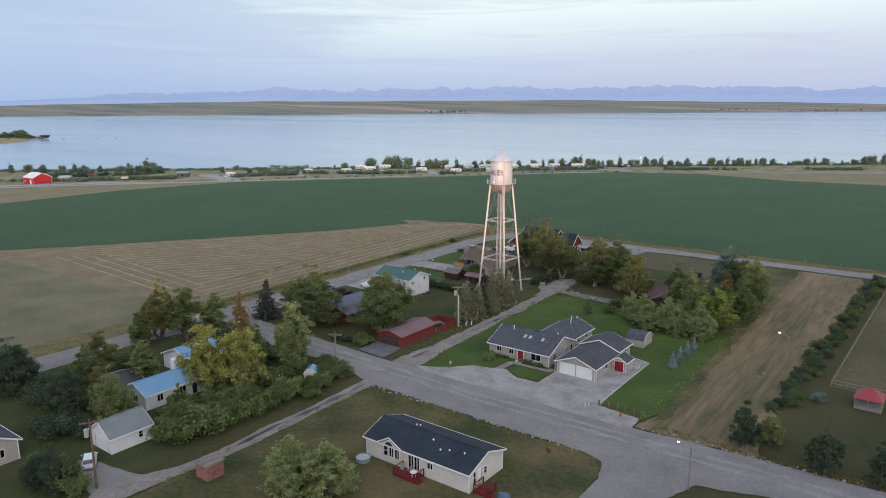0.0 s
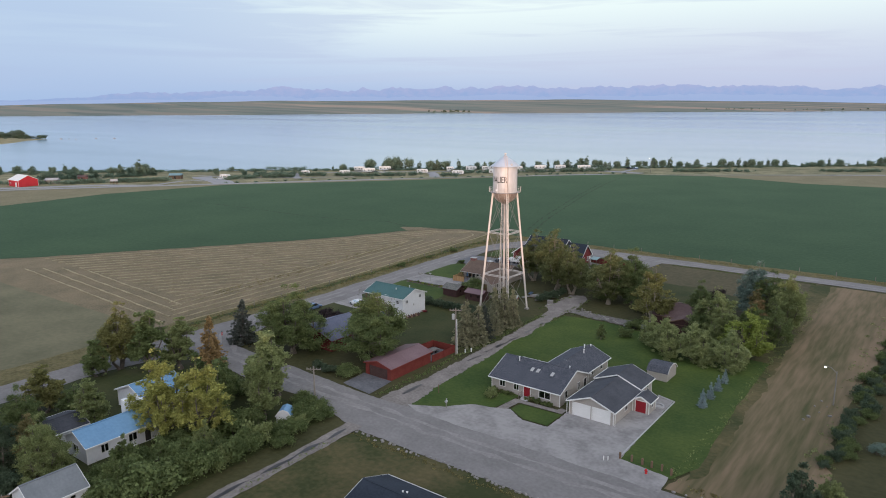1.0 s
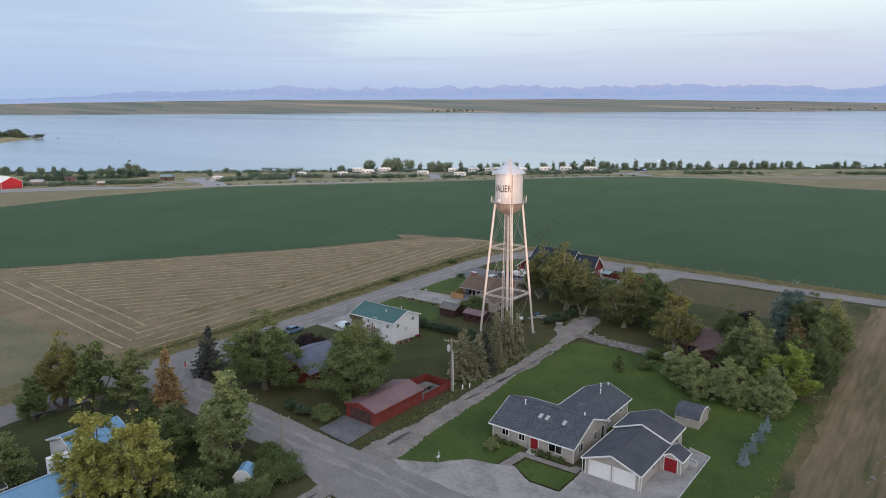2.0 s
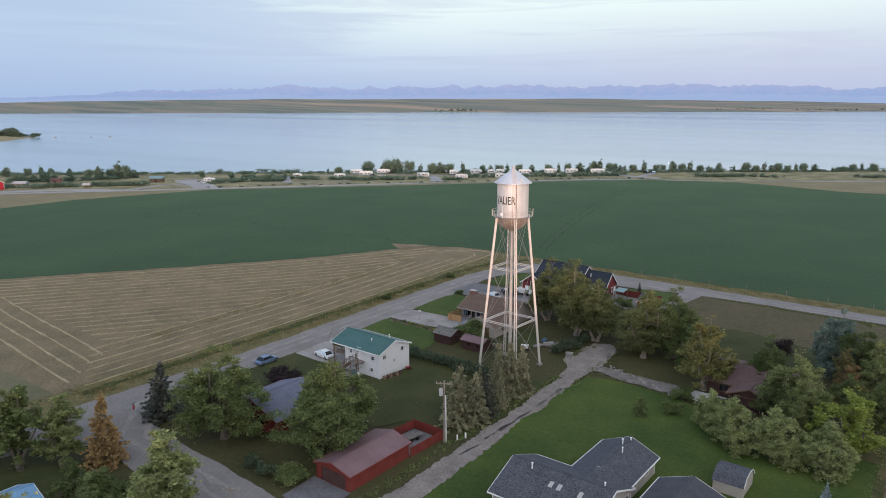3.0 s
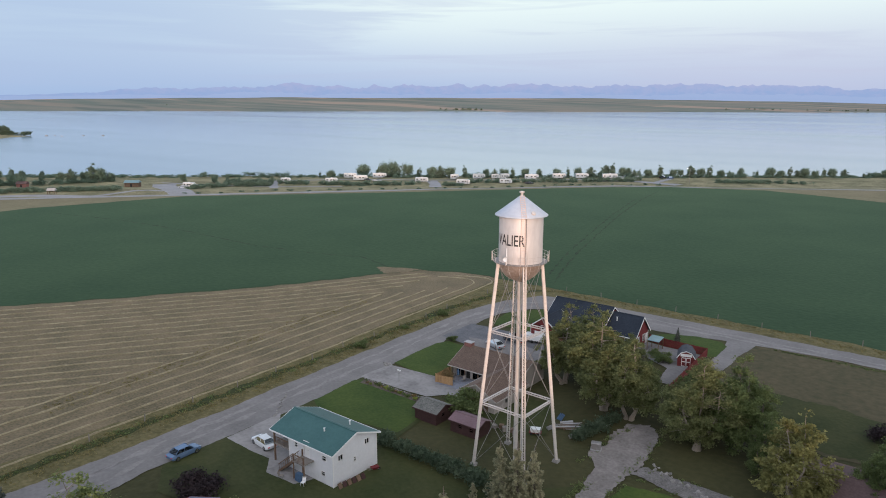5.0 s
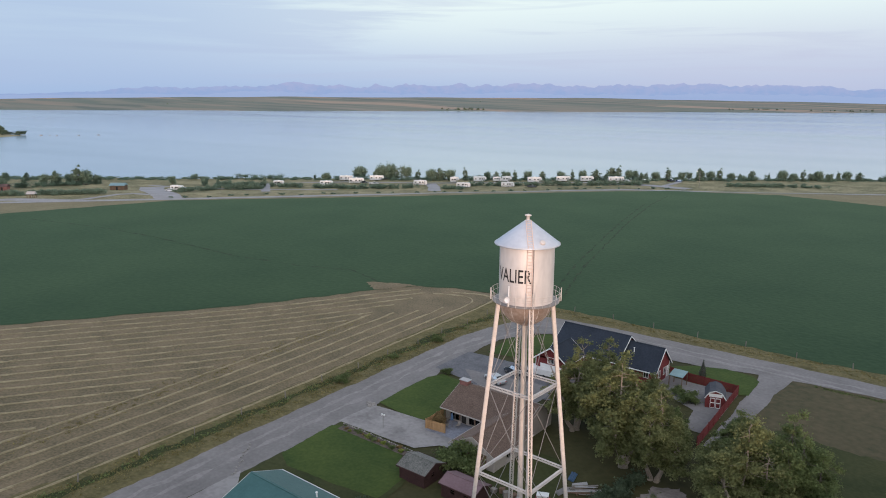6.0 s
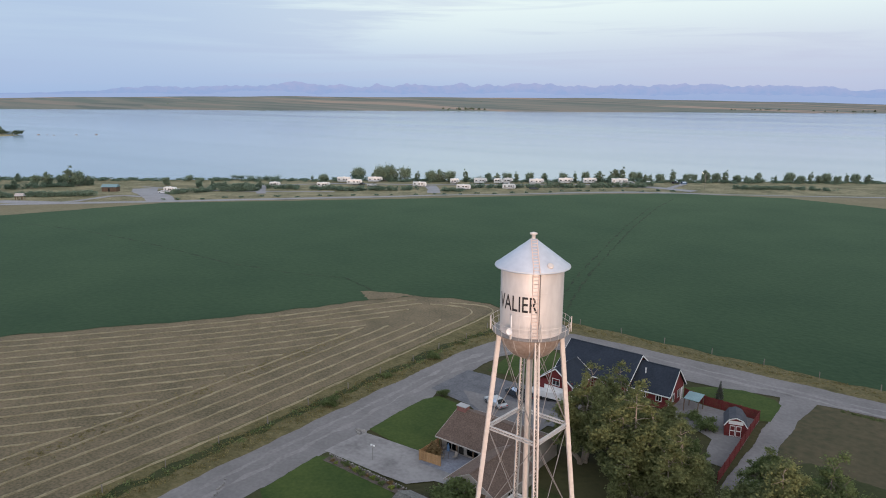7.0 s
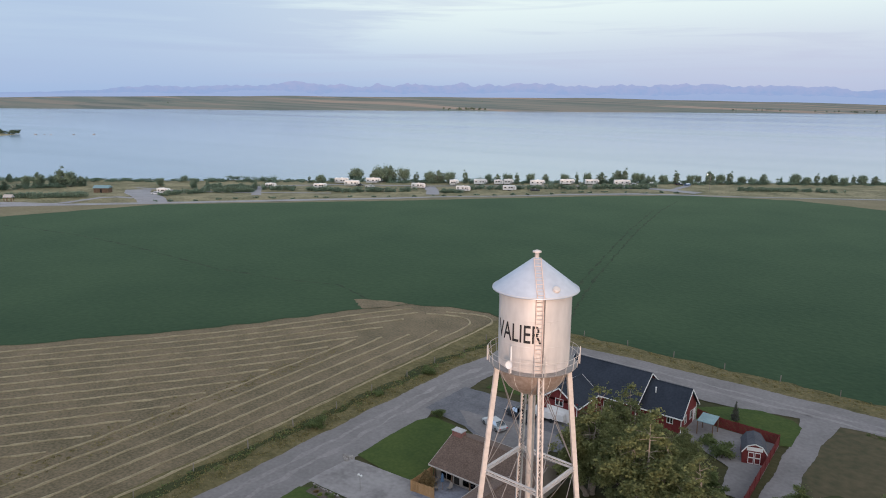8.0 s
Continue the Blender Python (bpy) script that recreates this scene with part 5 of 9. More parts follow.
shrub(-121.2, 119.6, 3.6, leaf_purple, "dark leafless-looking shrub by the road", 1.3, "bush2")
shrub(-109.8, 159.4, 4.2, leaf_deep, "large green bush beside the sheds", 1.2, "bush2")
shrub(-131.4, 184.2, 1.4, leaf_deep, "round bush at the lawn corner", 1.3)
shrub(-142.9, 169.6, 1.8, leaf_deep, "bush in the road ditch", 1.4)
shrub(-143.4, 196.2, 1.8, leaf_deep, "bush in the road ditch", 1.3)
shrub(-144.0, 184.0, 1.0, leaf_green, "low weeds in the ditch", 1.6)
spruce("bluespruce", -95.5, 211.9, 3.4, needle_dark, "young spruce behind the red fence", 0.8)
shrub(-93.4, 199.0, 2.4, leaf_deep, "dark bush beside the red shed", 1.3)
shrub(-96.0, 201.6, 1.6, leaf_deep, "low bush at the yard", 1.4)
for k in range(66):
    j, y = random.Random(k + 90), 114 + 1.62 * k
    shrub(-20.3 + j.uniform(-1.3, 1.3) + 0.035 * (y - 116), y, j.uniform(1.2, 2.5), (leaf_hedge, leaf_deep, leaf_hedge, leaf_deep)[k % 4], "scrubby dark hedgerow bush", j.uniform(0.85, 1.25), ("bush", "bush2")[k % 2], "hedgerow by the paddock")

# ---- the lake shore: camp trees and hedges ----
jr = random.Random(5)
spots = [(-303, 545, 9), (-292, 548, 8), (-279, 545, 8), (-266, 547, 9), (-256, 545, 8), (-248, 543, 7), (-238, 548, 7), (-330, 545, 9), (-345, 543, 10), (-360, 544, 8), (-318, 543, 7),
         (-142, 530, 6), (-83, 512, 7), (-53, 546, 9.5), (-22, 560, 11), (-17, 561, 12), (4, 556, 9), (12, 556, 10), (18, 558, 11.5), (24, 557, 9), (34, 557, 9), (48, 556, 8.5), (54, 557, 9), (60, 556, 9), (66, 557, 9.5), (74, 557, 9),
         (84, 560, 7), (96, 560, 8.5), (103, 558, 8), (110, 560, 8), (118, 558, 9), (126, 560, 7), (134, 562, 12), (140, 561, 11), (148, 560, 7.5), (157, 560, 8.5), (165, 560, 9), (174, 560, 8), (186, 560, 10.5), (193, 561, 9.5), (199, 560, 9), (206, 560, 8),
         (220, 560, 10), (-246, 500, 8), (-239, 503, 7), (-233, 506, 9), (-226, 499, 11), (-221, 494, 10), (-216, 506, 7), (-211, 517, 10.5), (-205, 519, 10), (-202, 529, 9), (-193, 521, 14), (-190, 524, 12), (-186, 528, 9), (-119, 518, 7), (-112, 520, 5.5), (-34, 572, 11), (-12, 566, 12), (-4, 566, 13), (-62, 560, 5), (112, 566, 6), (130, 566, 9), (145, 566, 7), (153, 566, 6), (181, 566, 7), (213, 562, 6), (246, 558, 7), (251, 556, 8), (268, 556, 7), (301, 556, 5), (310, 556, 5), (345, 556, 5.5), (355, 556, 6), (400, 556, 6), (422, 556, 5), (232, 562, 6), (240, 560, 8.5), (258, 560, 7), (263, 560, 8.5), (276, 560, 9), (282, 560, 9), (290, 560, 7.5), (318, 560, 7), (325, 560, 8), (334, 560, 7), (366, 560, 9.5), (373, 561, 9), (382, 560, 9.5), (389, 560, 9), (414, 560, 7.5), (430, 560, 6), (442, 562, 5), (456, 560, 9), (468, 560, 8), (480, 560, 6)]
for k, (u, w, h) in enumerate(spots):
    x, y = uw(u, w)
    h *= jr.uniform(0.85, 1.15)
    tree(("far2", "farbush", "far", "farbush")[k % 4], x, y, h, leaf_far, "dark green tree on the lake shore", jr.uniform(0.75, 1.15) * (0.55 if k % 2 else 1.0), group="shore trees", z=height(x, y) - 0.09 * h)


# ---- the water tower ----
TX, TY, LEGS = -95.06, 150.78, 313.0


def polar(r, deg, z):
    return (r * math.cos(radians(deg)), r * math.sin(radians(deg)), z)


def spread(z):
    return 5.65 - (5.65 - 2.78) * z / 28.0


def water_tower():
    t = thing("water_tower", "silver-painted steel water tower on four laced legs", "water tower", pose(TX, TY, 0))
    shell = part("tank", Shape().lathe([(2.75, 28.0), (2.76, 28.05), (2.76, 33.95), (2.75, 34.0)], 64), silver, t, "silver-painted cylindrical steel tank", True)
    seams = Shape()
    for z in (30.0, 32.0):
        seams.lathe([(2.763, z - 0.03), (2.772, z), (2.763, z + 0.03)], 64)
    part("seam", seams, silver, shell, "riveted plate seams")
    for k in range(8):
        s = Shape()
        a, z0, z1 = k * 45 + 11, *((28.1, 30.0), (30.0, 32.0), (32.0, 33.9))[k % 3]
        s.beam(polar(2.765, a, z0), polar(2.765, a, z1), 0.06, 0.012, polar(1, a, 0))
        part("plate_joint", s, silver, shell)
    bowl = [(0.55, 25.36)] + [(2.76 * math.sin(radians(a)), 28.0 - 2.6 * math.cos(radians(a))) for a in range(14, 91, 6)] + [(2.76, 28.0)]
    part("bowl", Shape().lathe(bowl, 48), rusty, t, "stained rounded tank bottom", True)
    for k in range(12):
        s, a = Shape(), k * 30
        pts = [polar(2.765 * math.sin(radians(b)), a, 28.0 - 2.605 * math.cos(radians(b))) for b in range(20, 91, 14)]
        for p, q in zip(pts, pts[1:]):
            s.tube(p, q, 0.025, n=4)
        part("bowl_rib", s, silver, t)
    roof = part("roof", Shape().lathe([(2.8, 33.86), (3.3, 33.84), (3.32, 33.88), (3.30, 33.93), (0.30, 36.2), (0.0, 36.32)], 64), silver_sky, t, "shallow conical silver roof", True)
    vent = Shape().lathe([(0.17, 36.1), (0.17, 36.62), (0.34, 36.64), (0.34, 36.74), (0.05, 36.84), (0.0, 36.84)], 16)
    part("vent", vent, leg_paint, roof, "small capped roof vent", True)
    hatch = Shape().lathe([(0.28, 0), (0.28, 0.16), (0.24, 0.2), (0.0, 0.22)], 14)
    h = part("hatch", hatch, leg_paint, roof, "round roof hatch")
    h.matrix_basis = pose(*polar(2.75, 333, 34.36), 0, 36.0, 333)
    for r, z in ((3.28, 33.96),):
        s = Shape()
        for i in range(40):
            s.tube(polar(r, i * 9, z), polar(r, i * 9 + 9, z), 0.02, n=4)
        part("roof_rib", s, silver, roof)
    # balcony
    deck = part("balcony", Shape().lathe([(2.77, 28.03), (3.38, 28.03), (3.40, 28.0), (3.38, 27.94), (2.77, 27.96)], 64), steel_dull, t, "ring walkway round the tank")
    for z, r in ((28.6, 3.5), (29.05, 3.55)):
        s = Shape()
        for i in range(48):
            s.tube(polar(r, i * 7.5, z), polar(r, i * 7.5 + 7.5, z), 0.018, n=5)
        part("railing", s, leg_paint, deck)
    for i in range(24):
        s = Shape().tube(polar(3.44, i * 15, 28.0), polar(3.55, i * 15, 29.08), 0.019, n=5)
        part("baluster", s, leg_paint, deck)
    # legs: two channels joined by lacing
    for k in range(4):
        a = LEGS + 90 * k
        leg = None
        tx, ty = -math.sin(radians(a)), math.cos(radians(a))
        top, foot = polar(spread(27.9), a, 27.9), polar(spread(0.35), a, 0.35)
        for sgn in (-1, 1):
            s = Shape()
            off = Vector((tx, ty, 0)) * 0.21 * sgn
            s.beam(Vector(foot) + off, Vector(top) + off, 0.035, 0.36, polar(1, a, 0.0))
            for e in (-1, 1):
                fl = Vector(polar(0.16 * e, a, 0)) + off * 0.78
                s.beam(Vector(foot) + fl, Vector(top) + fl, 0.10, 0.03, polar(1, a, 0.0))
            o = part("leg" if sgn < 0 else "channel", s, leg_paint, t if sgn < 0 else leg, "laced steel leg" if sgn < 0 else "")
            leg = leg or o
        lace = Shape()
        n = 58
        for e in (-0.17, 0.17):
            for i in range(n):
                z0, z1 = 0.8 + 27 * i / n, 0.8 + 27 * (i + 1) / n
                w0, w1 = (0.19, -0.19) if i % 2 else (-0.19, 0.19)
                lace.beam(Vector(polar(spread(z0) + e, a, z0)) + Vector((tx, ty, 0)) * w0, Vector(polar(spread(z1) + e, a, z1)) + Vector((tx, ty, 0)) * w1, 0.055, 0.02, polar(1, a, 0))
        part("lacing", lace, leg_paint, leg, "zigzag lacing bars")
        part("footing", Shape().hexa([*[(foot[0] + x * 0.5, foot[1] + y * 0.5, -0.3) for x, y in ((-1, -1), (1, -1), (1, 1), (-1, 1))], *[(foot[0] + x * 0.36, foot[1] + y * 0.36, 0.36) for x, y in ((-1, -1), (1, -1), (1, 1), (-1, 1))]]), rock, leg, "weathered concrete footing")
        b = a + 90
        for z in (8.9, 18.75):
            p, q = Vector(polar(spread(z), a, z)), Vector(polar(spread(z), b, z))
            strut = Shape()
            for dz in (-0.14, 0.14):
                strut.beam(p + Vector((0, 0, dz)), q + Vector((0, 0, dz)), 0.24, 0.05)
            m = 16
            for i in range(m):
                u0, u1 = p.lerp(q, i / m), p.lerp(q, (i + 1) / m)
                e = 0.13 if i % 2 else -0.13
                strut.beam(u0 + Vector((0, 0, e)), u1 + Vector((0, 0, -e)), 0.05, 0.02)
            part("strut", strut, leg_paint, t, "latticed horizontal strut")
        for z0, z1 in ((0.5, 8.7), (9.1, 18.6), (18.9, 27.6)):
            for c, d in ((a, b), (b, a)):
                part("brace_rod", Shape().tube(polar(spread(z0) - 0.1, c, z0), polar(spread(z1) - 0.1, d, z1), 0.032, n=5), steel_dull, t)
    part("riser", Shape().lathe([(0.30, -0.2), (0.30, 25.2), (0.60, 25.5)], 20), leg_paint, t, "central riser pipe", True)
    pipe = Shape().tube(polar(0.7, LEGS + 60, 0), polar(0.7, LEGS + 60, 25.9), 0.07, n=8)
    part("overflow_pipe", pipe, leg_paint, t)
    # ladder up the front leg, the shell and the roof
    a = 307.5
    tx, ty = -math.sin(radians(a)), math.cos(radians(a))
    tank_st = [(2.93, 28.1), (2.93, 33.7), (3.32, 34.02)]
    roof_st = [(3.30, 34.05), (0.35, 36.28)]
    for nm, st in (("tank_ladder", tank_st), ("roof_ladder", roof_st)):
        s = Shape()
        for (r0, z0), (r1, z1) in zip(st, st[1:]):
            p, q = Vector(polar(r0, a, z0)), Vector(polar(r1, a, z1))
            for sgn in (-1, 1):
                o = Vector((tx, ty, 0)) * 0.26 * sgn
                s.tube(p + o, q + o, 0.045, n=5)
            m = max(2, int((q - p).length / 0.32))
            for i in range(m):
                c = p.lerp(q, (i + 0.5) / m)
                s.tube(c - Vector((tx, ty, 0)) * 0.26, c + Vector((tx, ty, 0)) * 0.26, 0.024, n=4)
        part(nm, s, ladder_sunlit, t, "steel ladder tinted pink for the sun on it")
    cage = Shape().tube(polar(2.84, 315, 28.1), polar(2.84, 315, 34.0), 0.06, n=6)
    part("conduit", cage, steel_dull, t)
    for k in (-5, 5, 9):
        part("ladder_guard", Shape().tube(polar(3.5, a + k, 28.05), polar(3.5, a + k, 29.5), 0.03, n=5), leg_paint, deck)
    # dish and short antennas on the balcony
    dish = Shape().lathe([(0.0, 0.0), (0.14, 0.015), (0.28, 0.07), (0.29, 0.10), (0.14, 0.06), (0.0, 0.05)], 20)
    d = part("dish", dish, white_paint, t, "round white antenna dish")
    d.matrix_basis = pose(*polar(3.6, 272, 28.75), 0, 80, 272)
    part("dish_mast", Shape().tube(polar(3.5, 272, 28.0), polar(3.5, 272, 29.0), 0.04, n=6), leg_paint, t)
    part("antenna", Shape().tube(polar(3.3, 271, 28.0), polar(3.3, 271, 30.1), 0.06, n=8), white_paint, t, "white whip antenna")
    part("antenna", Shape().tube(polar(3.56, 216, 28.0), polar(3.56, 216, 29.2), 0.07, n=8), leg_paint, t, "stubby antenna")
    part("antenna", Shape().tube(polar(3.56, 30, 28.0), polar(3.56, 30, 29.4), 0.04, n=8), leg_paint, t, "thin antenna")
    # painted name, wrapped onto the shell
    cu = bpy.data.curves.new("name_text", "FONT")
    cu.body, cu.size, cu.align_x = "VALIER", 1.75, "LEFT"
    cu.offset = 0.012
    tmp = new("name_text", cu)
    me = bpy.data.meshes.new_from_object(tmp.evaluated_get(bpy.context.evaluated_depsgraph_get()))
    bpy.data.objects.remove(tmp)
    bm = bmesh.new()
    bm.from_mesh(me)
    for e in range(3):
        bmesh.ops.subdivide_edges(bm, edges=[x for x in bm.edges if abs(x.verts[0].co.x - x.verts[1].co.x) > 0.25], cuts=1)
    bmesh.ops.triangulate(bm, faces=bm.faces[:])
    xs = [v.co.x for v in bm.verts]
    x0, x1 = min(xs), max(xs)
    for v in bm.verts:
        ang = 230.5 + (v.co.x - x0) / (x1 - x0) * (312.0 - 230.5)
        v.co = Vector(polar(2.785, ang, 30.35 + v.co.y * 1.12))
    bm.to_mesh(me)
    bm.free()
    me.materials.clear()
    me.materials.append(lettering)
    piece("lettering", me, t, label="black painted town name on the tank")
    return t


water_tower()


# ---- buildings ----
def building(name, label, category, x0, x1, y0, y1, eave, ridge, along, wall, roof, trim, holes=(), over=0.45, rake=0.35, th=0.18, roof_label="", wall_label="", hip=False, shift=0.0, west_rake=None):
    """A gabled building. holes: (kind, side, u0, u1, z0, z1, material), u along the side from its left seen from outside."""
    cx, cy = (x0 + x1) / 2, (y0 + y1) / 2
    t = thing(name, label, category, pose(cx, cy, 0))
    ax, bx, ay, by = x0 - cx, x1 - cx, y0 - cy, y1 - cy
    sides = {"S": ((ax, ay), (1, 0), (0, -1), bx - ax), "N": ((bx, by), (-1, 0), (0, 1), bx - ax), "E": ((bx, ay), (0, 1), (1, 0), by - ay), "W": ((ax, by), (0, -1), (-1, 0), by - ay)}
    for key, (o, d, n, L) in sides.items():
        def at(u, z, k):
            return (o[0] + d[0] * u - n[0] * k, o[1] + d[1] * u - n[1] * k, z)

        def block(s, u0, u1, z0, z1, k0, k1):
            s.hexa([at(u0, z0, k0), at(u1, z0, k0), at(u1, z0, k1), at(u0, z0, k1), at(u0, z1, k0), at(u1, z1, k0), at(u1, z1, k1), at(u0, z1, k1)])

        mine = [q for q in holes if q[1] == key]
        us = sorted({0.0, L, *[q[2] for q in mine], *[q[3] for q in mine]})
        zs = sorted({-0.2, eave, *[max(q[4], 0) for q in mine], *[q[5] for q in mine]})
        s = Shape()
        lo, hi = (0, 0) if key in "NS" else (th, th)
        for u0, u1 in zip(us, us[1:]):
            for z0, z1 in zip(zs, zs[1:]):
                um, zm = (u0 + u1) / 2, (z0 + z1) / 2
                if not any(q[2] < um < q[3] and max(q[4], 0) < zm < q[5] for q in mine):
                    block(s, max(u0, lo), min(u1, L - hi), z0, z1, 0, th)
        if (along == "x") == (key in "EW"):
            mid = L / 2 + (shift if key in "EN" else -shift)
            a, b, c = (lo, eave), (L - hi, eave), (mid, ridge - 0.08)
            s.add([at(*a, 0), at(*b, 0), at(*c, 0), at(*a, th), at(*b, th), at(*c, th)], [(0, 1, 2), (5, 4, 3), (0, 2, 5, 3), (2, 1, 4, 5), (1, 0, 3, 4)])
        w = part("wall", s.weld(), wall, t, wall_label)
        for kind, _, u0, u1, z0, z1, mat_ in mine:
            if kind == "window":
                f = Shape()
                e = 0.09
                for q in ((u0 - e, u1 + e, z1, z1 + e), (u0 - e, u1 + e, z0 - e, z0), (u0 - e, u0, z0, z1), (u1, u1 + e, z0, z1)):
                    block(f, *q, -0.03, 0.12)
                if u1 - u0 > 0.7:
                    block(f, (u0 + u1) / 2 - 0.035, (u0 + u1) / 2 + 0.035, z0, z1, 0.02, 0.09)
                else:
                    block(f, u0, u1, (z0 + z1) / 2 - 0.03, (z0 + z1) / 2 + 0.03, 0.02, 0.09)
                wnd = part("window", f, trim, t, "white-framed window")
                g = Shape()
                block(g, u0, u1, z0, z1, 0.05, 0.07)
                part("pane", g, glass, wnd)
                # Added dark panel stands in for the room's unlit depth.
                r = Shape()
                block(r, u0 + 0.02, u1 - 0.02, z0 + 0.02, z1 - 0.02, 0.5, 0.52)
                part("dark_backing", r, dark_room, wnd, "dark panel standing in for the unlit room")
            elif kind in ("door", "garage"):
                f = Shape()
                block(f, u0, u1, z0, z1, 0.05, 0.11)
                dr = part("garage_door" if kind == "garage" else "door", f, mat_, t)
                if kind == "garage":
                    for i in range(1, 4):
                        g = Shape()
                        zz = z0 + (z1 - z0) * i / 4
                        block(g, u0 + 0.05, u1 - 0.05, zz - 0.02, zz + 0.02, 0.035, 0.05)
                        part("panel_line", g, mat_, dr)
                else:
                    g = Shape()
                    block(g, u1 - 0.16, u1 - 0.10, z0 + 0.95, z0 + 1.05, -0.01, 0.05)
                    part("handle", g, chrome, dr, "metal door handle")
                c = Shape()
                e = 0.10
                for q in ((u0 - e, u1 + e, z1, z1 + e), (u0 - e, u0, z0, z1), (u1, u1 + e, z0, z1)):
                    block(c, *q, -0.025, 0.05)
                part("door_casing", c, trim, t)
        if key in "EW":
            for u in (0.0, L):
                c = Shape()
                block(c, u - 0.07, u + 0.07, 0.0, eave, -0.02, 0.06)
                part("corner_board", c, trim, t)
    # roof slopes, with trim along eaves and rakes
    half = (by - ay if along == "x" else bx - ax) / 2
    lo_r, hi_r = (ax - rake, bx + rake) if along == "x" else (ay - rake, by + rake)

    lo_r = lo_r if west_rake is None else ax - west_rake

    def rp(v, w_, z):
        return (v, w_, z) if along == "x" else (w_, v, z)

    for sgn in (-1, 1):
        reach = half + shift * -sgn if shift else half
        slope = (ridge - eave) / reach
        e_w, e_z = sgn * (half + over), eave - over * slope + 0.06
        k = shift
        quad = [rp(lo_r, e_w, e_z), rp(hi_r, e_w, e_z), rp(hi_r, k, ridge + 0.06), rp(lo_r, k, ridge + 0.06)]
        if (Vector(quad[1]) - Vector(quad[0])).cross(Vector(quad[3]) - Vector(quad[0])).z < 0:
            quad = [quad[1], quad[0], quad[3], quad[2]]
        rs = part("roof_slope", Shape().slab(quad, 0.14), roof, t, roof_label)
        part("gutter", Shape().beam(rp(lo_r, e_w + sgn * 0.04, e_z - 0.08), rp(hi_r, e_w + sgn * 0.04, e_z - 0.08), 0.10, 0.16), trim, rs)
        for v in (lo_r - 0.02, hi_r + 0.02):
            part("rake_board", Shape().beam(rp(v, e_w, e_z - 0.10), rp(v, k, ridge - 0.04), 0.05, 0.20), trim, rs)
    part("ridge_cap", Shape().beam(rp(lo_r, shift, ridge + 0.06), rp(hi_r, shift, ridge + 0.06), 0.26, 0.06), roof, t)
    return t


def pipe_vent(parent, x, y, z, tall=0.7, r=0.09, m=None):
    part("roof_vent", Shape().tube((x, y, z - 0.3), (x, y, z + tall), r, n=8).lathe([(r * 1.6, z + tall), (r * 1.6, z + tall + 0.06), (0.0, z + tall + 0.09)], 8, x, y), m or white_paint, parent, "white roof vent")


def box_part(name, m, parent, x0, x1, y0, y1, z0, z1, label=""):
    return part(name, Shape().box(x0, x1, y0, y1, z0, z1), m, parent, label)


W, D, G = "window", "door", "garage"
# beige house with slate roof: main block, rear wing, garage, rear room, side room
h = building("house", "beige-sided house with a speckled slate roof and red front door", "house", -71.6, -58.6, 110.2, 120.4, 2.6, 4.7, "x", siding_beige, shingle_slate, white_paint,
             [(W, "S", 1.6, 2.6, 1.0, 2.1, None), (W, "S", 4.4, 5.3, 1.0, 2.1, None), (D, "S", 6.3, 7.5, 0.2, 2.25, door_red), (W, "S", 9.2, 11.2, 0.8, 2.1, None), (W, "E", 1.6, 2.6, 0.9, 2.1, None), (W, "E", 6.2, 7.0, 0.9, 2.1, None), (D, "E", 8.6, 9.5, 0.1, 2.1, dark_room), (W, "W", 3, 4.2, 1, 2.1, None)],
             roof_label="speckled slate-grey shingle slope", over=0.6)
for x in (-0.6, 0.5, 3.2):
    part("skylight", Shape().slab([(x, -2.5, 3.84), (x + 0.5, -2.5, 3.84), (x + 0.5, -1.7, 4.15), (x, -1.7, 4.15)], 0.1), concrete, h, "pale roof skylight")
pipe_vent(h, -3.6, -0.9, 4.4)
pipe_vent(h, 5.2, 0.6, 4.5, 0.4)
for k, (x, z) in enumerate(((-0.9, 0.10), (-0.2, 0.22))):
    box_part("porch_step", concrete, h, -0.2, 1.2, -6.4 + 0.35 * k, -5.1, 0, z + 0.06, "concrete porch step")
for x in (-0.5, 1.45):
    s = Shape()
    for y in (-6.3, -5.3):
        s.tube((x, y, 0), (x, y, 1.0), 0.035, n=6)
    s.tube((x, -6.3, 1.0), (x, -5.2, 1.0), 0.03, n=6).tube((x, -6.3, 0.55), (x, -5.2, 0.55), 0.025, n=6)
    part("porch_rail", s, wood_grey, h, "low porch rail")
wing = building("house_wing", "rear wing of the beige house with slate roof", "house wing", -66.3, -59.2, 120.4, 129.6, 2.6, 4.15, "y", siding_beige, shingle_slate, white_paint,
                [(W, "E", 2.2, 3.2, 1.2, 2.1, None), (W, "E", 6.0, 7.0, 1.2, 2.1, None), (D, "E", 0.3, 1.2, 0.1, 2.1, dark_room)])
part("roof_saddle", Shape().add([(-3.95, -4.6, 2.62), (0, -4.6, 4.21), (3.95, -4.6, 2.62), (0, -9.7, 4.21), (-3.95, -5.0, 2.62), (3.95, -5.0, 2.62)], [(0, 1, 3, 4), (1, 2, 5, 3), (4, 3, 5)]), shingle_slate, wing, "roof valley joining the main block")
pipe_vent(wing, 0.7, 0.6, 3.8, 0.8, 0.08, white_paint)
pipe_vent(wing, 0.0, 2.2, 4.0, 0.9)
pipe_vent(wing, 0.3, 4.2, 4.0, 0.35)
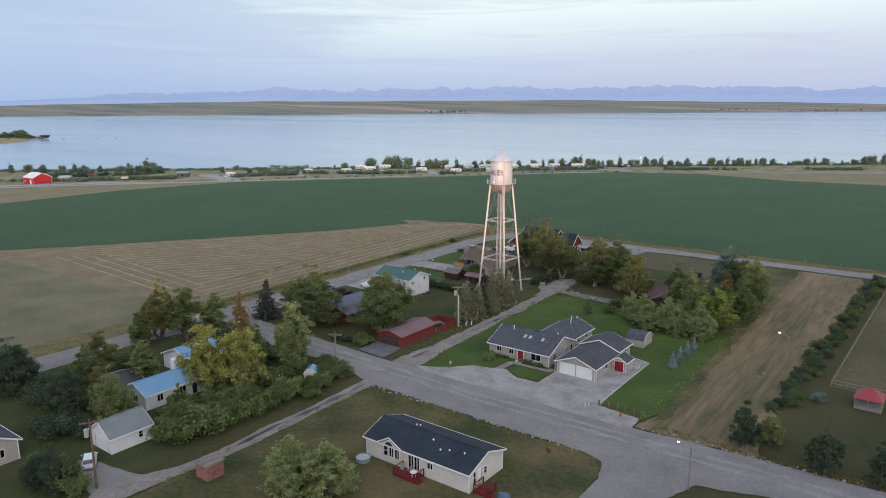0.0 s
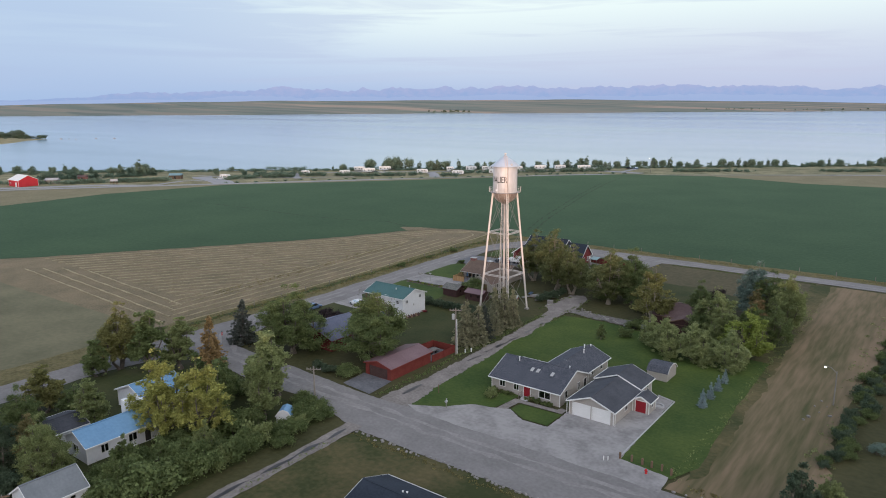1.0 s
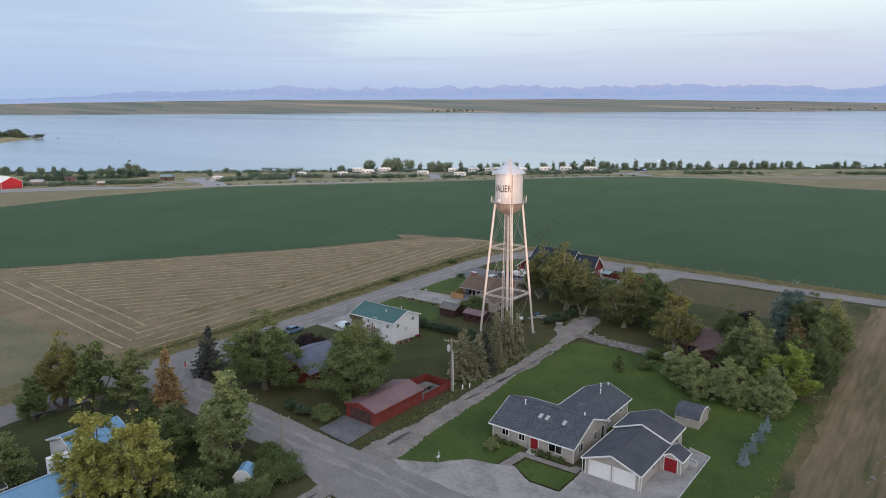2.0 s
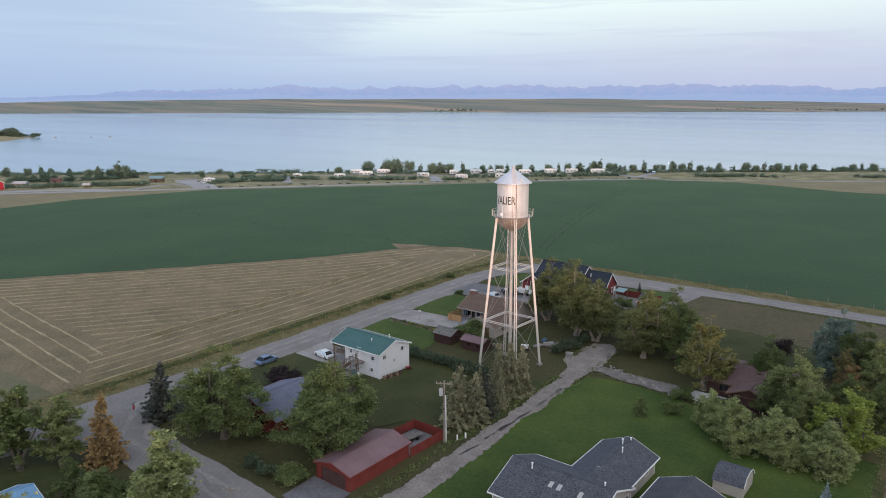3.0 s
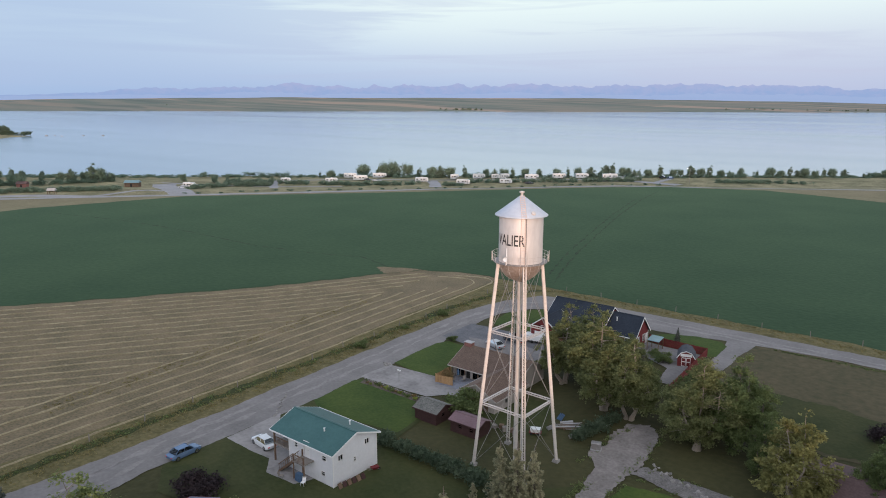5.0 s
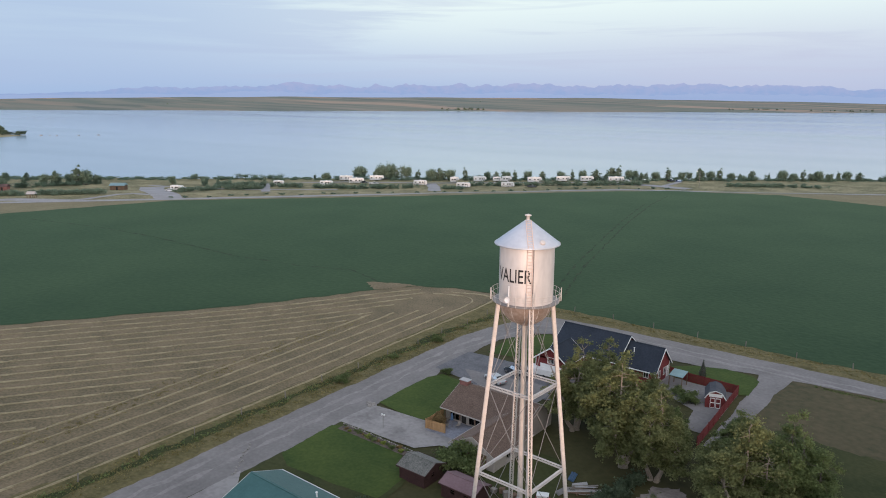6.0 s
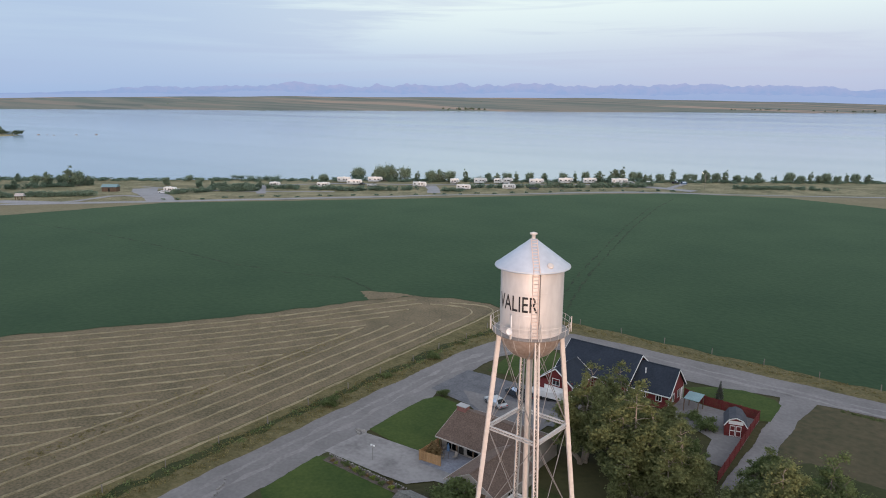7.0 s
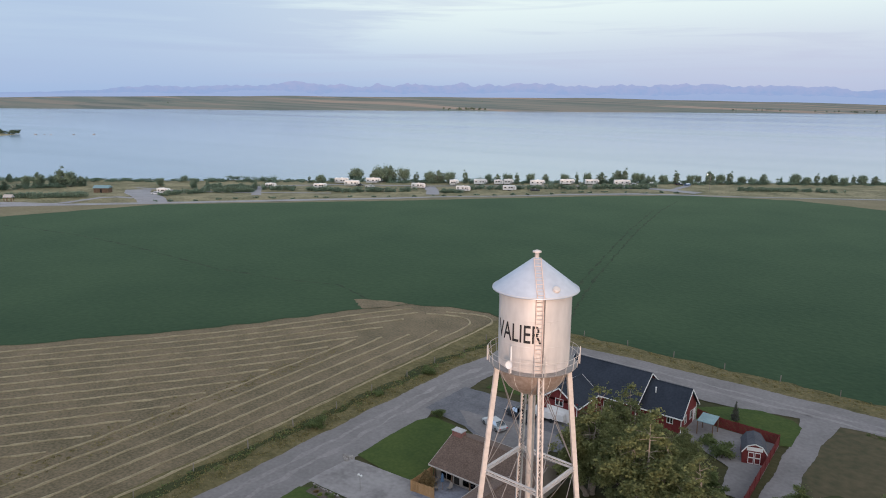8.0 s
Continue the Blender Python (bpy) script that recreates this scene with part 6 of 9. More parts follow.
gar = building("garage", "beige garage with two white overhead doors", "garage", -56.2, -48.8, 108.8, 118.8, 2.55, 3.95, "y", siding_beige, shingle_charcoal, white_paint,
               [(G, "S", 0.6, 3.5, 0.05, 2.25, white_paint), (G, "S", 3.9, 6.8, 0.05, 2.25, white_paint), (W, "E", 4.2, 5.2, 1.0, 2.0, None)], over=0.4, rake=0.45)
for x in (-4.05, 4.0):
    part("downpipe", Shape().tube((x, -5.1, 0.1), (x, -5.1, 2.4), 0.05, n=6), white_paint, gar)
building("garage_room", "taller room behind the garage", "house room", -56.4, -48.9, 119.0, 124.4, 2.8, 4.25, "y", siding_beige, shingle_charcoal, white_paint, [(W, "E", 3.2, 3.9, 0.9, 2.2, None)], over=0.4, rake=0.3)
building("side_room", "small side room with a red door", "house room", -48.7, -46.0, 115.8, 118.6, 2.2, 2.9, "y", siding_beige, shingle_charcoal, white_paint, [(D, "S", 0.5, 2.2, 0.05, 2.05, door_red), (W, "E", 1.2, 1.7, 0.9, 1.9, None)], over=0.3, rake=0.25)
t = thing("fire_ring", "round pale stone ring on the gravel", "fire ring", pose(-45.9, 119.6, 0.14))
part("ring", Shape().lathe([(0.95, 0), (0.95, 0.28), (0.7, 0.28), (0.7, 0.02), (0.0, 0.02)], 20), concrete, t)

# cream mobile home with black roof
mob = building("mobile_home", "cream mobile home with a black shingle roof and red decks", "mobile home", -63.3, -45.9, 66.1, 74.0, 2.9, 4.25, "x", siding_cream, shingle_black, white_paint,
               [(W, "S", 3.2, 3.9, 1.0, 2.4, None), (W, "S", 4.2, 4.9, 1.0, 2.7, None), (W, "S", 5.2, 5.9, 1.0, 2.4, None), (W, "S", 7.6, 8.4, 0.5, 2.4, None), (W, "S", 8.6, 9.4, 0.5, 2.4, None), (W, "S", 10.8, 11.6, 1.4, 2.2, None), (W, "E", 1.0, 1.5, 0.8, 2.5, None), (D, "E", 2.0, 2.9, 0.5, 2.5, white_paint), (W, "E", 3.4, 4.0, 1.3, 2.2, None), (W, "W", 2, 3, 1, 2, None)],
               over=0.4, rake=0.3)
dorm = Shape().add([(-6.2, -4.38, 2.85), (-4.1, -4.42, 4.0), (-2.0, -4.38, 2.85), (-6.2, -3.4, 2.95), (-4.1, -1.0, 4.02), (-2.0, -3.4, 2.95)], [(0, 2, 1), (0, 1, 4, 3), (1, 2, 5, 4)])
dm = part("dormer", dorm, shingle_black, mob, "small gable over the front windows")
part("dormer_face", Shape().add([(-5.9, -4.44, 2.8), (-2.3, -4.44, 2.8), (-4.1, -4.46, 3.8)], [(0, 1, 2)]), siding_cream, dm)
for a, b in (((-6.25, 2.86), (-4.1, 4.03)), ((-4.1, 4.03), (-1.95, 2.86))):
    part("dormer_trim", Shape().beam((a[0], -4.47, a[1]), (b[0], -4.47, b[1]), 0.06, 0.16), white_paint, dm)
part("arch_window", Shape().add([(-4.1 + 0.62 * math.cos(radians(a)), -4.5, 2.95 + 0.5 * math.sin(radians(a))) for a in range(0, 181, 20)], [tuple(range(10))]), dark_room, dm, "arched dark window")
for x, y in ((-3.4, 0.7), (-3.0, 1.0), (1.0, -1.2), (3.0, -2.3), (4.2, -1.9), (6.4, -1.6)):
    pipe_vent(mob, x, y, 4.2 - abs(y) * 0.34, 0.24, 0.08)


def deck(name, label, x0, x1, y0, y1, high):
    t = thing(name, label, "deck", pose((x0 + x1) / 2, (y0 + y1) / 2, 0))
    w, d = (x1 - x0) / 2, (y1 - y0) / 2
    n = int(2 * w / 0.2)
    me = Shape().box(-0.09, 0.09, -d, d, high - 0.04, high).mesh("board", deck_red)
    for i in range(n):
        piece("board", me, t, pose(-w + (i + 0.5) * 2 * w / n, 0, 0))
    for x in (-w, w):
        for y in (-d, d):
            box_part("post", deck_red, t, x - 0.06, x + 0.06, y - 0.06, y + 0.06, 0, high + 0.9)
    for x in (-w, w):
        box_part("rail", deck_red, t, x - 0.04, x + 0.04, -d, d, high + 0.82, high + 0.9)
        for i in range(int(2 * d / 0.3)):
            box_part("baluster", deck_red, t, x - 0.02, x + 0.02, -d + 0.3 * i + 0.1, -d + 0.3 * i + 0.14, high, high + 0.82)
    box_part("rail", deck_red, t, -w, w, -d - 0.04, -d + 0.04, high + 0.82, high + 0.9)
    box_part("fascia", deck_red, t, -w, w, -d - 0.02, -d + 0.02, 0.05, high)
    for k in range(2):
        box_part("step", deck_red, t, w, w + 0.35 * (2 - k), -d, -d + 1.1, 0, high * (k + 1) / 3)
    return t


deck("deck", "red-painted wooden deck before the patio doors", -56.5, -53.0, 63.9, 65.9, 0.4)
deck("deck", "red-painted wooden stoop at the end door", -45.5, -43.6, 66.6, 68.8, 0.45)


def patio_set(x, y, z):
    t = thing("patio_table", "small white patio table on the deck", "table", pose(x, y, z))
    part("tabletop", Shape().lathe([(0.0, 0.70), (0.5, 0.70), (0.5, 0.74), (0.0, 0.75)], 16), white_paint, t)
    for k in range(4):
        part("leg", Shape().tube(polar(0.15, 90 * k, 0.7), polar(0.38, 90 * k, 0.0), 0.025, n=5), white_paint, t)


def lawn_chair(x, y, z, turn, m, label):
    t = thing("lawn_chair", label, "chair", pose(x, y, z, 0, 0, turn))
    part("seat", Shape().box(-0.25, 0.25, -0.25, 0.25, 0.40, 0.44), m, t)
    part("backrest", Shape().slab([(-0.25, 0.25, 0.44), (0.25, 0.25, 0.44), (0.25, 0.42, 0.98), (-0.25, 0.42, 0.98)], 0.04), m, t)
    for sx in (-0.22, 0.22):
        for sy in (-0.22, 0.22):
            part("leg", Shape().tube((sx, sy, 0.4), (sx * 1.15, sy * 1.2, 0), 0.022, n=5), m, t)


patio_set(-53.7, 64.7, 0.4)
lawn_chair(-55.8, 64.8, 0.4, 30, wood_grey, "weathered lawn chair on the red deck")
lawn_chair(-54.9, 65.2, 0.4, -20, wood_grey, "weathered lawn chair on the red deck")

t = thing("stock_tub", "round pale blue-grey tub beside the mobile home", "tub", pose(-62.4, 64.4, 0.05))
part("wall", Shape().lathe([(1.0, 0), (1.05, 0.62), (1.0, 0.62), (0.96, 0.1), (0.0, 0.1)], 20), roof_teal, t)
part("cover", Shape().lathe([(0.98, 0.5), (0.5, 0.53), (0.0, 0.54)], 20), concrete, t, "pale cover over the tub")
t = thing("garden_ornament", "dark rusty garden windmill on a short post", "ornament", pose(-42.2, 79.9, 0.05))
part("post", Shape().tube((0, 0, 0), (0, 0, 1.3), 0.08, 0.06, 7), wood_brown, t)
for k in range(6):
    a = radians(60 * k)
    part("blade", Shape().slab([(0.05 * math.cos(a), -0.06, 1.3 + 0.05 * math.sin(a)), (0.42 * math.cos(a - 0.3), -0.06, 1.3 + 0.42 * math.sin(a - 0.3)), (0.42 * math.cos(a + 0.3), -0.1, 1.3 + 0.42 * math.sin(a + 0.3)), (0.06 * math.cos(a + 0.6), -0.08, 1.3 + 0.06 * math.sin(a + 0.6))], 0.02), maroon, t)
t = thing("tarp_heap", "blue tarp thrown over a heap by the stoop", "tarp", pose(-41.9, 67.8, 0.05))
part("cover", Shape().lump((0, 0, 0.3), (1.0, 0.7, 0.55), 5), tarp_blue, t)

# red garage and its board fence
building("garage", "long red board garage with a faded roof", "garage", -93.6, -87.6, 102.2, 113.4, 2.3, 3.1, "y", board_red, roof_red, board_red,
              [(G, "S", 0.9, 5.2, 0.05, 1.95, shade("dark_garage_door", (0.055, 0.03, 0.028), (0.10, 0.06, 0.055), big=1, fine=0.2))], over=0.35, rake=0.3)


def board_fence(name, label, pts, tall, m, boards=True):
    t = thing(name, label, "fence", pose(*pts[0], 0))
    o = pts[0]
    me = Shape().box(-0.075, 0.075, -0.012, 0.012, 0.06, tall).mesh("board", m)
    pm = Shape().box(-0.06, 0.06, -0.06, 0.06, -0.2, tall + 0.08).mesh("post", m)
    for p, q in zip(pts, pts[1:]):
        L, a = math.dist(p, q), math.degrees(math.atan2(q[1] - p[1], q[0] - p[0]))
        n = int(L / 0.17)
        for i in range(n):
            k = (i + 0.5) / n
            piece("board", me, t, pose(p[0] + (q[0] - p[0]) * k - o[0], p[1] + (q[1] - p[1]) * k - o[1], 0.02 * math.sin(i * 7.3), 0, 0, a))
        for i in range(int(L / 2.4) + 1):
            k = i / max(1, int(L / 2.4))
            piece("post", pm, t, pose(p[0] + (q[0] - p[0]) * k - o[0], p[1] + (q[1] - p[1]) * k - o[1], 0, 0, 0, a))
        for z in (0.4, tall - 0.3):
            part("rail", Shape().beam((p[0] - o[0], p[1] - o[1], z), (q[0] - o[0], q[1] - o[1], z), 0.05, 0.09), m, t)
    return t


board_fence("fence", "red board fence behind the garage", [(-87.3, 113.6), (-87.1, 120.6), (-92.6, 120.6), (-93.2, 113.6)], 1.45, board_red)
sheet("pad_garage", [(-92.9, 113.7), (-87.6, 113.7), (-87.4, 120.3), (-92.4, 120.3)], 0.15, asphalt_dark, "dark yard behind the garage", "yard", 0.1)
s = thing("trailer_bed", "pale sheet-covered flat trailer in the red yard", "trailer", pose(-90.6, 117.4, 0.15, 0, 0, 80))
part("bed", Shape().box(-1.7, 1.7, -0.8, 0.8, 0.45, 0.62), rubble, s)
for x in (-0.6, 0.6):
    for y in (-0.85, 0.85):
        part("wheel", Shape().tube((x, y - 0.09, 0.27), (x, y + 0.09, 0.27), 0.27, n=12), rubber, s)


def gambrel_shed(name, label, x, y, w, d, high, turn, wall, roof, trim, doors=None):
    """A small barn-roofed shed, its gable towards -y before turning."""
    t = thing(name, label, "shed", pose(x, y, 0.1, 0, 0, turn))
    prof = [(-w / 2, 0), (w / 2, 0), (w / 2, high * 0.58), (w * 0.30, high * 0.88), (0, high), (-w * 0.30, high * 0.88), (-w / 2, high * 0.58)]
    for yy in (-d / 2, d / 2 - 0.1):
        part("gable_wall", Shape().add([(a, yy, b) for a, b in prof] + [(a, yy + 0.1, b) for a, b in prof], [tuple(range(7)), tuple(range(7, 14))[::-1]] + [(i, i + 7, (i + 1) % 7 + 7, (i + 1) % 7) for i in range(7)]), wall, t)
    for sg in (-1, 1):
        box_part("side_wall", wall, t, *sorted((sg * w / 2, sg * (w / 2 - 0.1))), -d / 2 + 0.1, d / 2 - 0.1, 0, high * 0.58)
        a, b, c = (sg * (w / 2 + 0.12), high * 0.55), (sg * w * 0.31, high * 0.90), (0, high + 0.04)
        for p, q in ((a, b), (b, c)):
            quad = [(p[0], -d / 2 - 0.15, p[1]), (p[0], d / 2 + 0.15, p[1]), (q[0], d / 2 + 0.15, q[1]), (q[0], -d / 2 - 0.15, q[1])]
            part("roof_slope", Shape().slab(quad if sg < 0 else quad[::-1], -0.05), roof, t)
        for p, q in ((a, b), (b, c)):
            part("barge_board", Shape().beam((p[0], -d / 2 - 0.16, p[1]), (q[0], -d / 2 - 0.16, q[1]), 0.04, 0.14), trim, t)
    if doors:
        for sg in (-1, 1):
            lo, hi = sorted((0.04 * sg, sg * w * 0.26))
            dr = box_part("door", wall, t, lo, hi, -d / 2 - 0.04, -d / 2, 0.08, high * 0.60, "double shed door with white trim")
            for z0, z1 in ((0.08, 0.16), (high * 0.30, high * 0.35), (high * 0.56, high * 0.60)):
                box_part("door_trim", trim, dr, lo, hi, -d / 2 - 0.07, -d / 2 - 0.04, z0, z1)
            for x0 in (lo, hi - 0.08):
                box_part("door_trim", trim, dr, x0, x0 + 0.08, -d / 2 - 0.065, -d / 2 - 0.035, 0.08, high * 0.60)
        box_part("gable_board", trim, t, -w * 0.33, w * 0.33, -d / 2 - 0.05, -d / 2, high * 0.66, high * 0.84, "white gable board")
    return t


gambrel_shed("shed", "small beige garden shed with a rounded slate roof", -50.2, 132.6, 4.6, 3.6, 2.7, 90, siding_beige, shingle_slate, white_paint)
gambrel_shed("shed", "dark red barn shed with white-framed double doors", -90.1, 201.7, 3.0, 4.2, 2.9, 18, siding_red, shingle_charcoal, white_paint, True)

# white garage by the lane
building("garage", "white garage with a plain grey roof", "garage", -97.4, -91.9, 44.6, 50.8, 2.5, 4.3, "y", siding_white, shade("grey_metal_roof", (0.150, 0.165, 0.178), (0.215, 0.230, 0.245), big=2, fine=0.3, rough=0.6, bump=0.2), white_paint,
              [(W, "E", 4.2, 4.8, 1.0, 1.9, None), (G, "S", 1.2, 4.2, 0.05, 2.2, white_paint)], over=0.3, rake=0.25)
building("house", "small beige house with a shingle roof and white trim", "house", -109.0, -101.2, 28.6, 36.4, 3.1, 4.9, "x", siding_beige, shingle_charcoal, white_paint, [(W, "E", 5.0, 6.0, 1.1, 2.2, None), (W, "E", 2.0, 3.0, 1.1, 2.2, None), (W, "N", 2, 3, 1.0, 2.2, None), (D, "S", 4.0, 4.9, 0.1, 2.1, white_paint)], over=0.5)

# blue-roofed house among the trees
bh = building("house", "white house with a light blue metal roof", "house", -107.0, -101.2, 55.4, 66.0, 2.8, 4.2, "y", siding_white, roof_blue, white_paint,
              [(W, "E", 2.0, 3.0, 1.0, 2.1, None), (W, "E", 6.0, 7.2, 1.0, 2.1, None), (D, "E", 8.4, 9.3, 0.1, 2.1, dark_room), (W, "S", 2, 3.4, 1, 2.1, None)], over=0.45)
building("house_wing", "rear wing with the same light blue metal roof", "house wing", -116.6, -108.2, 68.2, 75.4, 2.9, 4.6, "y", siding_white, roof_blue, white_paint, [(W, "E", 1.4, 2.4, 1, 2.1, None)], over=0.45)
building("house_room", "flat white middle room between the blue roofs", "house room", -110.4, -103.0, 66.2, 68.2, 3.2, 3.5, "y", siding_white, white_paint, white_paint, [], over=0.2)
for k, (x, y) in enumerate(((-2.6, 3.6), (-1.4, 5.0))):
    box_part("chimney", white_paint, bh, x - 0.6, x + 0.6, y - 0.5, y + 0.5, 2.8, 5.0 - 0.5 * k, "boxy white chimney stack")
building("shed", "low dark-roofed shed beside the house", "shed", -116.0, -109.6, 54.6, 59.6, 2.2, 3.1, "y", siding_white, shingle_charcoal, white_paint, [], over=0.3)

gambrel_shed("playhouse", "small pale blue playhouse under the poplars", -90.0, 80.4, 2.2, 2.2, 2.3, 35, siding_white, roof_blue, white_paint)

# dark red house with slate-blue roof
building("house", "dark red house with a slate-blue roof", "house", -117.4, -106.8, 106.4, 116.2, 2.7, 4.6, "y", siding_red, roof_slateblue, siding_red,
              [(W, "S", 6.2, 7.6, 0.9, 2.1, None), (W, "S", 1.6, 2.8, 0.9, 2.1, None), (D, "S", 4.4, 5.4, 0.1, 2.1, dark_room), (W, "E", 3, 4.2, 1, 2.1, None)], over=0.7, rake=0.6)

# white two-storey house with green roof
wh = building("house", "white two-storey house with a green metal roof and wooden stairs", "house", -117.8, -109.4, 131.2, 139.0, 4.8, 6.25, "x", siding_white, roof_green, white_paint,
              [(W, "S", 1.2, 1.7, 3.5, 4.1, None), (D, "S", 3.0, 3.9, 2.75, 4.8, white_paint), (W, "S", 6.4, 7.1, 3.3, 3.9, None), (W, "S", 6.2, 6.8, 1.2, 1.7, None), (W, "E", 0.9, 1.6, 3.4, 4.1, None), (W, "E", 5.6, 6.3, 3.8, 4.5, None), (W, "E", 3.6, 3.9, 2.3, 2.8, None)],
              over=0.45, rake=0.35, west_rake=3.4)
for y in (-3.9, -0.1, 3.7):
    box_part("porch_post", wood_brown, wh, -7.3, -7.1, y - 0.1, y + 0.1, 0, 4.75 if abs(y) > 1 else 6.1, "brown porch post")
box_part("porch_deck", wood_grey, wh, -7.3, -4.2, -4.0, 3.8, 2.55, 2.75, "upper porch deck")
for y in (-3.9, 3.7):
    box_part("porch_rail", wood_brown, wh, -7.2, -4.2, y - 0.04, y + 0.04, 3.55, 3.65)
    for i in range(12):
        box_part("baluster", wood_brown, wh, -7.1 + 0.24 * i, -7.06 + 0.24 * i, y - 0.02, y + 0.02, 2.75, 3.55)
box_part("landing", wood_grey, wh, -1.6, 0.6, -5.6, -3.8, 2.5, 2.65, "stair landing")
for x, y in ((-1.5, -5.5), (0.5, -5.5), (-1.5, -4.0)):
    box_part("landing_post", wood_brown, wh, x - 0.07, x + 0.07, y - 0.07, y + 0.07, 0, 3.6)
box_part("landing_rail", wood_brown, wh, -1.6, 0.6, -5.58, -5.5, 3.5, 3.6)
for i in range(9):
    box_part("baluster", wood_brown, wh, -1.4 + 0.24 * i, -1.36 + 0.24 * i, -5.56, -5.52, 2.65, 3.5)
for i in range(11):
    box_part("tread", wood_grey, wh, -1.9 - 0.27 * i, -1.6 - 0.27 * i, -5.5, -4.4, 2.4 - 0.22 * i, 2.46 - 0.22 * i)
for y in (-5.5, -4.4):
    part("stringer", Shape().beam((-1.6, y, 2.5), (-4.6, y, 0.05), 0.06, 0.28), wood_brown, wh)
    part("handrail", Shape().beam((-1.6, y, 3.5), (-4.6, y, 1.05), 0.06, 0.09), wood_brown, wh)
    for i in range(7):
        part("baluster", Shape().beam((-1.9 - 0.42 * i, y, 2.2 - 0.343 * i), (-1.9 - 0.42 * i, y, 3.3 - 0.343 * i), 0.04), wood_brown, wh)
pipe_vent(wh, 0.2, -1.6, 5.6, 0.5)
pipe_vent(wh, 1.2, 2.0, 5.5, 0.6)
sheet("patio_white_house", [(-131.4, 130.8), (-126, 130.6), (-121.8, 130.9), (-119.2, 128.4), (-114, 128.6), (-113, 131.2), (-118, 131.4), (-118, 138), (-129, 138.4), (-131.8, 141.0)], 0.13, gravel_pale, "pale concrete drive and patio", "drive", 0.15, 0.6)
t = thing("woodpile", "brown lattice and stacked wood by the wall", "woodpile", pose(-108.6, 133.8, 0))
for i in range(6):
    part("panel", Shape().slab([(0.1 + 0.12 * i, -2.4 + 0.7 * i, 0), (0.1 + 0.12 * i, -1.8 + 0.7 * i, 0), (-0.3 + 0.1 * i, -1.8 + 0.7 * i, 0.75), (-0.3 + 0.1 * i, -2.4 + 0.7 * i, 0.75)], 0.05), (wood_brown, maroon)[i % 2], t)
t = thing("wheelbarrow", "red wheelbarrow against the white wall", "wheelbarrow", pose(-108.4, 137.6, 0, 0, 0, 70))
part("tray", Shape().hexa([(-0.3, -0.2, 0.3), (0.3, -0.2, 0.3), (0.3, 0.2, 0.3), (-0.3, 0.2, 0.3), (-0.6, -0.35, 0.65), (0.5, -0.35, 0.65), (0.5, 0.35, 0.65), (-0.6, 0.35, 0.65)]), deck_red, t)
part("wheel", Shape().tube((0.6, -0.05, 0.2), (0.6, 0.05, 0.2), 0.2, n=12), rubber, t)
for y in (-0.25, 0.25):
    part("handle", Shape().beam((-1.1, y, 0.55), (0.6, y * 0.3, 0.22), 0.04), wood_grey, t)
t = thing("grill_cart", "blue-covered grill by the patio", "grill", pose(-114.0, 129.6, 0.13))
part("cover", Shape().hexa([(-0.55, -0.35, 0.1), (0.55, -0.35, 0.1), (0.55, 0.35, 0.1), (-0.55, 0.35, 0.1), (-0.45, -0.25, 1.1), (0.45, -0.25, 1.1), (0.45, 0.25, 1.1), (-0.45, 0.25, 1.1)]), tarp_blue, t)
part("frame", Shape().box(-0.5, 0.5, -0.3, 0.3, 0.0, 0.12), steel_dull, t)
lawn_chair(-112.9, 129.2, 0.13, 20, white_paint, "white plastic patio chair")
lawn_chair(-116.4, 128.6, 0.13, 120, wood_grey, "grey patio chair on the paving")

# brown-roofed house by the tower, in two blocks
b1 = building("house", "low house with a brown shingle roof and chimney", "house", -120.6, -107.0, 170.4, 178.6, 2.6, 4.5, "x", siding_beige, shingle_brown, siding_beige,
              [(W, "S", 0.8, 2.5, 0.25, 2.2, None), (D, "S", 2.9, 3.8, 0.1, 2.1, dark_room), (W, "S", 4.3, 6.3, 0.3, 2.2, None), (W, "S", 6.8, 8.0, 0.8, 2.1, None), (W, "W", 2, 3.4, 1, 2.1, None)], over=1.1)
for x in (-6.4, -3.6, -0.8):
    box_part("porch_post", wood_brown, b1, x - 0.08, x + 0.08, -5.0, -4.84, 0, 2.3, "brown porch post")
box_part("chimney", brick_red, b1, -7.0, -5.5, -0.5, 0.5, 2.5, 5.05, "wide low brick chimney")
box_part("chimney_cap", concrete, b1, -7.08, -5.42, -0.58, 0.58, 5.05, 5.15)
building("house_wing", "front wing with the same brown shingle roof", "house wing", -112.4, -105.6, 161.4, 170.2, 2.4, 4.2, "y", siding_beige, shingle_brown, siding_beige, [(W, "W", 3, 4.2, 0.9, 2.1, None), (W, "E", 3, 4.2, 0.9, 2.1, None), (G, "S", 1.5, 5.6, 0.05, 2.1, wood_brown)], over=0.5)
sheet("patio_brown_house", [(-120.4, 165), (-114.5, 165.4), (-113, 170.2), (-120.8, 170.2)], 0.18, shade("patio_flags", (0.14, 0.15, 0.18), (0.26, 0.27, 0.31), big=1.2, fine=0.3, rough=0.85), "blue-grey patio paving", "patio", 0.1)
board_fence("fence", "new orange cedar board fence", [(-117.4, 166.0), (-120.7, 165.6), (-120.9, 170.0)], 1.6, wood_cedar)
for x, y in ((-118.4, 167.6), (-117.0, 168.6), (-119.4, 168.9)):
    lawn_chair(x, y, 0.18, x * 40, wood_grey, "dark patio chair on the paving")
t = thing("patio_umbrella", "folded dark patio umbrella", "umbrella", pose(-117.8, 168.2, 0.18))
part("pole", Shape().tube((0, 0, 0), (0, 0, 2.2), 0.03, n=6), wood_brown, t)
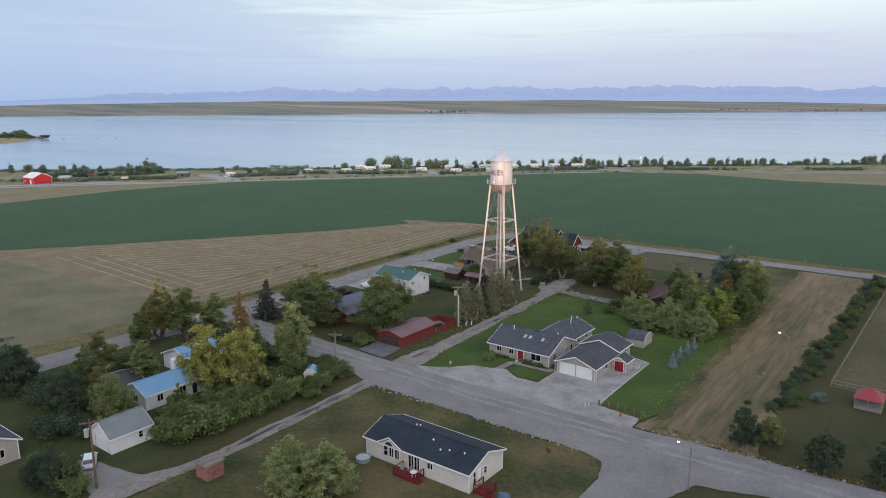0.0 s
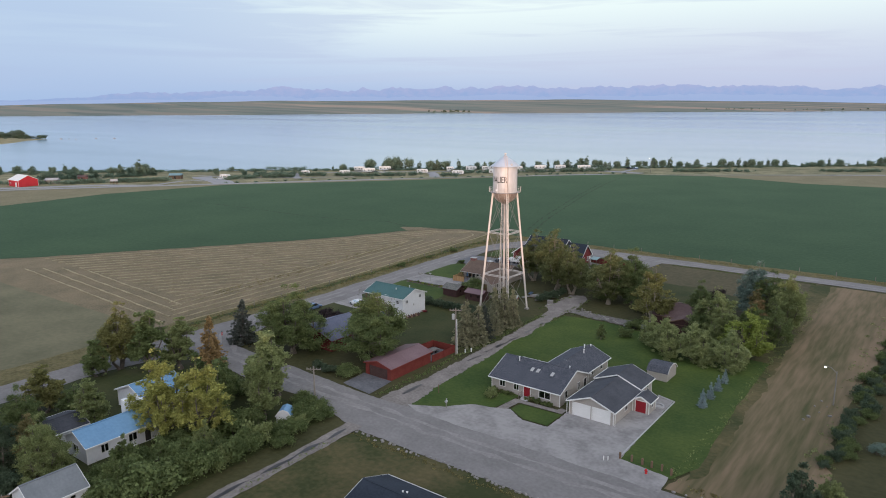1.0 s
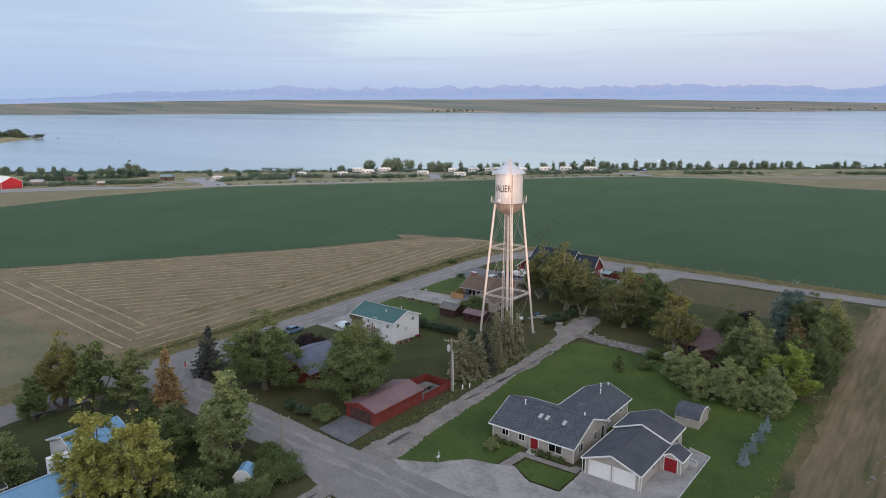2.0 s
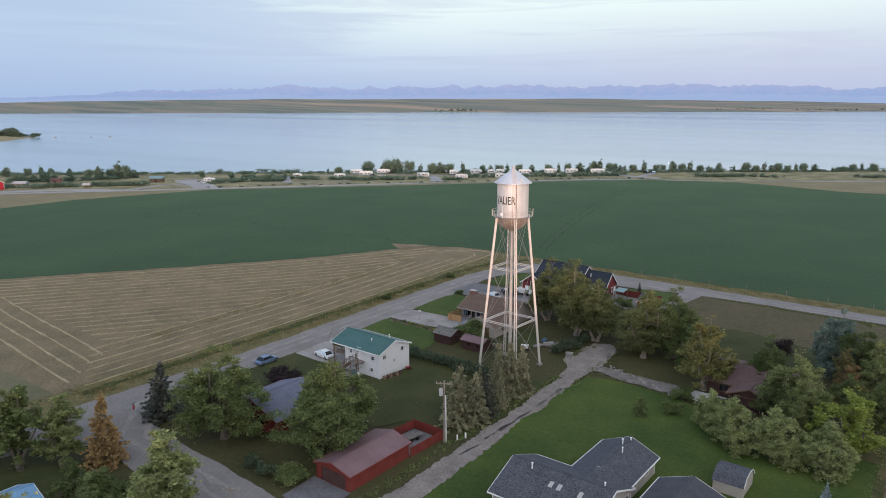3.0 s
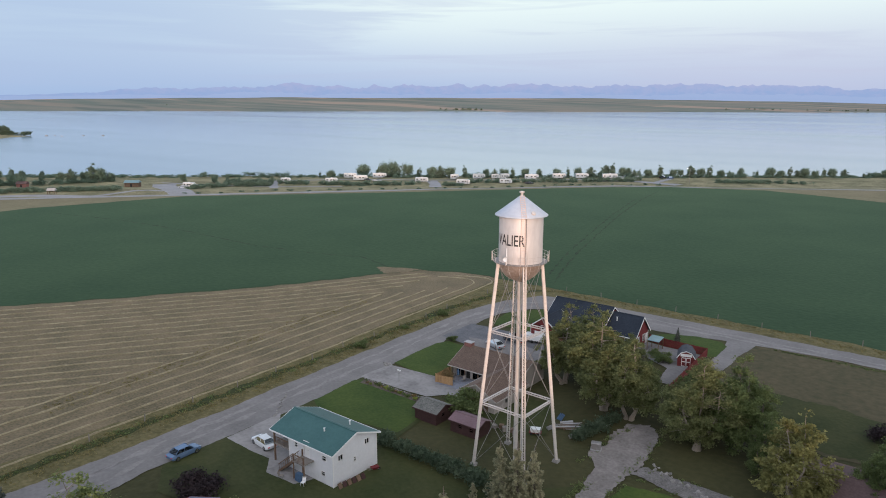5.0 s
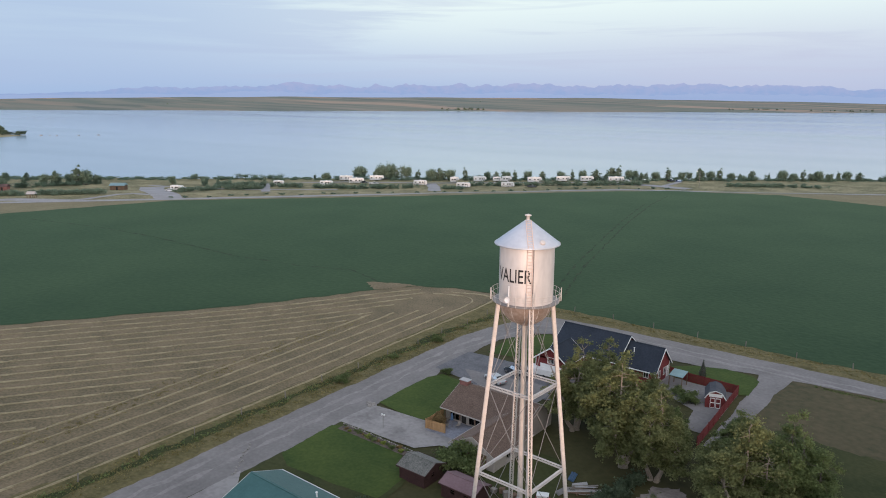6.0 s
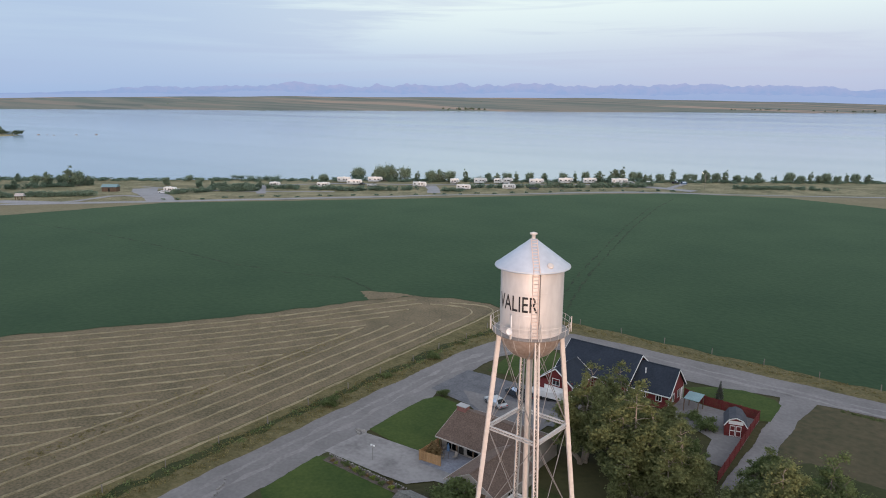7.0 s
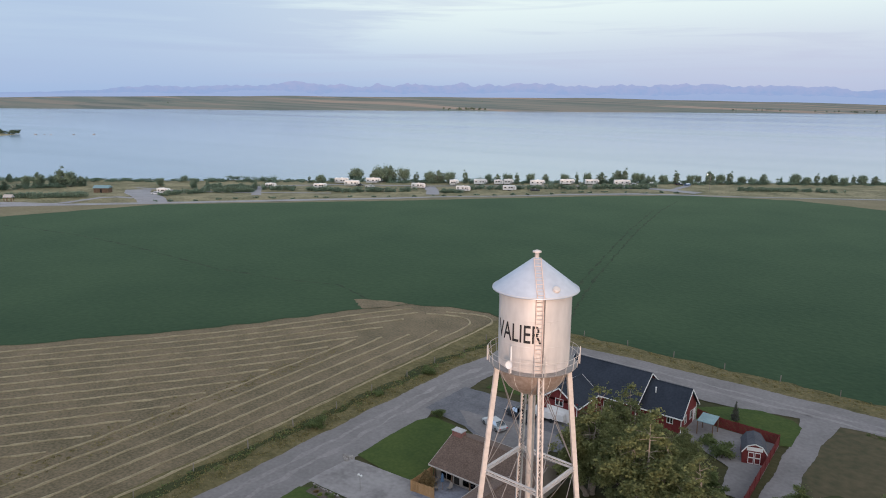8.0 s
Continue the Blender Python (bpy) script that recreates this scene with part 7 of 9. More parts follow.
part("canopy", Shape().lathe([(0.05, 2.3), (0.16, 1.9), (0.22, 1.2), (0.05, 1.15)], 10), tarp_blue, t)
shrub(-119.8, 167.6, 2.3, leaf_rust, "bronze-leaved shrub behind the cedar fence", 0.9)
shrub(-119.2, 166.8, 1.6, leaf_rust, "bronze-leaved shrub by the fence", 0.9)

# dark garden sheds between house and tower
building("shed", "dark maroon garden shed with a weathered grey roof", "shed", -114.4, -110.3, 152.8, 156.6, 2.0, 2.8, "x", maroon, shingle_weathered, maroon, [(W, "E", 1.4, 2.0, 1.0, 1.5, None)], over=0.3)
building("shed", "long dark shed with a faded red roof", "shed", -107.6, -102.8, 152.9, 156.0, 1.9, 2.5, "x", maroon, roof_red, maroon, [(W, "S", 1.4, 2.0, 0.9, 1.4, None), (W, "S", 3.4, 4.0, 0.9, 1.4, None)], over=0.25)

# red barn-like house
br = building("house", "red house with a black roof and white trim", "house", -106.7, -100.4, 202.4, 208.6, 2.9, 6.0, "x", siding_red, shingle_black, white_paint,
              [(W, "E", 1.3, 2.1, 1.0, 2.2, None), (W, "E", 3.6, 4.4, 1.0, 2.2, None), (W, "S", 1.6, 2.4, 1.2, 2.3, None), (W, "S", 4.2, 5.0, 1.2, 2.3, None), (D, "E", 5.0, 5.9, 0.1, 2.1, white_paint)], over=0.5, rake=0.35)
building("house_block", "taller main block of the red house with a black roof", "house", -119.4, -106.8, 201.0, 210.4, 3.5, 6.8, "x", siding_red, shingle_black, white_paint,
         [(W, "S", 7.4, 8.4, 1.2, 2.4, None), (W, "S", 10, 11, 1.2, 2.4, None), (W, "W", 3, 4.2, 1.2, 2.4, None), (W, "E", 6.9, 7.5, 1.2, 2.2, None)], over=0.5)
building("house_gable", "red front gable with white trim", "house wing", -119.2, -113.2, 194.4, 200.9, 3.4, 5.6, "y", siding_red, shingle_black, white_paint, [(W, "S", 2.4, 3.6, 2.7, 3.7, None), (G, "S", 1.0, 5.0, 0.05, 2.3, white_paint)], over=0.4)
pipe_vent(br, -1.6, -1.4, 4.9, 0.5)
t = thing("porch_shelter", "small teal-roofed porch shelter", "shelter", pose(-97.4, 205.0, 0.12))
part("roof", Shape().slab([(-1.2, -1.3, 2.1), (1.2, -1.3, 2.1), (1.2, 1.3, 2.45), (-1.2, 1.3, 2.45)], 0.08), roof_teal, t, "teal sheet roof")
for x in (-1.1, 1.1):
    for y in (-1.2, 1.2):
        box_part("post", wood_brown, t, x - 0.06, x + 0.06, y - 0.06, y + 0.06, 0, 2.25 + 0.13 * y)
board_fence("fence", "long red board fence round the barn yard", [(-100.2, 208.9), (-96.6, 207.9), (-88.2, 207.6), (-87.7, 196), (-87.3, 185.2)], 1.7, siding_red)

# plum-roofed house in the trees, east side
ph = building("house", "dark house with a plum-brown roof among trees", "house", -62.4, -50.6, 160.6, 172.0, 2.7, 4.2, "x", maroon, shingle_plum, wood_brown, [(W, "S", 2, 3.4, 0.9, 2.1, None), (W, "S", 8, 9.2, 0.9, 2.1, None)], over=0.6)
building("house_wing", "front wing with a plum-brown roof", "house wing", -57.8, -51.8, 157.2, 160.5, 2.5, 3.7, "y", maroon, shingle_plum, wood_brown, [(G, "S", 1, 4.6, 0.05, 2.1, maroon)], over=0.5)
box_part("chimney", brick_red, ph, 0.6, 2.4, 1.6, 2.4, 3.6, 5.4, "dark brick chimney")
box_part("chimney_cap", concrete, ph, 0.5, 2.5, 1.5, 2.5, 5.4, 5.5)
sheet("pad_plum_house", [(-64.8, 156.2), (-57.6, 155), (-57.4, 160), (-64, 160)], 0.16, concrete, "pale concrete pad", "pad", 0.2)

# gazebo with crimson roof
t = thing("gazebo", "wooden gazebo with a crimson hipped roof", "gazebo", pose(-9.0, 125.4, 0) @ Matrix.Scale(0.8, 4))
part("roof", Shape().add([(-2.6, -2.6, 2.3), (2.6, -2.6, 2.3), (2.6, 2.6, 2.3), (-2.6, 2.6, 2.3), (-0.5, 0, 4.1), (0.5, 0, 4.1)], [(0, 1, 5, 4), (1, 2, 5), (2, 3, 4, 5), (3, 0, 4), (3, 2, 1, 0)]), roof_crimson, t, "crimson hipped metal roof")
for x in (-2.3, 0, 2.3):
    for y in (-2.3, 2.3):
        box_part("post", wood_grey, t, x - 0.08, x + 0.08, y - 0.08, y + 0.08, 0, 2.35)
box_part("floor", wood_grey, t, -2.4, 2.4, -2.4, 2.4, 0.05, 0.25)
for y in (-2.35, 2.35):
    box_part("rail", wood_grey, t, -2.3, 2.3, y - 0.04, y + 0.04, 1.0, 1.1)
    box_part("panel", wood_grey, t, -2.3, 2.3, y - 0.02, y + 0.02, 0.25, 0.8)
for x in (-2.35, 2.35):
    box_part("rail", wood_grey, t, x - 0.04, x + 0.04, -2.3, 2.3, 1.0, 1.1)

# little brick shed with a slatted top
t = thing("brick_shed", "small red brick shed with a weathered slatted top", "shed", pose(-76.0, 49.5, 0.06))
bw, bd, bh_ = 1.25, 1.25, 2.0
box_part("core", mortar, t, -bw + 0.03, bw - 0.03, -bd + 0.03, bd - 0.03, 0, bh_)
bme = Shape().box(-0.115, 0.115, -0.05, 0.05, -0.035, 0.035).mesh("brick", brick_red)
for row in range(11):
    z = 0.1 + row * 0.18
    for side in range(4):
        for i in range(6):
            k = -1.0 + 0.4 * i + (0.1 if row % 2 else -0.05)
            px, py, a = ((k, -bd, 0), (bw, k, 90), (k, bd, 0), (-bw, k, 90))[side]
            piece("brick", bme, t, pose(px, py, z, 0, 0, a) @ Matrix.Diagonal((1.65, 1, 2.3, 1)))
for i in range(7):
    box_part("slat", wood_grey, t, -1.45, 1.45, -1.4 + 0.42 * i, -1.1 + 0.42 * i, bh_ + 0.02 + 0.02 * i, bh_ + 0.07 + 0.02 * i)
for i in range(3):
    box_part("batten", wood_grey, t, -1.2 + 1.1 * i, -1.0 + 1.1 * i, -1.45, 1.45, bh_ + 0.2, bh_ + 0.24)

tagged(new("kerb", Shape().beam((-44.2, 100.2, 0.18), (-44.4, 122.9, 0.18), 0.16, 0.12).beam((-44.4, 122.9, 0.18), (-47.5, 123.9, 0.18), 0.16, 0.12).mesh("kerb", concrete)), "pale concrete edging between forecourt and lawn", "kerb", kind="structure")


# ---- vehicles ----
def car(x, y, turn, paint, label, z=0.13, long=4.6, tall=1.42, kind="sedan", name="car"):
    t = thing(name, label, "car" if name == "car" else name.replace("_", " "), pose(x, y, z, 0, 0, turn))
    hl, hw, k = long / 2, 0.88, tall / 1.42
    belt = 0.92 * k
    st = [(-hl, 0.42, 0.72, 0.70), (-hl + 0.12, 0.30, 0.80, 0.82), (-hl + 0.9, 0.24, belt, hw), (-0.3, 0.22, belt, hw), (hl - 1.35, 0.24, belt - 0.02, hw), (hl - 0.3, 0.30, 0.74, 0.84), (hl, 0.40, 0.62, 0.68)]
    vs = []
    for sx, z0, z1, w in st:
        vs += [(sx, -w, z0), (sx, -w * 1.02, (z0 + z1) / 2), (sx, -w * 0.92, z1), (sx, w * 0.92, z1), (sx, w * 1.02, (z0 + z1) / 2), (sx, w, z0)]
    fs = [(6 * i + j, 6 * i + 6 + j, 6 * i + 6 + (j + 1) % 6, 6 * i + (j + 1) % 6) for i in range(len(st) - 1) for j in range(6)]
    fs += [tuple(range(6)), tuple(range(6 * len(st) - 6, 6 * len(st)))[::-1]]
    body = part("body", Shape().add(vs, [f[::-1] for f in fs]), paint, t)
    r0, r1, f0, f1 = (-hl + 0.55, -hl + 1.15, hl - 1.75, hl - 1.15)
    if kind == "suv":
        r0, r1 = -hl + 0.15, -hl + 0.45
    if kind == "pickup":
        r0, r1, f0, f1 = -0.35, -0.15, hl - 2.0, hl - 1.45
    a, b = hw * 0.90, hw * 0.70
    roof_z = tall
    part("roof", Shape().hexa([(r1, -b, roof_z - 0.05), (f0, -b, roof_z - 0.05), (f0, b, roof_z - 0.05), (r1, b, roof_z - 0.05), (r1 + 0.1, -b * 0.93, roof_z), (f0 - 0.1, -b * 0.93, roof_z), (f0 - 0.1, b * 0.93, roof_z), (r1 + 0.1, b * 0.93, roof_z)]), paint, body)
    dark = rubber
    part("windscreen", Shape().slab([(f1, a, belt), (f1, -a, belt), (f0, -b, roof_z - 0.05), (f0, b, roof_z - 0.05)], 0.02), glass, t)
    part("rear_window", Shape().slab([(r0, -a, belt), (r0, a, belt), (r1, b, roof_z - 0.05), (r1, -b, roof_z - 0.05)], 0.02), glass, t)
    for sg in (-1, 1):
        part("side_window", Shape().slab([(r0, sg * a, belt), (f1, sg * a, belt), (f0, sg * b, roof_z - 0.05), (r1, sg * b, roof_z - 0.05)][::sg], -0.02), glass, t)
        part("pillar", Shape().beam(((r0 + f1) / 2, sg * (a + 0.005), belt), ((r1 + f0) / 2, sg * (b + 0.005), roof_z - 0.04), 0.07, 0.03), paint, body)
        for sx, rx in ((f1, f0), (r0, r1)):
            part("pillar", Shape().beam((sx, sg * a, belt), (rx, sg * b, roof_z - 0.04), 0.06, 0.05), paint, body)
        part("headlight", Shape().box(hl - 0.14, hl - 0.02, sg * 0.58 - 0.16, sg * 0.58 + 0.16, 0.56, 0.68), chrome, t)
        part("tail_light", Shape().box(-hl - 0.01, -hl + 0.08, sg * 0.58 - 0.14, sg * 0.58 + 0.14, 0.58, 0.72), sign_red, t)
        part("mirror", Shape().box(f1 - 0.2, f1 - 0.05, sg * 0.98 - 0.08, sg * 0.98 + 0.08, belt, belt + 0.12), paint, t)
        for wx in (-hl + 0.85, hl - 0.85):
            wh_ = part("wheel", Shape().tube((wx, sg * 0.68, 0.32), (wx, sg * 0.90, 0.32), 0.32, n=16), rubber, t)
            part("rim", Shape().tube((wx, sg * 0.88, 0.32), (wx, sg * 0.91, 0.32), 0.2, n=12), chrome, wh_)
    part("seats", Shape().box(r0 + 0.4, f1 - 0.5, -0.7, 0.7, 0.5, belt + 0.12), dark, t, "dark car interior")
    if kind == "pickup":
        part("cargo_bed", Shape().box(-hl + 0.15, r0 - 0.1, -0.72, 0.72, belt - 0.02, belt + 0.02), dark, t)
        for sg in (-1, 1):
            part("bed_side", Shape().box(-hl + 0.05, r0, sg * 0.80 - 0.06, sg * 0.80 + 0.06, belt - 0.1, belt + 0.18), paint, t)
    return t


car(-131.6, 124.2, 92, car_blue, "blue sedan parked on the road edge", 0.12)
car(-125.3, 132.8, 172, car_white, "white sedan parked before the white house", 0.15)
car(-122.6, 186.6, 160, car_silver, "silver car parked by the barn", 0.18)
car(-121.4, 191.6, 165, car_dark, "dark pickup with loaded bed by the barn", 0.16, 5.4, 1.75, "pickup", "pickup_truck")
car(-91.7, 41.4, 150, car_white, "white hatchback beside the white garage", 0.13, 4.3, 1.5, "suv")
t = thing("box_trailer", "pale flat-topped trailer by the barn", "trailer", pose(-117.6, 194.2, 0.16, 0, 0, 8))
part("body", Shape().hexa([(-2.6, -1.1, 0.5), (2.6, -1.1, 0.5), (2.6, 1.1, 0.5), (-2.6, 1.1, 0.5), (-2.5, -1.05, 1.5), (2.5, -1.05, 1.5), (2.5, 1.05, 1.5), (-2.5, 1.05, 1.5)]), trailer_white, t)
for sx in (-0.6, 0.6):
    for sy in (-1.1, 1.1):
        part("wheel", Shape().tube((sx, sy - 0.1, 0.3), (sx, sy + 0.1, 0.3), 0.3, n=12), rubber, t)


def camper(u, w, turn, long, label, fifth=False, m=None):
    x, y = uw(u, w)
    t = thing("camper_trailer", label, "camper trailer", pose(x, y, height(x, y) + 0.1, 0, 0, turn), "campers on the shore")
    hl, m = long / 2, m or trailer_white
    prof = [(-hl, 0.55), (hl - 0.4, 0.55), (hl, 1.1), (hl - 0.1, 2.3), (hl - 0.8, 2.95), (-hl + 0.2, 2.95), (-hl, 2.7)]
    if fifth:
        prof = [(-hl, 0.55), (hl - 2.2, 0.55), (hl - 2.1, 1.5), (hl, 1.6), (hl - 0.2, 2.9), (hl - 0.8, 3.3), (-hl + 0.2, 3.3), (-hl, 3.1)]
    n = len(prof)
    part("body", Shape().add([(a, -1.2, b) for a, b in prof] + [(a, 1.2, b) for a, b in prof], [tuple(range(n)), tuple(range(n, 2 * n))[::-1]] + [(i, i + n, (i + 1) % n + n, (i + 1) % n) for i in range(n)]), m, t)
    part("stripe", Shape().box(-hl + 0.1, hl - 0.9, -1.215, -1.2, 1.05, 1.22), (wood_brown, tarp_blue, steel_dull)[int(abs(u)) % 3], t, "coloured side stripe")
    for k, wx in enumerate((-hl + 1.2, -0.2, hl - 2.6)):
        part("window", Shape().box(wx - 0.5, wx + 0.5, -1.23, -1.2, 1.6, 2.2), dark_room, t, "dark tinted window")
    part("door", Shape().box(hl - 1.75, hl - 1.1, -1.225, -1.2, 0.65, 2.45), concrete, t)
    for wx in (-0.5, 0.4):
        for sg in (-1.05, 1.05):
            part("wheel", Shape().tube((wx, sg - 0.1, 0.33), (wx, sg + 0.1, 0.33), 0.34, n=10), rubber, t)
    part("tongue", Shape().beam((hl - 0.5, 0, 0.6), (hl + 1.2, 0, 0.45), 0.12), steel_dull, t)
    part("roof_unit", Shape().box(-0.5, 0.4, -0.35, 0.35, prof[-2][1], prof[-2][1] + 0.3), m, t)


for k, (u, w, a, L, f) in enumerate(((-125, 490, 20, 7.0, False), (-77, 522, 40, 6.0, False), (-49, 521, 42, 7.5, False), (-41, 553, 35, 8.5, True), (-33, 537, 38, 9.0, True), (-22, 554, 40, 9.0, True), (6, 526, 36, 8.0, False), (27, 545, 44, 5.5, True), (31, 512, 30, 8.0, False),
                                     (43, 549, 42, 8.0, True), (54, 550, 40, 5.5, False), (60, 550, 40, 6.0, True), (57, 516, 38, 7.5, False), (77, 546, 42, 9.0, True), (96, 552, 40, 9.0, True), (111, 552, 42, 8.5, True), (129, 550, 40, 10.0, True))):
    camper(u, w, a, L, "white camper trailer parked on the lake shore", f)
for u, w, a, m_, kd, lb in ((-121, 497, 10, car_dark, "pickup", "dark pickup at the camp"), (-29, 538, 30, car_dark, "suv", "dark car beside the campers"), (71, 515, 40, car_dark, "pickup", "dark pickup by the camp hedge"), (169, 550, 70, car_blue, "suv", "blue car at the boat ramp"), (165, 553, 70, car_dark, "pickup", "dark truck at the boat ramp"), (-22, 530, 35, car_silver, "pickup", "grey pickup beside a camper"), (-127, 485, 35, car_white, "sedan", "white car at the camp entry"), (136, 549, 60, car_white, "suv", "white car by the campers"), (148, 554, 60, car_dark, "suv", "dark car by the shore trees")):
    x, y = uw(u, w)
    car(x, y, a, m_, lb + " on the shore", height(x, y) + 0.1, 4.9 if kd != "pickup" else 5.6, 1.6 if kd != "sedan" else 1.42, kd)


# ---- the shore: margin, camp road, pads, hedges ----
def band(us, lo, hi, off, n=6):
    s, vs = Shape(), []
    for u in us:
        a, b = lo(u), hi(u)
        for j in range(n + 1):
            w = a + (b - a) * j / n
            p = uw(u, w + 1.5 * noise.noise((u / 9, w / 9, off)))
            vs.append((*p, height(*p) + off))
    m = n + 1
    return s.add(vs, [(i * m + j, (i + 1) * m + j, (i + 1) * m + j + 1, i * m + j + 1) for i in range(len(us) - 1) for j in range(n)])


def along_road(u):
    pts = [(-900, 370), (-330, 402), (-198, 432), (-159, 439), (-118, 446), (-64, 456), (-7, 467), (23, 479), (55, 487), (90, 500), (124, 504), (153, 498), (178, 488), (210, 478), (251, 469), (480, 440), (1100, 380)]
    for (a, c), (b, d) in zip(pts, pts[1:]):
        if a <= u <= b:
            return c + (d - c) * (u - a) / (b - a)
    return 400


span = [*range(-880, -360, 20), *range(-360, 520, 5), *range(520, 1090, 20)]
structure("margin_field", band(span, lambda u: 330, lambda u: along_road(u) - 2.5, 0.06, 24), margin_grass, "dry tan grass between crop and camp road", "field margin")
structure("shore_bank", band(span, lambda u: along_road(u) + 2.5, lambda u: 566, 0.05, 22), shore_grass, "olive grass along the lake shore", "shore")
structure("road_camp", ribbon([uw(u, along_road(u)) for u in span], 5.5, 0.14, 3, 0.6, 4), camp_gravel, "pale gravel road along the camp", "road")
structure("road_camp_inner", ribbon([uw(u, w) for u, w in ((-300, 421), (-230, 434), (-204, 440), (-187, 444), (-170, 442), (-158, 440))], 8.0, 0.16, 5, 0.6, 3), camp_gravel, "pale gravel camp lane", "road")
for k, path in enumerate(([(-114, 447), (-120, 460), (-133, 482), (-143, 500), (-147, 512)], [(-76, 484), (-80, 500), (-86, 530)], [(14, 494), (14, 512), (12, 534)], [(160, 508), (150, 520), (140, 530), (120, 536)], [(-152, 520), (-118, 505), (-85, 500), (-40, 500)], [(-90, 531), (-40, 545), (10, 538), (60, 542), (130, 544)], [(150, 522), (168, 548), (175, 566)], [(-160, 440), (-153, 446), (-149, 455), (-145, 463), (-138, 466), (-129, 462)])):
    structure("lane_camp_%d" % (k + 1), ribbon([uw(*p) for p in path], (13, 5, 7, 9, 3.5, 4, 4, 4)[k], 0.17 + 0.01 * k, k + 9, 0.8, 3), camp_gravel, "pale gravel camp lane and pad", "lane")


# camp hedges and shore scrub, too many bushes to count
def scrub_blobs(out, u, w, tall, wide, g):
    x, y = uw(u, w)
    z = height(x, y)
    for i in range(9):
        r = wide * g.uniform(0.28, 0.5)
        out.append(((x + g.gauss(0, 0.3) * wide, y + g.gauss(0, 0.3) * wide, z + tall * g.uniform(0.15, 0.72)), (r, r, tall * g.uniform(0.2, 0.34))))


camp_blobs, shore_blobs = [], []
for u0, w0, u1, w1, tall, n in ((-262, 455, -212, 454, 2.0, 12), (-212, 452, -188, 460, 2.2, 9), (-188, 460, -154, 465, 2.3, 12), (-252, 499, -226, 505, 2.8, 8), (-226, 505, -204, 512, 2.4, 7), (-206, 517, -192, 520, 1.8, 4), (-121, 473, -107, 500, 2.2, 6), (-106, 502, -82, 502, 2.6, 8), (-112, 518, -84, 519, 2.6, 7), (-80, 515, -62, 511, 2.4, 5), (-54, 511, -37, 507, 2.3, 5), (-35, 505, 5, 511, 2.3, 11), (20, 505, 29, 505, 2.0, 3), (33, 521, 62, 523, 2.3, 8), (62, 523, 102, 525, 2.4, 10), (106, 527, 144, 530, 2.6, 9), (187, 521, 221, 518, 1.9, 9), (224, 518, 242, 513, 1.8, 5), (290, 510, 330, 505, 1.8, 8)):
    g = random.Random(int(u0 * 3 + w0))
    n = int(n * 1.7)
    for i in range(n):
        k = (i + 0.5) / n
        scrub_blobs(camp_blobs, u0 + (u1 - u0) * k, w0 + (w1 - w0) * k + g.uniform(-0.8, 0.8), tall * g.uniform(1.0, 1.6), 3.6, g)
g = random.Random(300)
for k in range(420):
    u = -350 + 2.1 * k + g.uniform(-3, 3)
    scrub_blobs(shore_blobs, u, 560 + g.uniform(-5, 4), g.uniform(0.9, 2.8) * (1.6 if noise.noise((u / 30, 2.2, 0)) > 0.1 else 0.8), g.uniform(3, 6), g)
for k in range(30):
    u = -118 + 9.2 * k + g.uniform(-3, 3)
    scrub_blobs(camp_blobs, u, along_road(u) + g.uniform(4, 11), g.uniform(0.7, 1.2), 1.8, g)
spit_blobs = []
for k in range(130):
    u = -565 - 260 * g.uniform(0, 1)
    for q in range(2):
        x, y = uw(u, 1128 + min(0.42 * (-556 - u), 70) + g.gauss(0, 9))
        r = g.uniform(2.5, 5)
        spit_blobs.append(((x, y, -5.2 + g.uniform(0.5, 4.5)), (r, r, g.uniform(1.2, 2.6))))
for nm, blobs, n, lb in (("spit_scrub", spit_blobs, 14000, "dark green scrub covering the spit"), ("camp_scrub", camp_blobs, 110000, "dense green hedges between the camp lanes"), ("shore_scrub", shore_blobs, 110000, "low uneven green scrub at the water's edge")):
    me = leaves(nm, blobs, n, 1.3 if nm == "spit_scrub" else 0.5, 77, gap=6.0, cut=0.9)
    me.materials.append(leaf_hedge if nm == "spit_scrub" else leaf_far)
    stuff(nm, me, lb, "scrub")

# camp buildings and the red barn
u, w = -233, 447
x, y = uw(u, w)
building("barn", "bright red metal barn with a pale roof", "barn", x - 6.5, x + 6.5, y - 5.5, y + 5.5, 4.0, 6.6, "x", shade("barn_red", (0.40, 0.020, 0.03), (0.50, 0.04, 0.05), big=3, fine=0.4, rough=0.6), trailer_white, white_paint, [(G, "S", 8.6, 10.6, 0.05, 2.6, white_paint), (W, "S", 2, 3, 1.2, 2.2, None)], over=0.4)


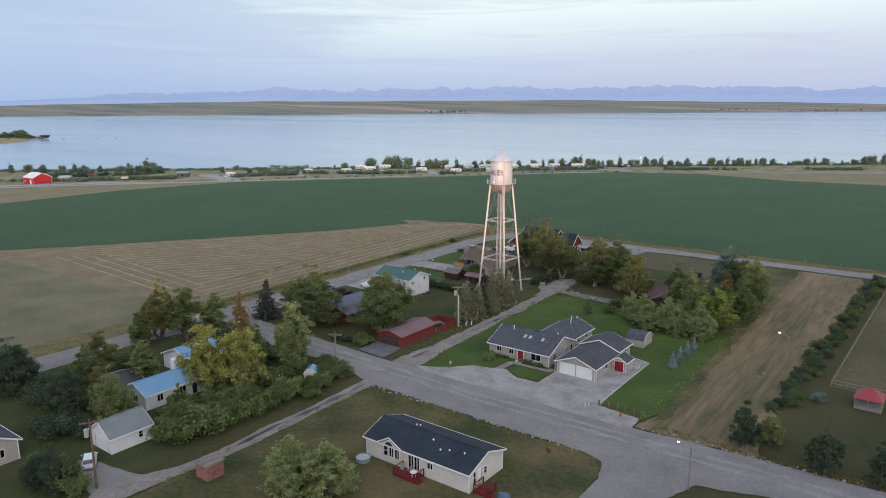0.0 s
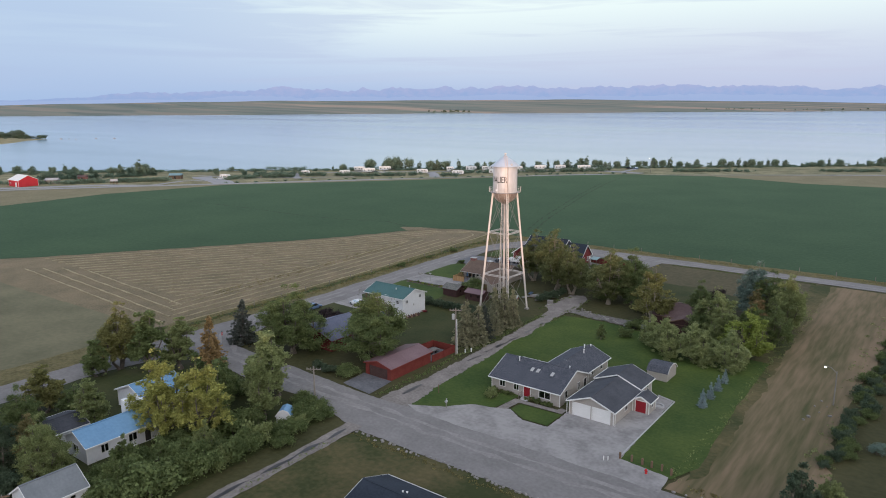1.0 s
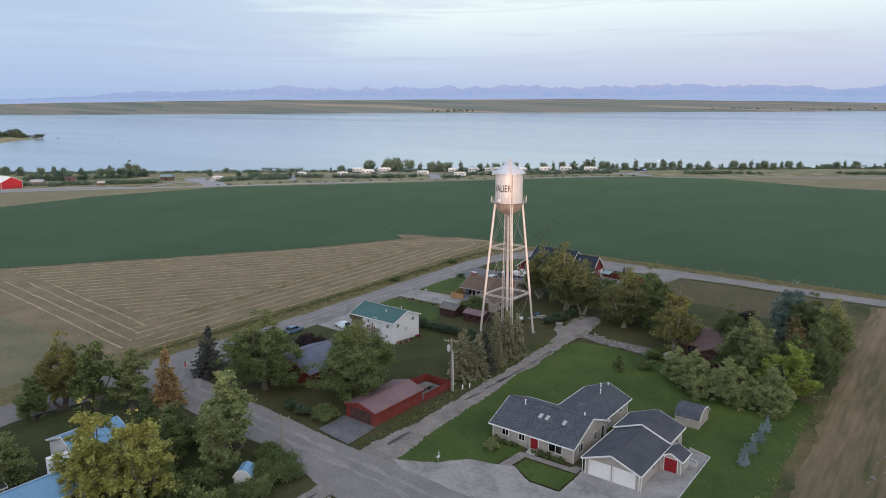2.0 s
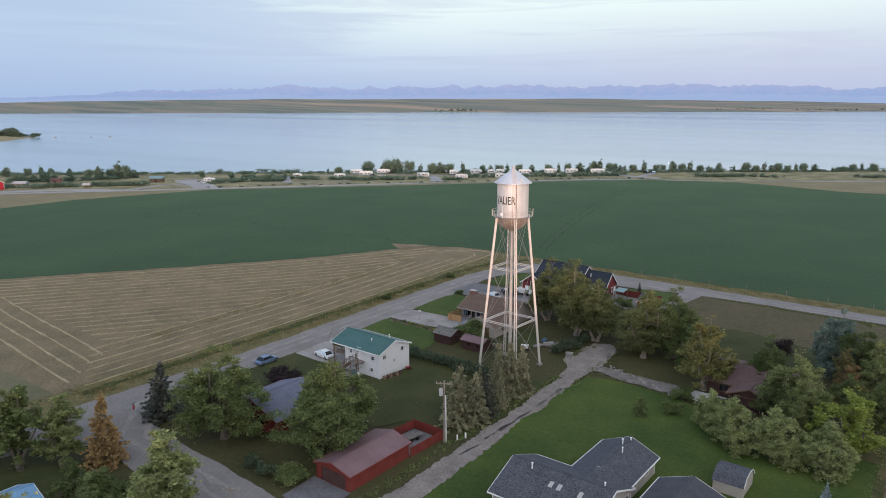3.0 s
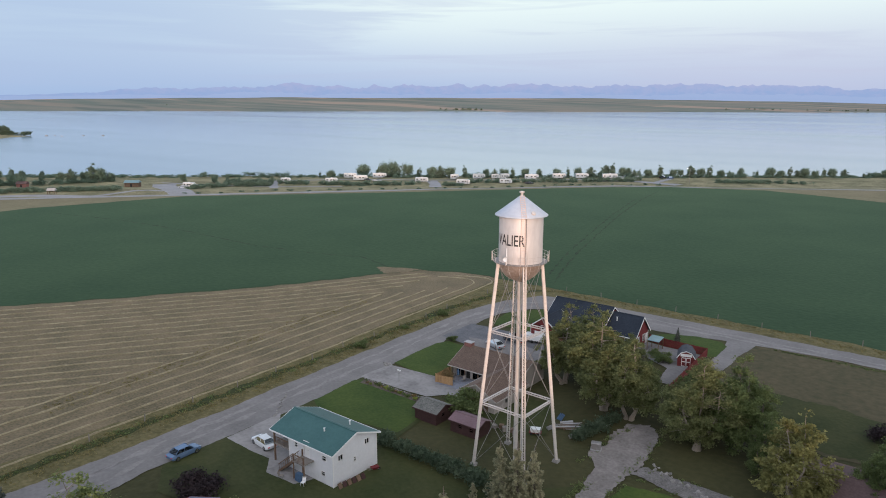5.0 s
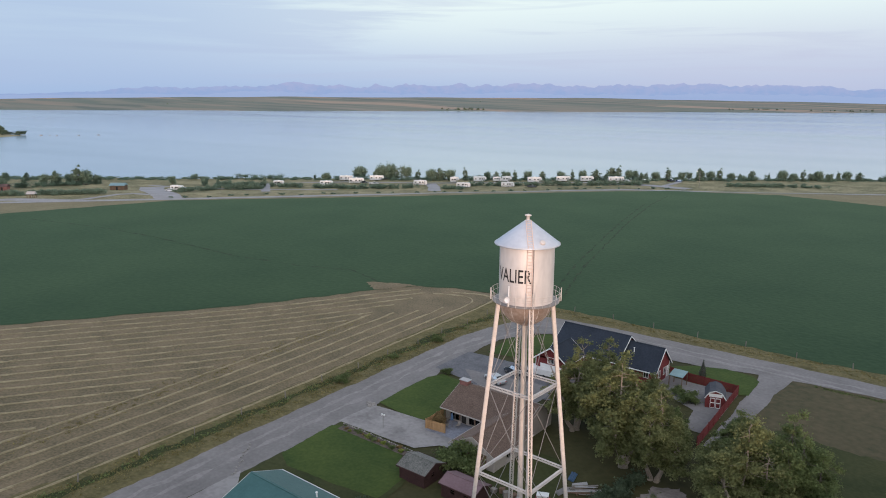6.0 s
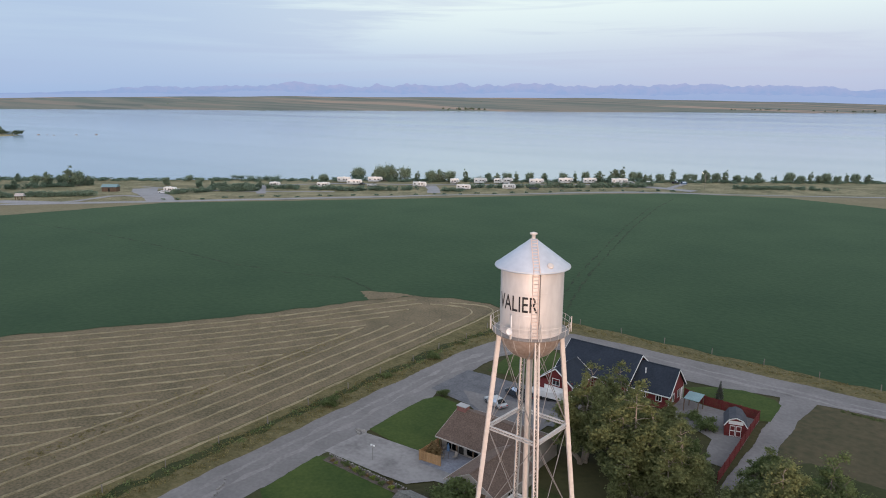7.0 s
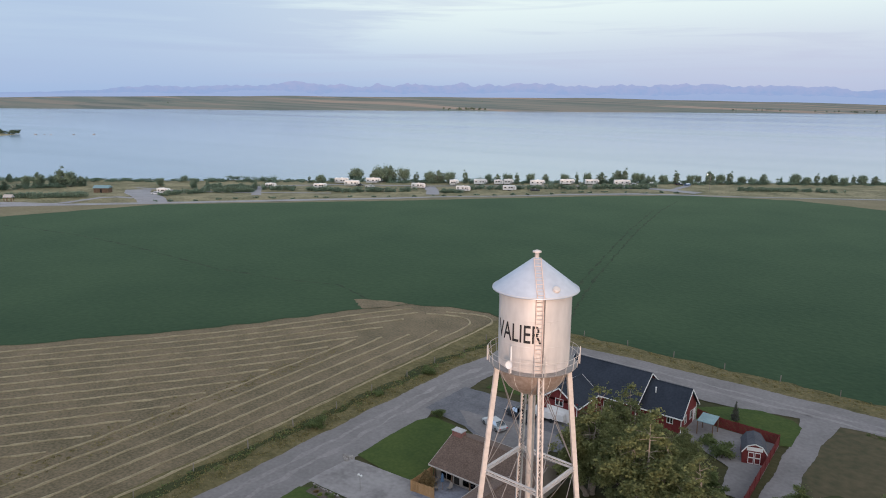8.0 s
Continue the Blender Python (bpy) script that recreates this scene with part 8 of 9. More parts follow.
def shelter(u, w, long, deep, high, roof, label, walls=None):
    x, y = uw(u, w)
    t = thing("picnic_shelter", label, "shelter", pose(x, y, height(x, y), 0, 0, 39))
    part("roof", Shape().add([(-long / 2, -deep / 2, high), (long / 2, -deep / 2, high), (long / 2, deep / 2, high), (-long / 2, deep / 2, high), (-long / 2, 0, high + 1.3), (long / 2, 0, high + 1.3)], [(0, 1, 5, 4), (2, 3, 4, 5), (1, 2, 5), (3, 0, 4), (3, 2, 1, 0)]), roof, t)
    if walls:
        part("wall", Shape().box(-long / 2 + 0.4, long / 2 - 0.4, -deep / 2 + 0.4, deep / 2 - 0.4, 0, high), walls, t)
        part("door", Shape().box(-0.5, 0.5, -deep / 2 + 0.37, -deep / 2 + 0.4, 0, 2.0), dark_room, t)
    else:
        for sx in (-long / 2 + 0.4, 0, long / 2 - 0.4):
            for sy in (-deep / 2 + 0.4, deep / 2 - 0.4):
                part("post", Shape().box(sx - 0.1, sx + 0.1, sy - 0.1, sy + 0.1, 0, high), wood_brown, t)
    return t


shelter(-160, 498, 8.5, 5.5, 2.6, roof_teal, "picnic shelter with a blue-green roof", wood_brown)
shelter(-181, 450, 4.2, 2.6, 2.0, concrete, "small open shelter on posts by the camp lot")
shelter(-221, 457, 8, 5, 2.3, shingle_grey, "grey shed beside the red barn", wood_grey)
shelter(-217, 488, 6, 4, 2.4, shingle_plum, "small red-brown cabin under the trees", brick_red)


# ---- the spit in the lake, and far farms ----
def spit():
    rim = [(-556, 1133), (-566, 1095), (-556, 1040), (-552, 975), (-600, 930), (-760, 880), (-1000, 880), (-1000, 1240), (-800, 1236), (-690, 1222), (-640, 1200), (-600, 1168), (-572, 1142)]
    vs = [(*uw(u + 5 * noise.noise((u / 9, w / 9, 1)), w), -6.3) for u, w in rim]
    n = len(rim)
    for k, z in ((0.80, -5.2), (0.45, -4.2)):
        vs += [(*uw(-700 + (u + 700) * k, 1090 + (w - 1090) * k), z) for u, w in rim]
    vs.append((*uw(-700, 1090), -4.0))
    fs = [(r * n + i, r * n + (i + 1) % n, (r + 1) * n + (i + 1) % n, (r + 1) * n + i) for r in range(2) for i in range(n)]
    fs += [(2 * n + i, 2 * n + (i + 1) % n, 3 * n) for i in range(n)]
    return Shape().add(vs, fs)


structure("shore_spit", spit(), shore_grass, "low wooded spit reaching into the lake", "spit", True)
for k, (u, w, h) in enumerate(((-634, 1184, 15), (-640, 1178, 14), (-628, 1180, 14), (-652, 1186, 10), (-664, 1190, 11), (-676, 1186, 9), (-690, 1190, 10), (-612, 1166, 7), (-600, 1150, 4), (-704, 1188, 11), (-720, 1180, 9), (-740, 1180, 12), (-585, 1140, 3), (-770, 1170, 10), (-795, 1160, 12), (-620, 1120, 4), (-600, 1060, 3), (-590, 1010, 4), (-640, 1080, 4))):
    x, y = uw(u, w)
    tree("far", x, y, h, leaf_far, "dark green tree on the lake spit", 1.5, z=-5.4, group="spit trees")
for k, (u, w, s_) in enumerate(((-545, 1136, 2.2), (-520, 1130, 1.4), (-495, 1142, 1.6), (-470, 1150, 2.0), (-535, 1140, 1.2))):
    x, y = uw(u, w)
    tagged(new("rock", Shape().lump((0, 0, 0), (s_ * 1.6, s_, s_ * 0.5), k).mesh("rock", rock)), "dark low rock standing out of the water", "rock").matrix_basis = pose(x, y, -6.0)


def farm(u, w, z, k):
    x, y = uw(u, w)
    t = thing("farm_building", "tiny white farm building on the far shore", "farm building", pose(x, y, z, 0, 0, 30 + 40 * k) @ Matrix.Scale(0.65, 4))
    part("wall", Shape().box(-7, 7, -4.5, 4.5, -2, 4), trailer_white, t)
    part("roof", Shape().add([(-7.5, -5, 4), (7.5, -5, 4), (7.5, 5, 4), (-7.5, 5, 4), (-7.5, 0, 7), (7.5, 0, 7)], [(0, 1, 5, 4), (2, 3, 4, 5), (1, 2, 5), (3, 0, 4), (3, 2, 1, 0)]), trailer_white, t)


for k, (u, w, z) in enumerate(((-1265, 3560, 3), (-1210, 3590, 4), (-1240, 3600, 4), (-1010, 4350, 27), (-960, 4380, 28), (-240, 4300, 28), (420, 4200, 26), (1400, 3640, 6), (1430, 3660, 7), (1530, 3700, 8), (1560, 3690, 8), (60, 4000, 18), (-2000, 4300, 27))):
    farm(u, w, z, k)
for k in range(70):
    g = random.Random(900 + k)
    u, w, z = ((g.uniform(60, 260), g.uniform(3330, 3420), -2), (g.uniform(1330, 1680), g.uniform(3400, 3480), -1), (g.uniform(-2200, 2400), g.uniform(3500, 4500), 0), (g.uniform(1750, 2300), g.uniform(3330, 3420), -3))[k % 4]
    if k % 4 == 2:
        z = -7 + 50 * (w - 3250) / 1500
    x, y = uw(u, w)
    tree("far", x, y, g.uniform(8, 15), leaf_far, "distant dark tree beyond the lake", 1.4, z=z - 1, group="far trees")


# ---- poles, lamps, signs, posts ----
def utility_pole(x, y, tall, turn, wood, label, can=True, twin=False):
    t = thing("utility_pole", label, "utility pole", pose(x, y, 0, 0, 0, turn))
    part("pole", Shape().tube((0, 0, -0.3), (0, 0, tall), 0.17, 0.11, 10), wood, t)
    part("crossarm", Shape().box(-1.2, 1.2, -0.06, 0.06, tall - 0.55, tall - 0.4), wood, t)
    for sx in (-1.1, -0.5, 0.5, 1.1):
        part("insulator", Shape().lathe([(0.05, tall - 0.4), (0.07, tall - 0.32), (0.04, tall - 0.2), (0.0, tall - 0.18)], 8, sx, 0), steel_dull, t)
    for sx in (-0.7, 0.7):
        part("arm_brace", Shape().beam((sx, 0.07, tall - 0.55), (0, 0.1, tall - 1.2), 0.05, 0.02), steel_dull, t)
    if can:
        part("transformer", Shape().lathe([(0.0, tall - 2.3), (0.28, tall - 2.28), (0.30, tall - 1.3), (0.22, tall - 1.2), (0.0, tall - 1.18)], 14, -0.48, 0), concrete, t, "pale grey transformer can")
    if twin:
        part("guard", Shape().tube((0.28, -0.1, 0), (0.2, -0.05, tall - 2.2), 0.08, n=8), trailer_white, t, "pale conduit down the pole")
    return t


utility_pole(-86.4, 119.9, 9.4, 30, wood_grey, "grey wooden utility pole with a transformer", True, True)
utility_pole(-84.8, 38.8, 9.6, 60, wood_brown, "reddish wooden utility pole with a transformer", True)
utility_pole(-91.0, 87.4, 6.6, 30, wood_grey, "grey wooden utility pole at the corner", False)


def street_lamp(x, y, tall, reach, turn, label, glow=True):
    t = thing("street_lamp", label, "street lamp", pose(x, y, 0, 0, 0, turn))
    part("pole", Shape().tube((0, 0, -0.2), (0, 0, tall), 0.11, 0.08, 8), steel_dull, t)
    part("arm", Shape().tube((0, 0, tall - 0.3), (reach * 0.6, 0, tall + 0.35), 0.035, n=6).tube((reach * 0.6, 0, tall + 0.35), (reach, 0, tall + 0.3), 0.035, n=6), steel_dull, t)
    part("lamp_head", Shape().hexa([(reach - 0.1, -0.14, tall + 0.2), (reach + 0.5, -0.1, tall + 0.2), (reach + 0.5, 0.1, tall + 0.2), (reach - 0.1, 0.14, tall + 0.2), (reach - 0.1, -0.1, tall + 0.36), (reach + 0.4, -0.06, tall + 0.34), (reach + 0.4, 0.06, tall + 0.34), (reach - 0.1, 0.1, tall + 0.36)]), steel_dull, t)
    part("lens", Shape().lathe([(0.0, tall + 0.04), (0.16, tall + 0.08), (0.20, tall + 0.19), (0.0, tall + 0.19)], 12, reach + 0.2, 0), street_glow if glow else trailer_white, t, "lit lamp lens")
    return t


street_lamp(-23.6, 137.1, 5.8, 1.7, 157, "grey steel street lamp with a lit head by the dirt strip")
street_lamp(-24.15, 83.5, 5.9, 1.5, 170, "street lamp with a lit head at the crossroads")
x, y = uw(169, 516)
street_lamp(x, y, 9.5, 1.4, 220, "tall lamp post at the boat ramp").location.z = height(x, y)
t = thing("yard_lamp", "short yard lamp with a white twin head", "yard lamp", pose(-125.6, 161.6, 0.15))
part("pole", Shape().tube((0, 0, 0), (0, 0, 2.0), 0.04, n=8), steel_dull, t)
for sx in (-0.22, 0.22):
    part("lamp_head", Shape().lathe([(0.0, 1.95), (0.13, 2.0), (0.15, 2.2), (0.0, 2.26)], 10, sx, 0), white_paint, t)
part("arm", Shape().tube((-0.22, 0, 2.0), (0.22, 0, 2.0), 0.025, n=5), steel_dull, t)
t = thing("stop_sign", "red octagonal stop sign on a thin post", "stop sign", pose(-128.2, 96.4, 0, 0, 0, 125))
part("post", Shape().box(-0.03, 0.03, -0.02, 0.02, -0.2, 2.6), steel_dull, t)
octo = [(0.40 * math.cos(radians(22.5 + 45 * i)), 2.2 + 0.40 * math.sin(radians(22.5 + 45 * i))) for i in range(8)]
pl = part("plate", Shape().add([(a, -0.03, b) for a, b in octo] + [(a, -0.05, b) for a, b in octo], [tuple(range(8)), tuple(range(8, 16))[::-1]] + [(i, i + 8, (i + 1) % 8 + 8, (i + 1) % 8) for i in range(8)]), sign_red, t)
part("street_blade", Shape().box(-0.35, 0.35, -0.01, 0.01, 2.68, 2.85), roof_green, t, "green street name blade")
cu = bpy.data.curves.new("sign_text", "FONT")
cu.body, cu.size, cu.align_x, cu.align_y = "STOP", 0.26, "CENTER", "CENTER"
tmp = new("sign_text", cu)
me = bpy.data.meshes.new_from_object(tmp.evaluated_get(bpy.context.evaluated_depsgraph_get()))
bpy.data.objects.remove(tmp)
me.materials.clear()
me.materials.append(white_paint)
piece("sign_word", me, pl, pose(0, -0.056, 2.2, 90, 0, 0), "white word on the sign")

# fence posts by ditch and crop, and the paddock fence
pm = Shape().box(-0.06, 0.06, -0.06, 0.06, -0.3, 1.3).mesh("post", wood_grey)
for k in range(14):
    ob = tagged(new("fence_post", pm), "weathered wooden fence post by the ditch", "fence post", "ditch fence posts")
    ob.matrix_basis = pose(-145.6 + 0.3 * math.sin(k * 3), 118 + 8.3 * k, 0, 4 * math.sin(k * 5), 3 * math.sin(k * 2.3), k * 20)
for k in range(22):
    ob = tagged(new("fence_post", pm), "weathered wooden fence post at the crop edge", "fence post", "crop fence posts")
    ob.matrix_basis = pose(-141 + 9.4 * k, 232.4 + 0.25 * math.sin(k * 4), 0, 3 * math.sin(k * 5), 4 * math.sin(k * 2.1), k * 30)
t = thing("fence", "pale wooden rail fence round the paddock", "fence", pose(-15.3, 131.2, 0))
pf = Shape().box(-0.06, 0.06, -0.06, 0.06, -0.3, 1.3).mesh("post", wood_grey)
for k in range(36):
    piece("post", pf, t, pose(1.2 * k / 35, 88.0 * k / 35, 0))
for z in (0.6, 1.15):
    part("rail", Shape().beam((0.08, 0, z), (1.28, 88, z), 0.04, 0.10), wood_grey, t)
for k in range(1, 9):
    piece("post", pf, t, pose(2.4 * k, 0.03 * k, 0))
for z in (0.6, 1.15):
    part("rail", Shape().beam((0, 0.08, z), (19.2, 0.3, z), 0.04, 0.10), wood_grey, t)

# dark bollards, hydrant, stubs
bo = Shape().lathe([(0.16, -0.2), (0.17, 0.85), (0.12, 0.95), (0.0, 0.97)], 10).mesh("bollard", wood_brown)
for x, y in ((-44.0, 100.2), (-42.4, 100.4), (-40.9, 100.4), (-39.6, 100.4), (-38.2, 100.4), (-36.8, 100.0)):
    tagged(new("bollard", bo), "short dark wooden bollard at the lawn edge", "bollard", "bollards").matrix_basis = pose(x, y, 0.1)
t = thing("fire_hydrant", "red fire hydrant beside the street", "hydrant", pose(-39.6, 98.4, 0.1))
part("barrel", Shape().lathe([(0.18, 0), (0.18, 0.06), (0.13, 0.08), (0.13, 0.5), (0.16, 0.52), (0.14, 0.62), (0.06, 0.7), (0.0, 0.72)], 12), sign_red, t)
for a in (0, 90, 180):
    part("nozzle", Shape().tube((0, 0, 0.4), polar(0.22, a, 0.4), 0.055, n=8), sign_red, t)
for x, y in ((-45.6, 98.4), (-45.1, 98.7)):
    tagged(new("marker_post", Shape().tube((0, 0, 0), (0, 0, 0.6), 0.07, n=8).mesh("marker_post", white_paint)), "short white marker post by the forecourt", "marker post").matrix_basis = pose(x, y, 0.14)
tagged(new("marker_post", Shape().tube((0, 0, 0), (0, 0, 0.9), 0.09, n=8).mesh("marker_post", concrete)), "pale marker post on the front lawn", "marker post").matrix_basis = pose(-74.0, 100.4, 0.1)
for x, y in ((-85.2, 121.4), (-84.6, 122.6)):
    tagged(new("marker_post", Shape().tube((0, 0, 0), (0, 0, 0.8), 0.12, n=8).mesh("marker_post", white_paint)), "short pale post beside the alley", "marker post").matrix_basis = pose(x, y, 0.1)
tagged(new("marker_post", Shape().tube((0, 0, 0), (0, 0, 1.6), 0.07, 0.05, n=7).mesh("marker_post", wood_brown)), "dark leaning post on the lawn", "marker post").matrix_basis = pose(-77.6, 103.0, 0.1, 4, 3)
t = thing("mailbox", "small post box beside the forecourt", "mailbox", pose(-73.0, 99.0, 0.1))
part("post", Shape().box(-0.05, 0.05, -0.05, 0.05, 0, 1.0), wood_grey, t)
part("box", Shape().box(-0.12, 0.12, -0.25, 0.25, 1.0, 1.25), concrete, t)

# clutter beneath the tower and round yards
t = thing("lumber_pile", "weathered grey boards and pipes stacked in the grass", "lumber pile", pose(-94.2, 164.9, 0.1, 0, 0, 38))
g = random.Random(8)
for k in range(11):
    y, L, x = -0.9 + 0.17 * k, g.uniform(1.2, 2.2), g.uniform(-0.5, 0.5)
    part("board", Shape().beam((x - L, y, 0.12 + 0.10 * (k % 3)), (x + L, y + g.uniform(-0.25, 0.25), 0.12 + 0.10 * (k % 3)), 0.2, 0.06), (wood_grey, wood_brown, concrete)[k % 3 if k % 5 else 0], t)
for x in (-1.2, 1.2):
    part("bearer", Shape().box(x - 0.06, x + 0.06, -1.1, 1.1, 0, 0.1), wood_brown, t)
t = thing("garden_cart", "little garden cart with a pale box", "cart", pose(-97.2, 159.6, 0.1, 0, 0, 25))
part("box", Shape().hexa([(-0.6, -0.4, 0.4), (0.6, -0.4, 0.4), (0.6, 0.4, 0.4), (-0.6, 0.4, 0.4), (-0.75, -0.5, 0.95), (0.75, -0.5, 0.95), (0.75, 0.5, 0.95), (-0.75, 0.5, 0.95)]), trailer_white, t)
part("bed", Shape().box(-0.9, 0.9, -0.45, 0.45, 0.3, 0.4), deck_red, t)
for sx in (-0.55, 0.55):
    for sy in (-0.5, 0.5):
        part("wheel", Shape().tube((sx, sy - 0.05, 0.2), (sx, sy + 0.05, 0.2), 0.2, n=10), rubber, t)
t = thing("utility_box", "grey-green utility box beside the alley", "utility box", pose(-88.2, 161.0, 0.12, 0, 0, 20))
part("cabinet", Shape().box(-0.65, 0.65, -0.45, 0.45, 0.08, 0.95), steel_dull, t)
part("lid", Shape().hexa([(-0.7, -0.5, 0.95), (0.7, -0.5, 0.95), (0.7, 0.5, 0.95), (-0.7, 0.5, 0.95), (-0.65, -0.3, 1.08), (0.65, -0.3, 1.08), (0.65, 0.4, 1.02), (-0.65, 0.4, 1.02)]), steel_dull, t)
part("plinth", Shape().box(-0.75, 0.75, -0.55, 0.55, 0, 0.08), concrete, t)
for k, (x, y, m_) in enumerate(((-91.0, 166.4, wood_grey), (-95.4, 165.6, concrete), (-92.4, 162.6, wood_grey), (-96.4, 163.0, steel_dull), (-90.4, 168.6, trailer_white), (-97.0, 166.8, tarp_blue))):
    t = thing("lumber_stack", "stack of weathered boards in the yard", "lumber", pose(x, y, 0.1, 0, 0, 38 + 13 * k))
    for j in range(5):
        part("plank", Shape().box(-1.1 + 0.07 * j, 1.0 + 0.05 * j, -0.42 + 0.17 * j, -0.28 + 0.17 * j, 0, 0.12 + 0.05 * (j % 3)), m_, t)
for k in range(5):
    t = thing("crate", "weathered crate by the dark sheds", "crate", pose(-103.0 + 0.9 * k, 157.6 + 0.5 * (k % 2), 0.1, 0, 0, 25 * k))
    part("box", Shape().box(-0.35, 0.35, -0.3, 0.3, 0, 0.5 + 0.12 * (k % 3)), (wood_grey, wood_brown)[k % 2], t)

# flower bed: low plants and edging stones
for k in range(16):
    g = random.Random(40 + k)
    shrub(-130.4 + 0.82 * k + g.uniform(-0.2, 0.2), 158.2 + g.uniform(-0.5, 0.5), g.uniform(0.4, 0.95), (leaf_green, leaf_rust, leaf_lime, leaf_deep)[k % 4], "small garden plant in the flower bed", g.uniform(0.9, 1.3), group="flower bed plants")
for k in range(10):
    g = random.Random(70 + k)
    shrub(-71.0 + 0.95 * k + (1.9 if k > 4 else 0), 109.4 + g.uniform(-0.2, 0.15), g.uniform(0.5, 1.1), (leaf_deep, leaf_green)[k % 2], "clipped shrub under the front windows", 0.9, group="foundation shrubs")

stone_me = [Shape().lump((0, 0, 0), (0.34, 0.26, 0.2), 20 + k).mesh("rock", rock) for k in range(6)]


def stone(x, y, s_, k, label, group):
    ob = tagged(new("rock", stone_me[k % 6]), label, "rock", group)
    ob.matrix_basis = pose(x, y, 0.10 + 0.06 * s_, 0, 0, k * 47) @ Matrix.Diagonal((s_, s_, s_, 1))


for k in range(60):
    g = random.Random(800 + k)
    stone(-79 + 0.66 * k + g.uniform(-0.4, 0.4), 84.4 + g.uniform(-0.5, 0.5), g.uniform(0.4, 1.0), k, "small grey stone along the street edge", "stones along the street")
for k in range(34):
    g = random.Random(1000 + k)
    stone(-131.2 + 0.42 * k, 159.0 + g.uniform(-0.1, 0.1), g.uniform(0.4, 0.7), k, "pale edging stone of the flower bed", "flower bed stones")
for k in range(44):
    g = random.Random(1100 + k)
    stone(-80.4 + 0.33 * k + g.uniform(-0.5, 0.5), 161.2 - 0.12 * k + g.uniform(-0.8, 0.8), g.uniform(0.5, 1.1), k, "grey stone beside the broken path", "stones by the path")
for k in range(9):
    g = random.Random(1200 + k)
    stone(-132.8 + g.uniform(-0.7, 0.7), 166.4 + g.uniform(-0.6, 0.6), g.uniform(0.7, 1.5), k, "pale rock at the lawn corner", "lawn corner rocks")
for k in range(26):
    g = random.Random(1300 + k)
    stone(-35.0 + 1.1 * k + g.uniform(-0.4, 0.4), 96.2 + 0.05 * k + g.uniform(-0.5, 0.6), g.uniform(0.4, 1.0), k, "small stone along the street edge", "stones along the street")
for k in range(14):
    g = random.Random(1400 + k)
    stone(-131.6 - 0.4 * k + g.uniform(-0.3, 0.3), 139.6 + 0.5 * k, g.uniform(0.5, 1.0), k, "pale stone along the white house drive", "drive stones")
for k in range(8):
    g = random.Random(1500 + k)
    stone(-25 + g.uniform(-1.5, 2.0), 137 - k * 1.2 + g.uniform(-1, 1), g.uniform(0.4, 1.1), k, "pale stone rubble in the dirt strip", "rubble")


# weeds along road edges and ditches
def weeds(name, spots, count, size, leaf, label, seed):
    blobs = [((x, y, height(x, y) + 0.22 * s_), (1.1 * s_, 1.1 * s_, 0.32 * s_)) for x, y, s_ in spots]
    me = leaves(name, blobs, count, size, seed, 0.0, 0.1)
    me.materials.append(leaf)
    return stuff(name, me, label, "weeds")


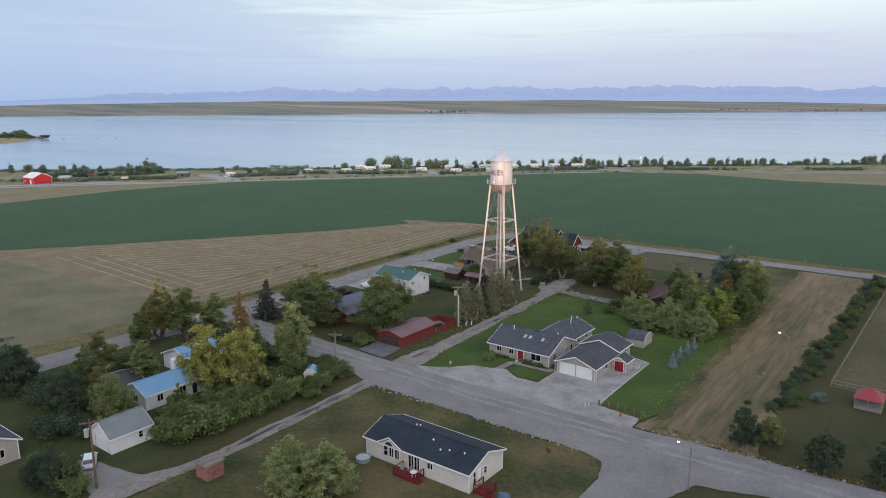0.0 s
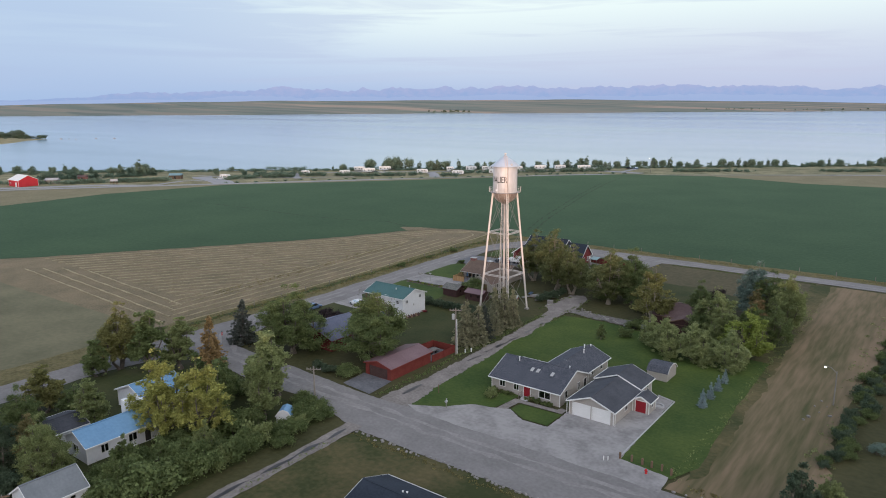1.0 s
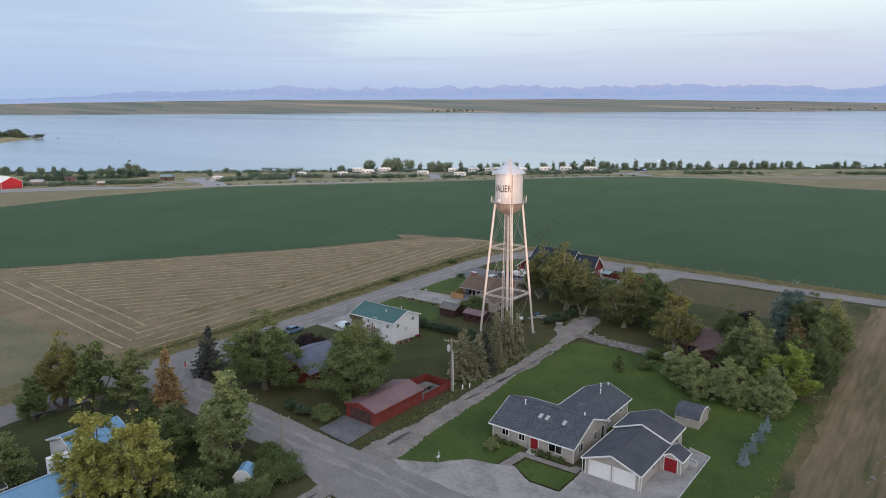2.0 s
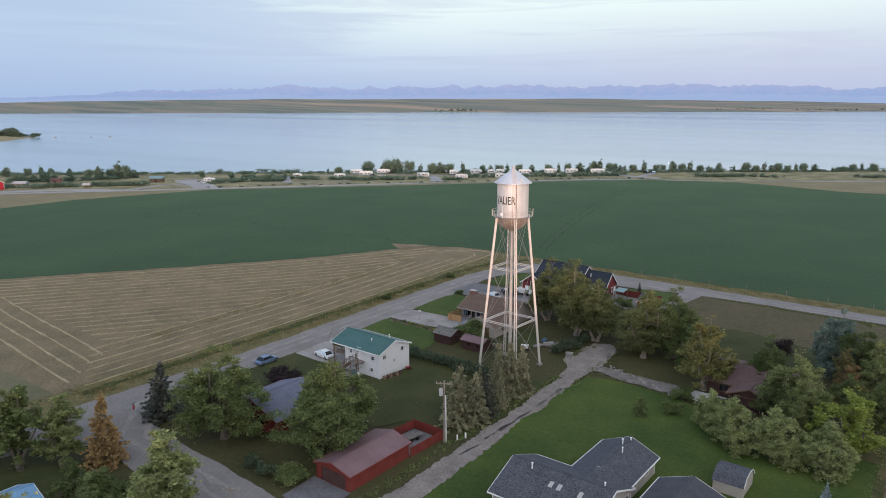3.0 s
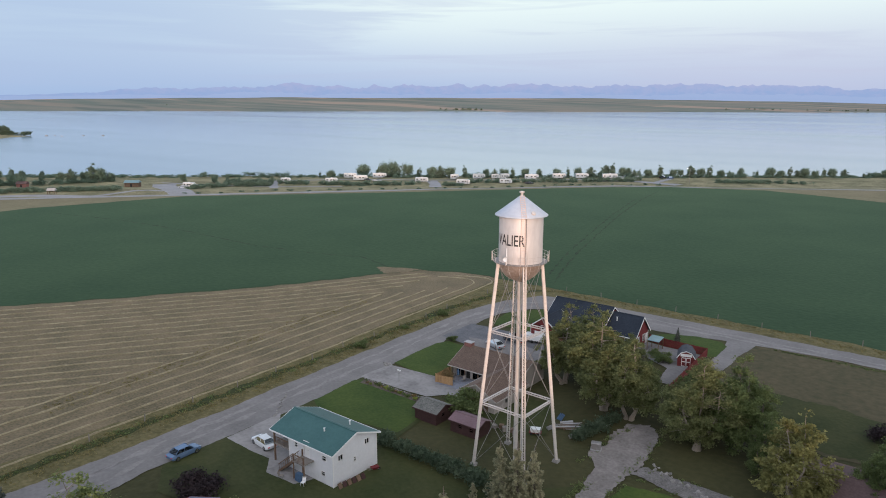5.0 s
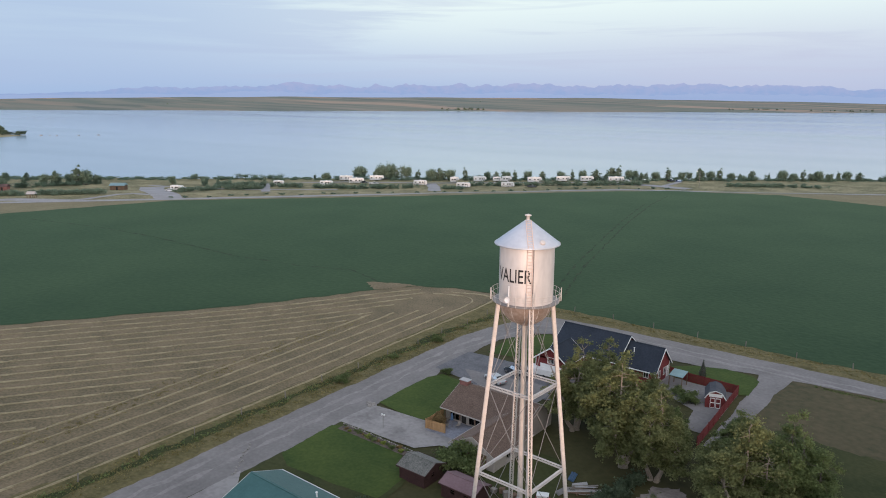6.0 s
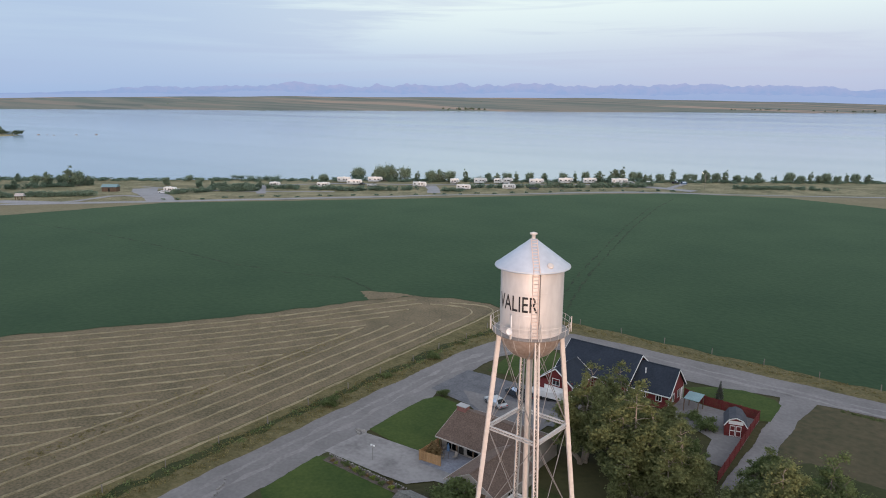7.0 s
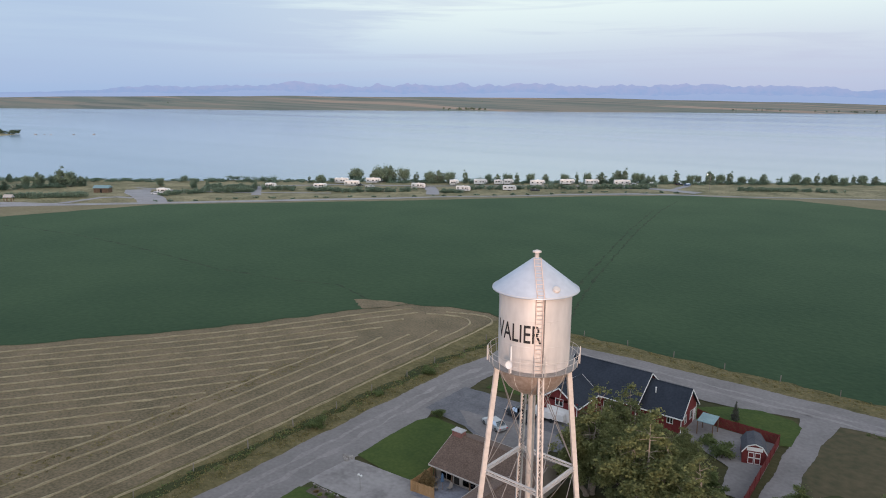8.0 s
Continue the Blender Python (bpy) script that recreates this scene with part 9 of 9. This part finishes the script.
g = random.Random(77)
straw_leaf = leafy("dry_stem", (0.135, 0.125, 0.045), (0.330, 0.275, 0.125))
weeds("ditch_weeds", [(g.uniform(-146.2, -141.6), g.uniform(95, 222), g.uniform(0.5, 1.0)) for k in range(900)], 9000, 0.20, straw_leaf, "tall yellow grass in the road ditch", 5)
weeds("ditch_greens", [(-144.6 + g.uniform(-0.7, 0.7) + 0.6 * math.sin(k), 100 + 0.7 * k + g.uniform(-1, 1), g.uniform(0.4, 0.9)) for k in range(170)], 3600, 0.22, leaf_green, "green weeds in the road ditch", 6)
weeds("crop_edge_weeds", [(-138 + 0.45 * k, 230.4 + g.uniform(-2.0, 1.4), g.uniform(0.4, 0.8)) for k in range(380)], 5200, 0.22, straw_leaf, "yellow grass along the crop fence", 7)
weeds("street_weeds", [(-34 + 0.5 * k, 97.2 + g.uniform(-0.4, 1.6), g.uniform(0.3, 0.7)) for k in range(70)] + [(-79.5 + 0.62 * k, 83.6 + g.uniform(-0.8, 0.2), g.uniform(0.25, 0.5)) for k in range(66)], 2600, 0.2, straw_leaf, "dry weeds along the street edge", 8)
weeds("dirt_strip_weeds", [(-36.2 + g.uniform(-0.9, 0.9), 99 + 0.62 * k, g.uniform(0.3, 0.7)) for k in range(150)] + [(g.uniform(-24, -20), g.uniform(100, 200), g.uniform(0.3, 0.7)) for k in range(120)], 3200, 0.2, leaf_olive, "scattered weeds on the dirt strip", 9)
weeds("alley_weeds", [(-85.2 + g.uniform(-0.6, 0.6), 97 + 0.5 * k, g.uniform(0.3, 0.6)) for k in range(110)] + [(-79.6 + g.uniform(-0.4, 0.4), 45 + 0.45 * k, g.uniform(0.25, 0.5)) for k in range(80)] + [(x + g.uniform(-0.7, 0.7), y + g.uniform(-0.5, 0.5), g.uniform(0.3, 0.6)) for x, y in [(-85.2 + 0.0 * k, 130 + 0.5 * k) for k in range(46)] + [(-88.6 + 0.05 * k, 157 + 0.6 * k) for k in range(24)] + [(-81.3 - 0.03 * k, 145 + 0.7 * k) for k in range(36)] + [(-80 + 0.6 * k, 156.4 + g.choice((0, 3.6))) for k in range(26)]], 7200, 0.2, leaf_green, "grass tufts along the alley", 10)
weeds("stubble_tufts", [(-162.5 - 0.05 * (y - 130) + g.gauss(0, 1.6), y, g.uniform(0.2, 0.45)) for y in (g.uniform(118, 196) for k in range(520))], 6500, 0.15, straw_leaf, "dry tufts where the mown rows meet", 11)
weeds("lot_weeds", [(-79.0 + g.uniform(0, 39), 219.4 + g.gauss(0, 0.35), g.uniform(0.15, 0.4)) for k in range(420)], 5200, 0.16, leaf_deep, "dark weeds along the edge of the dry lot", 12)
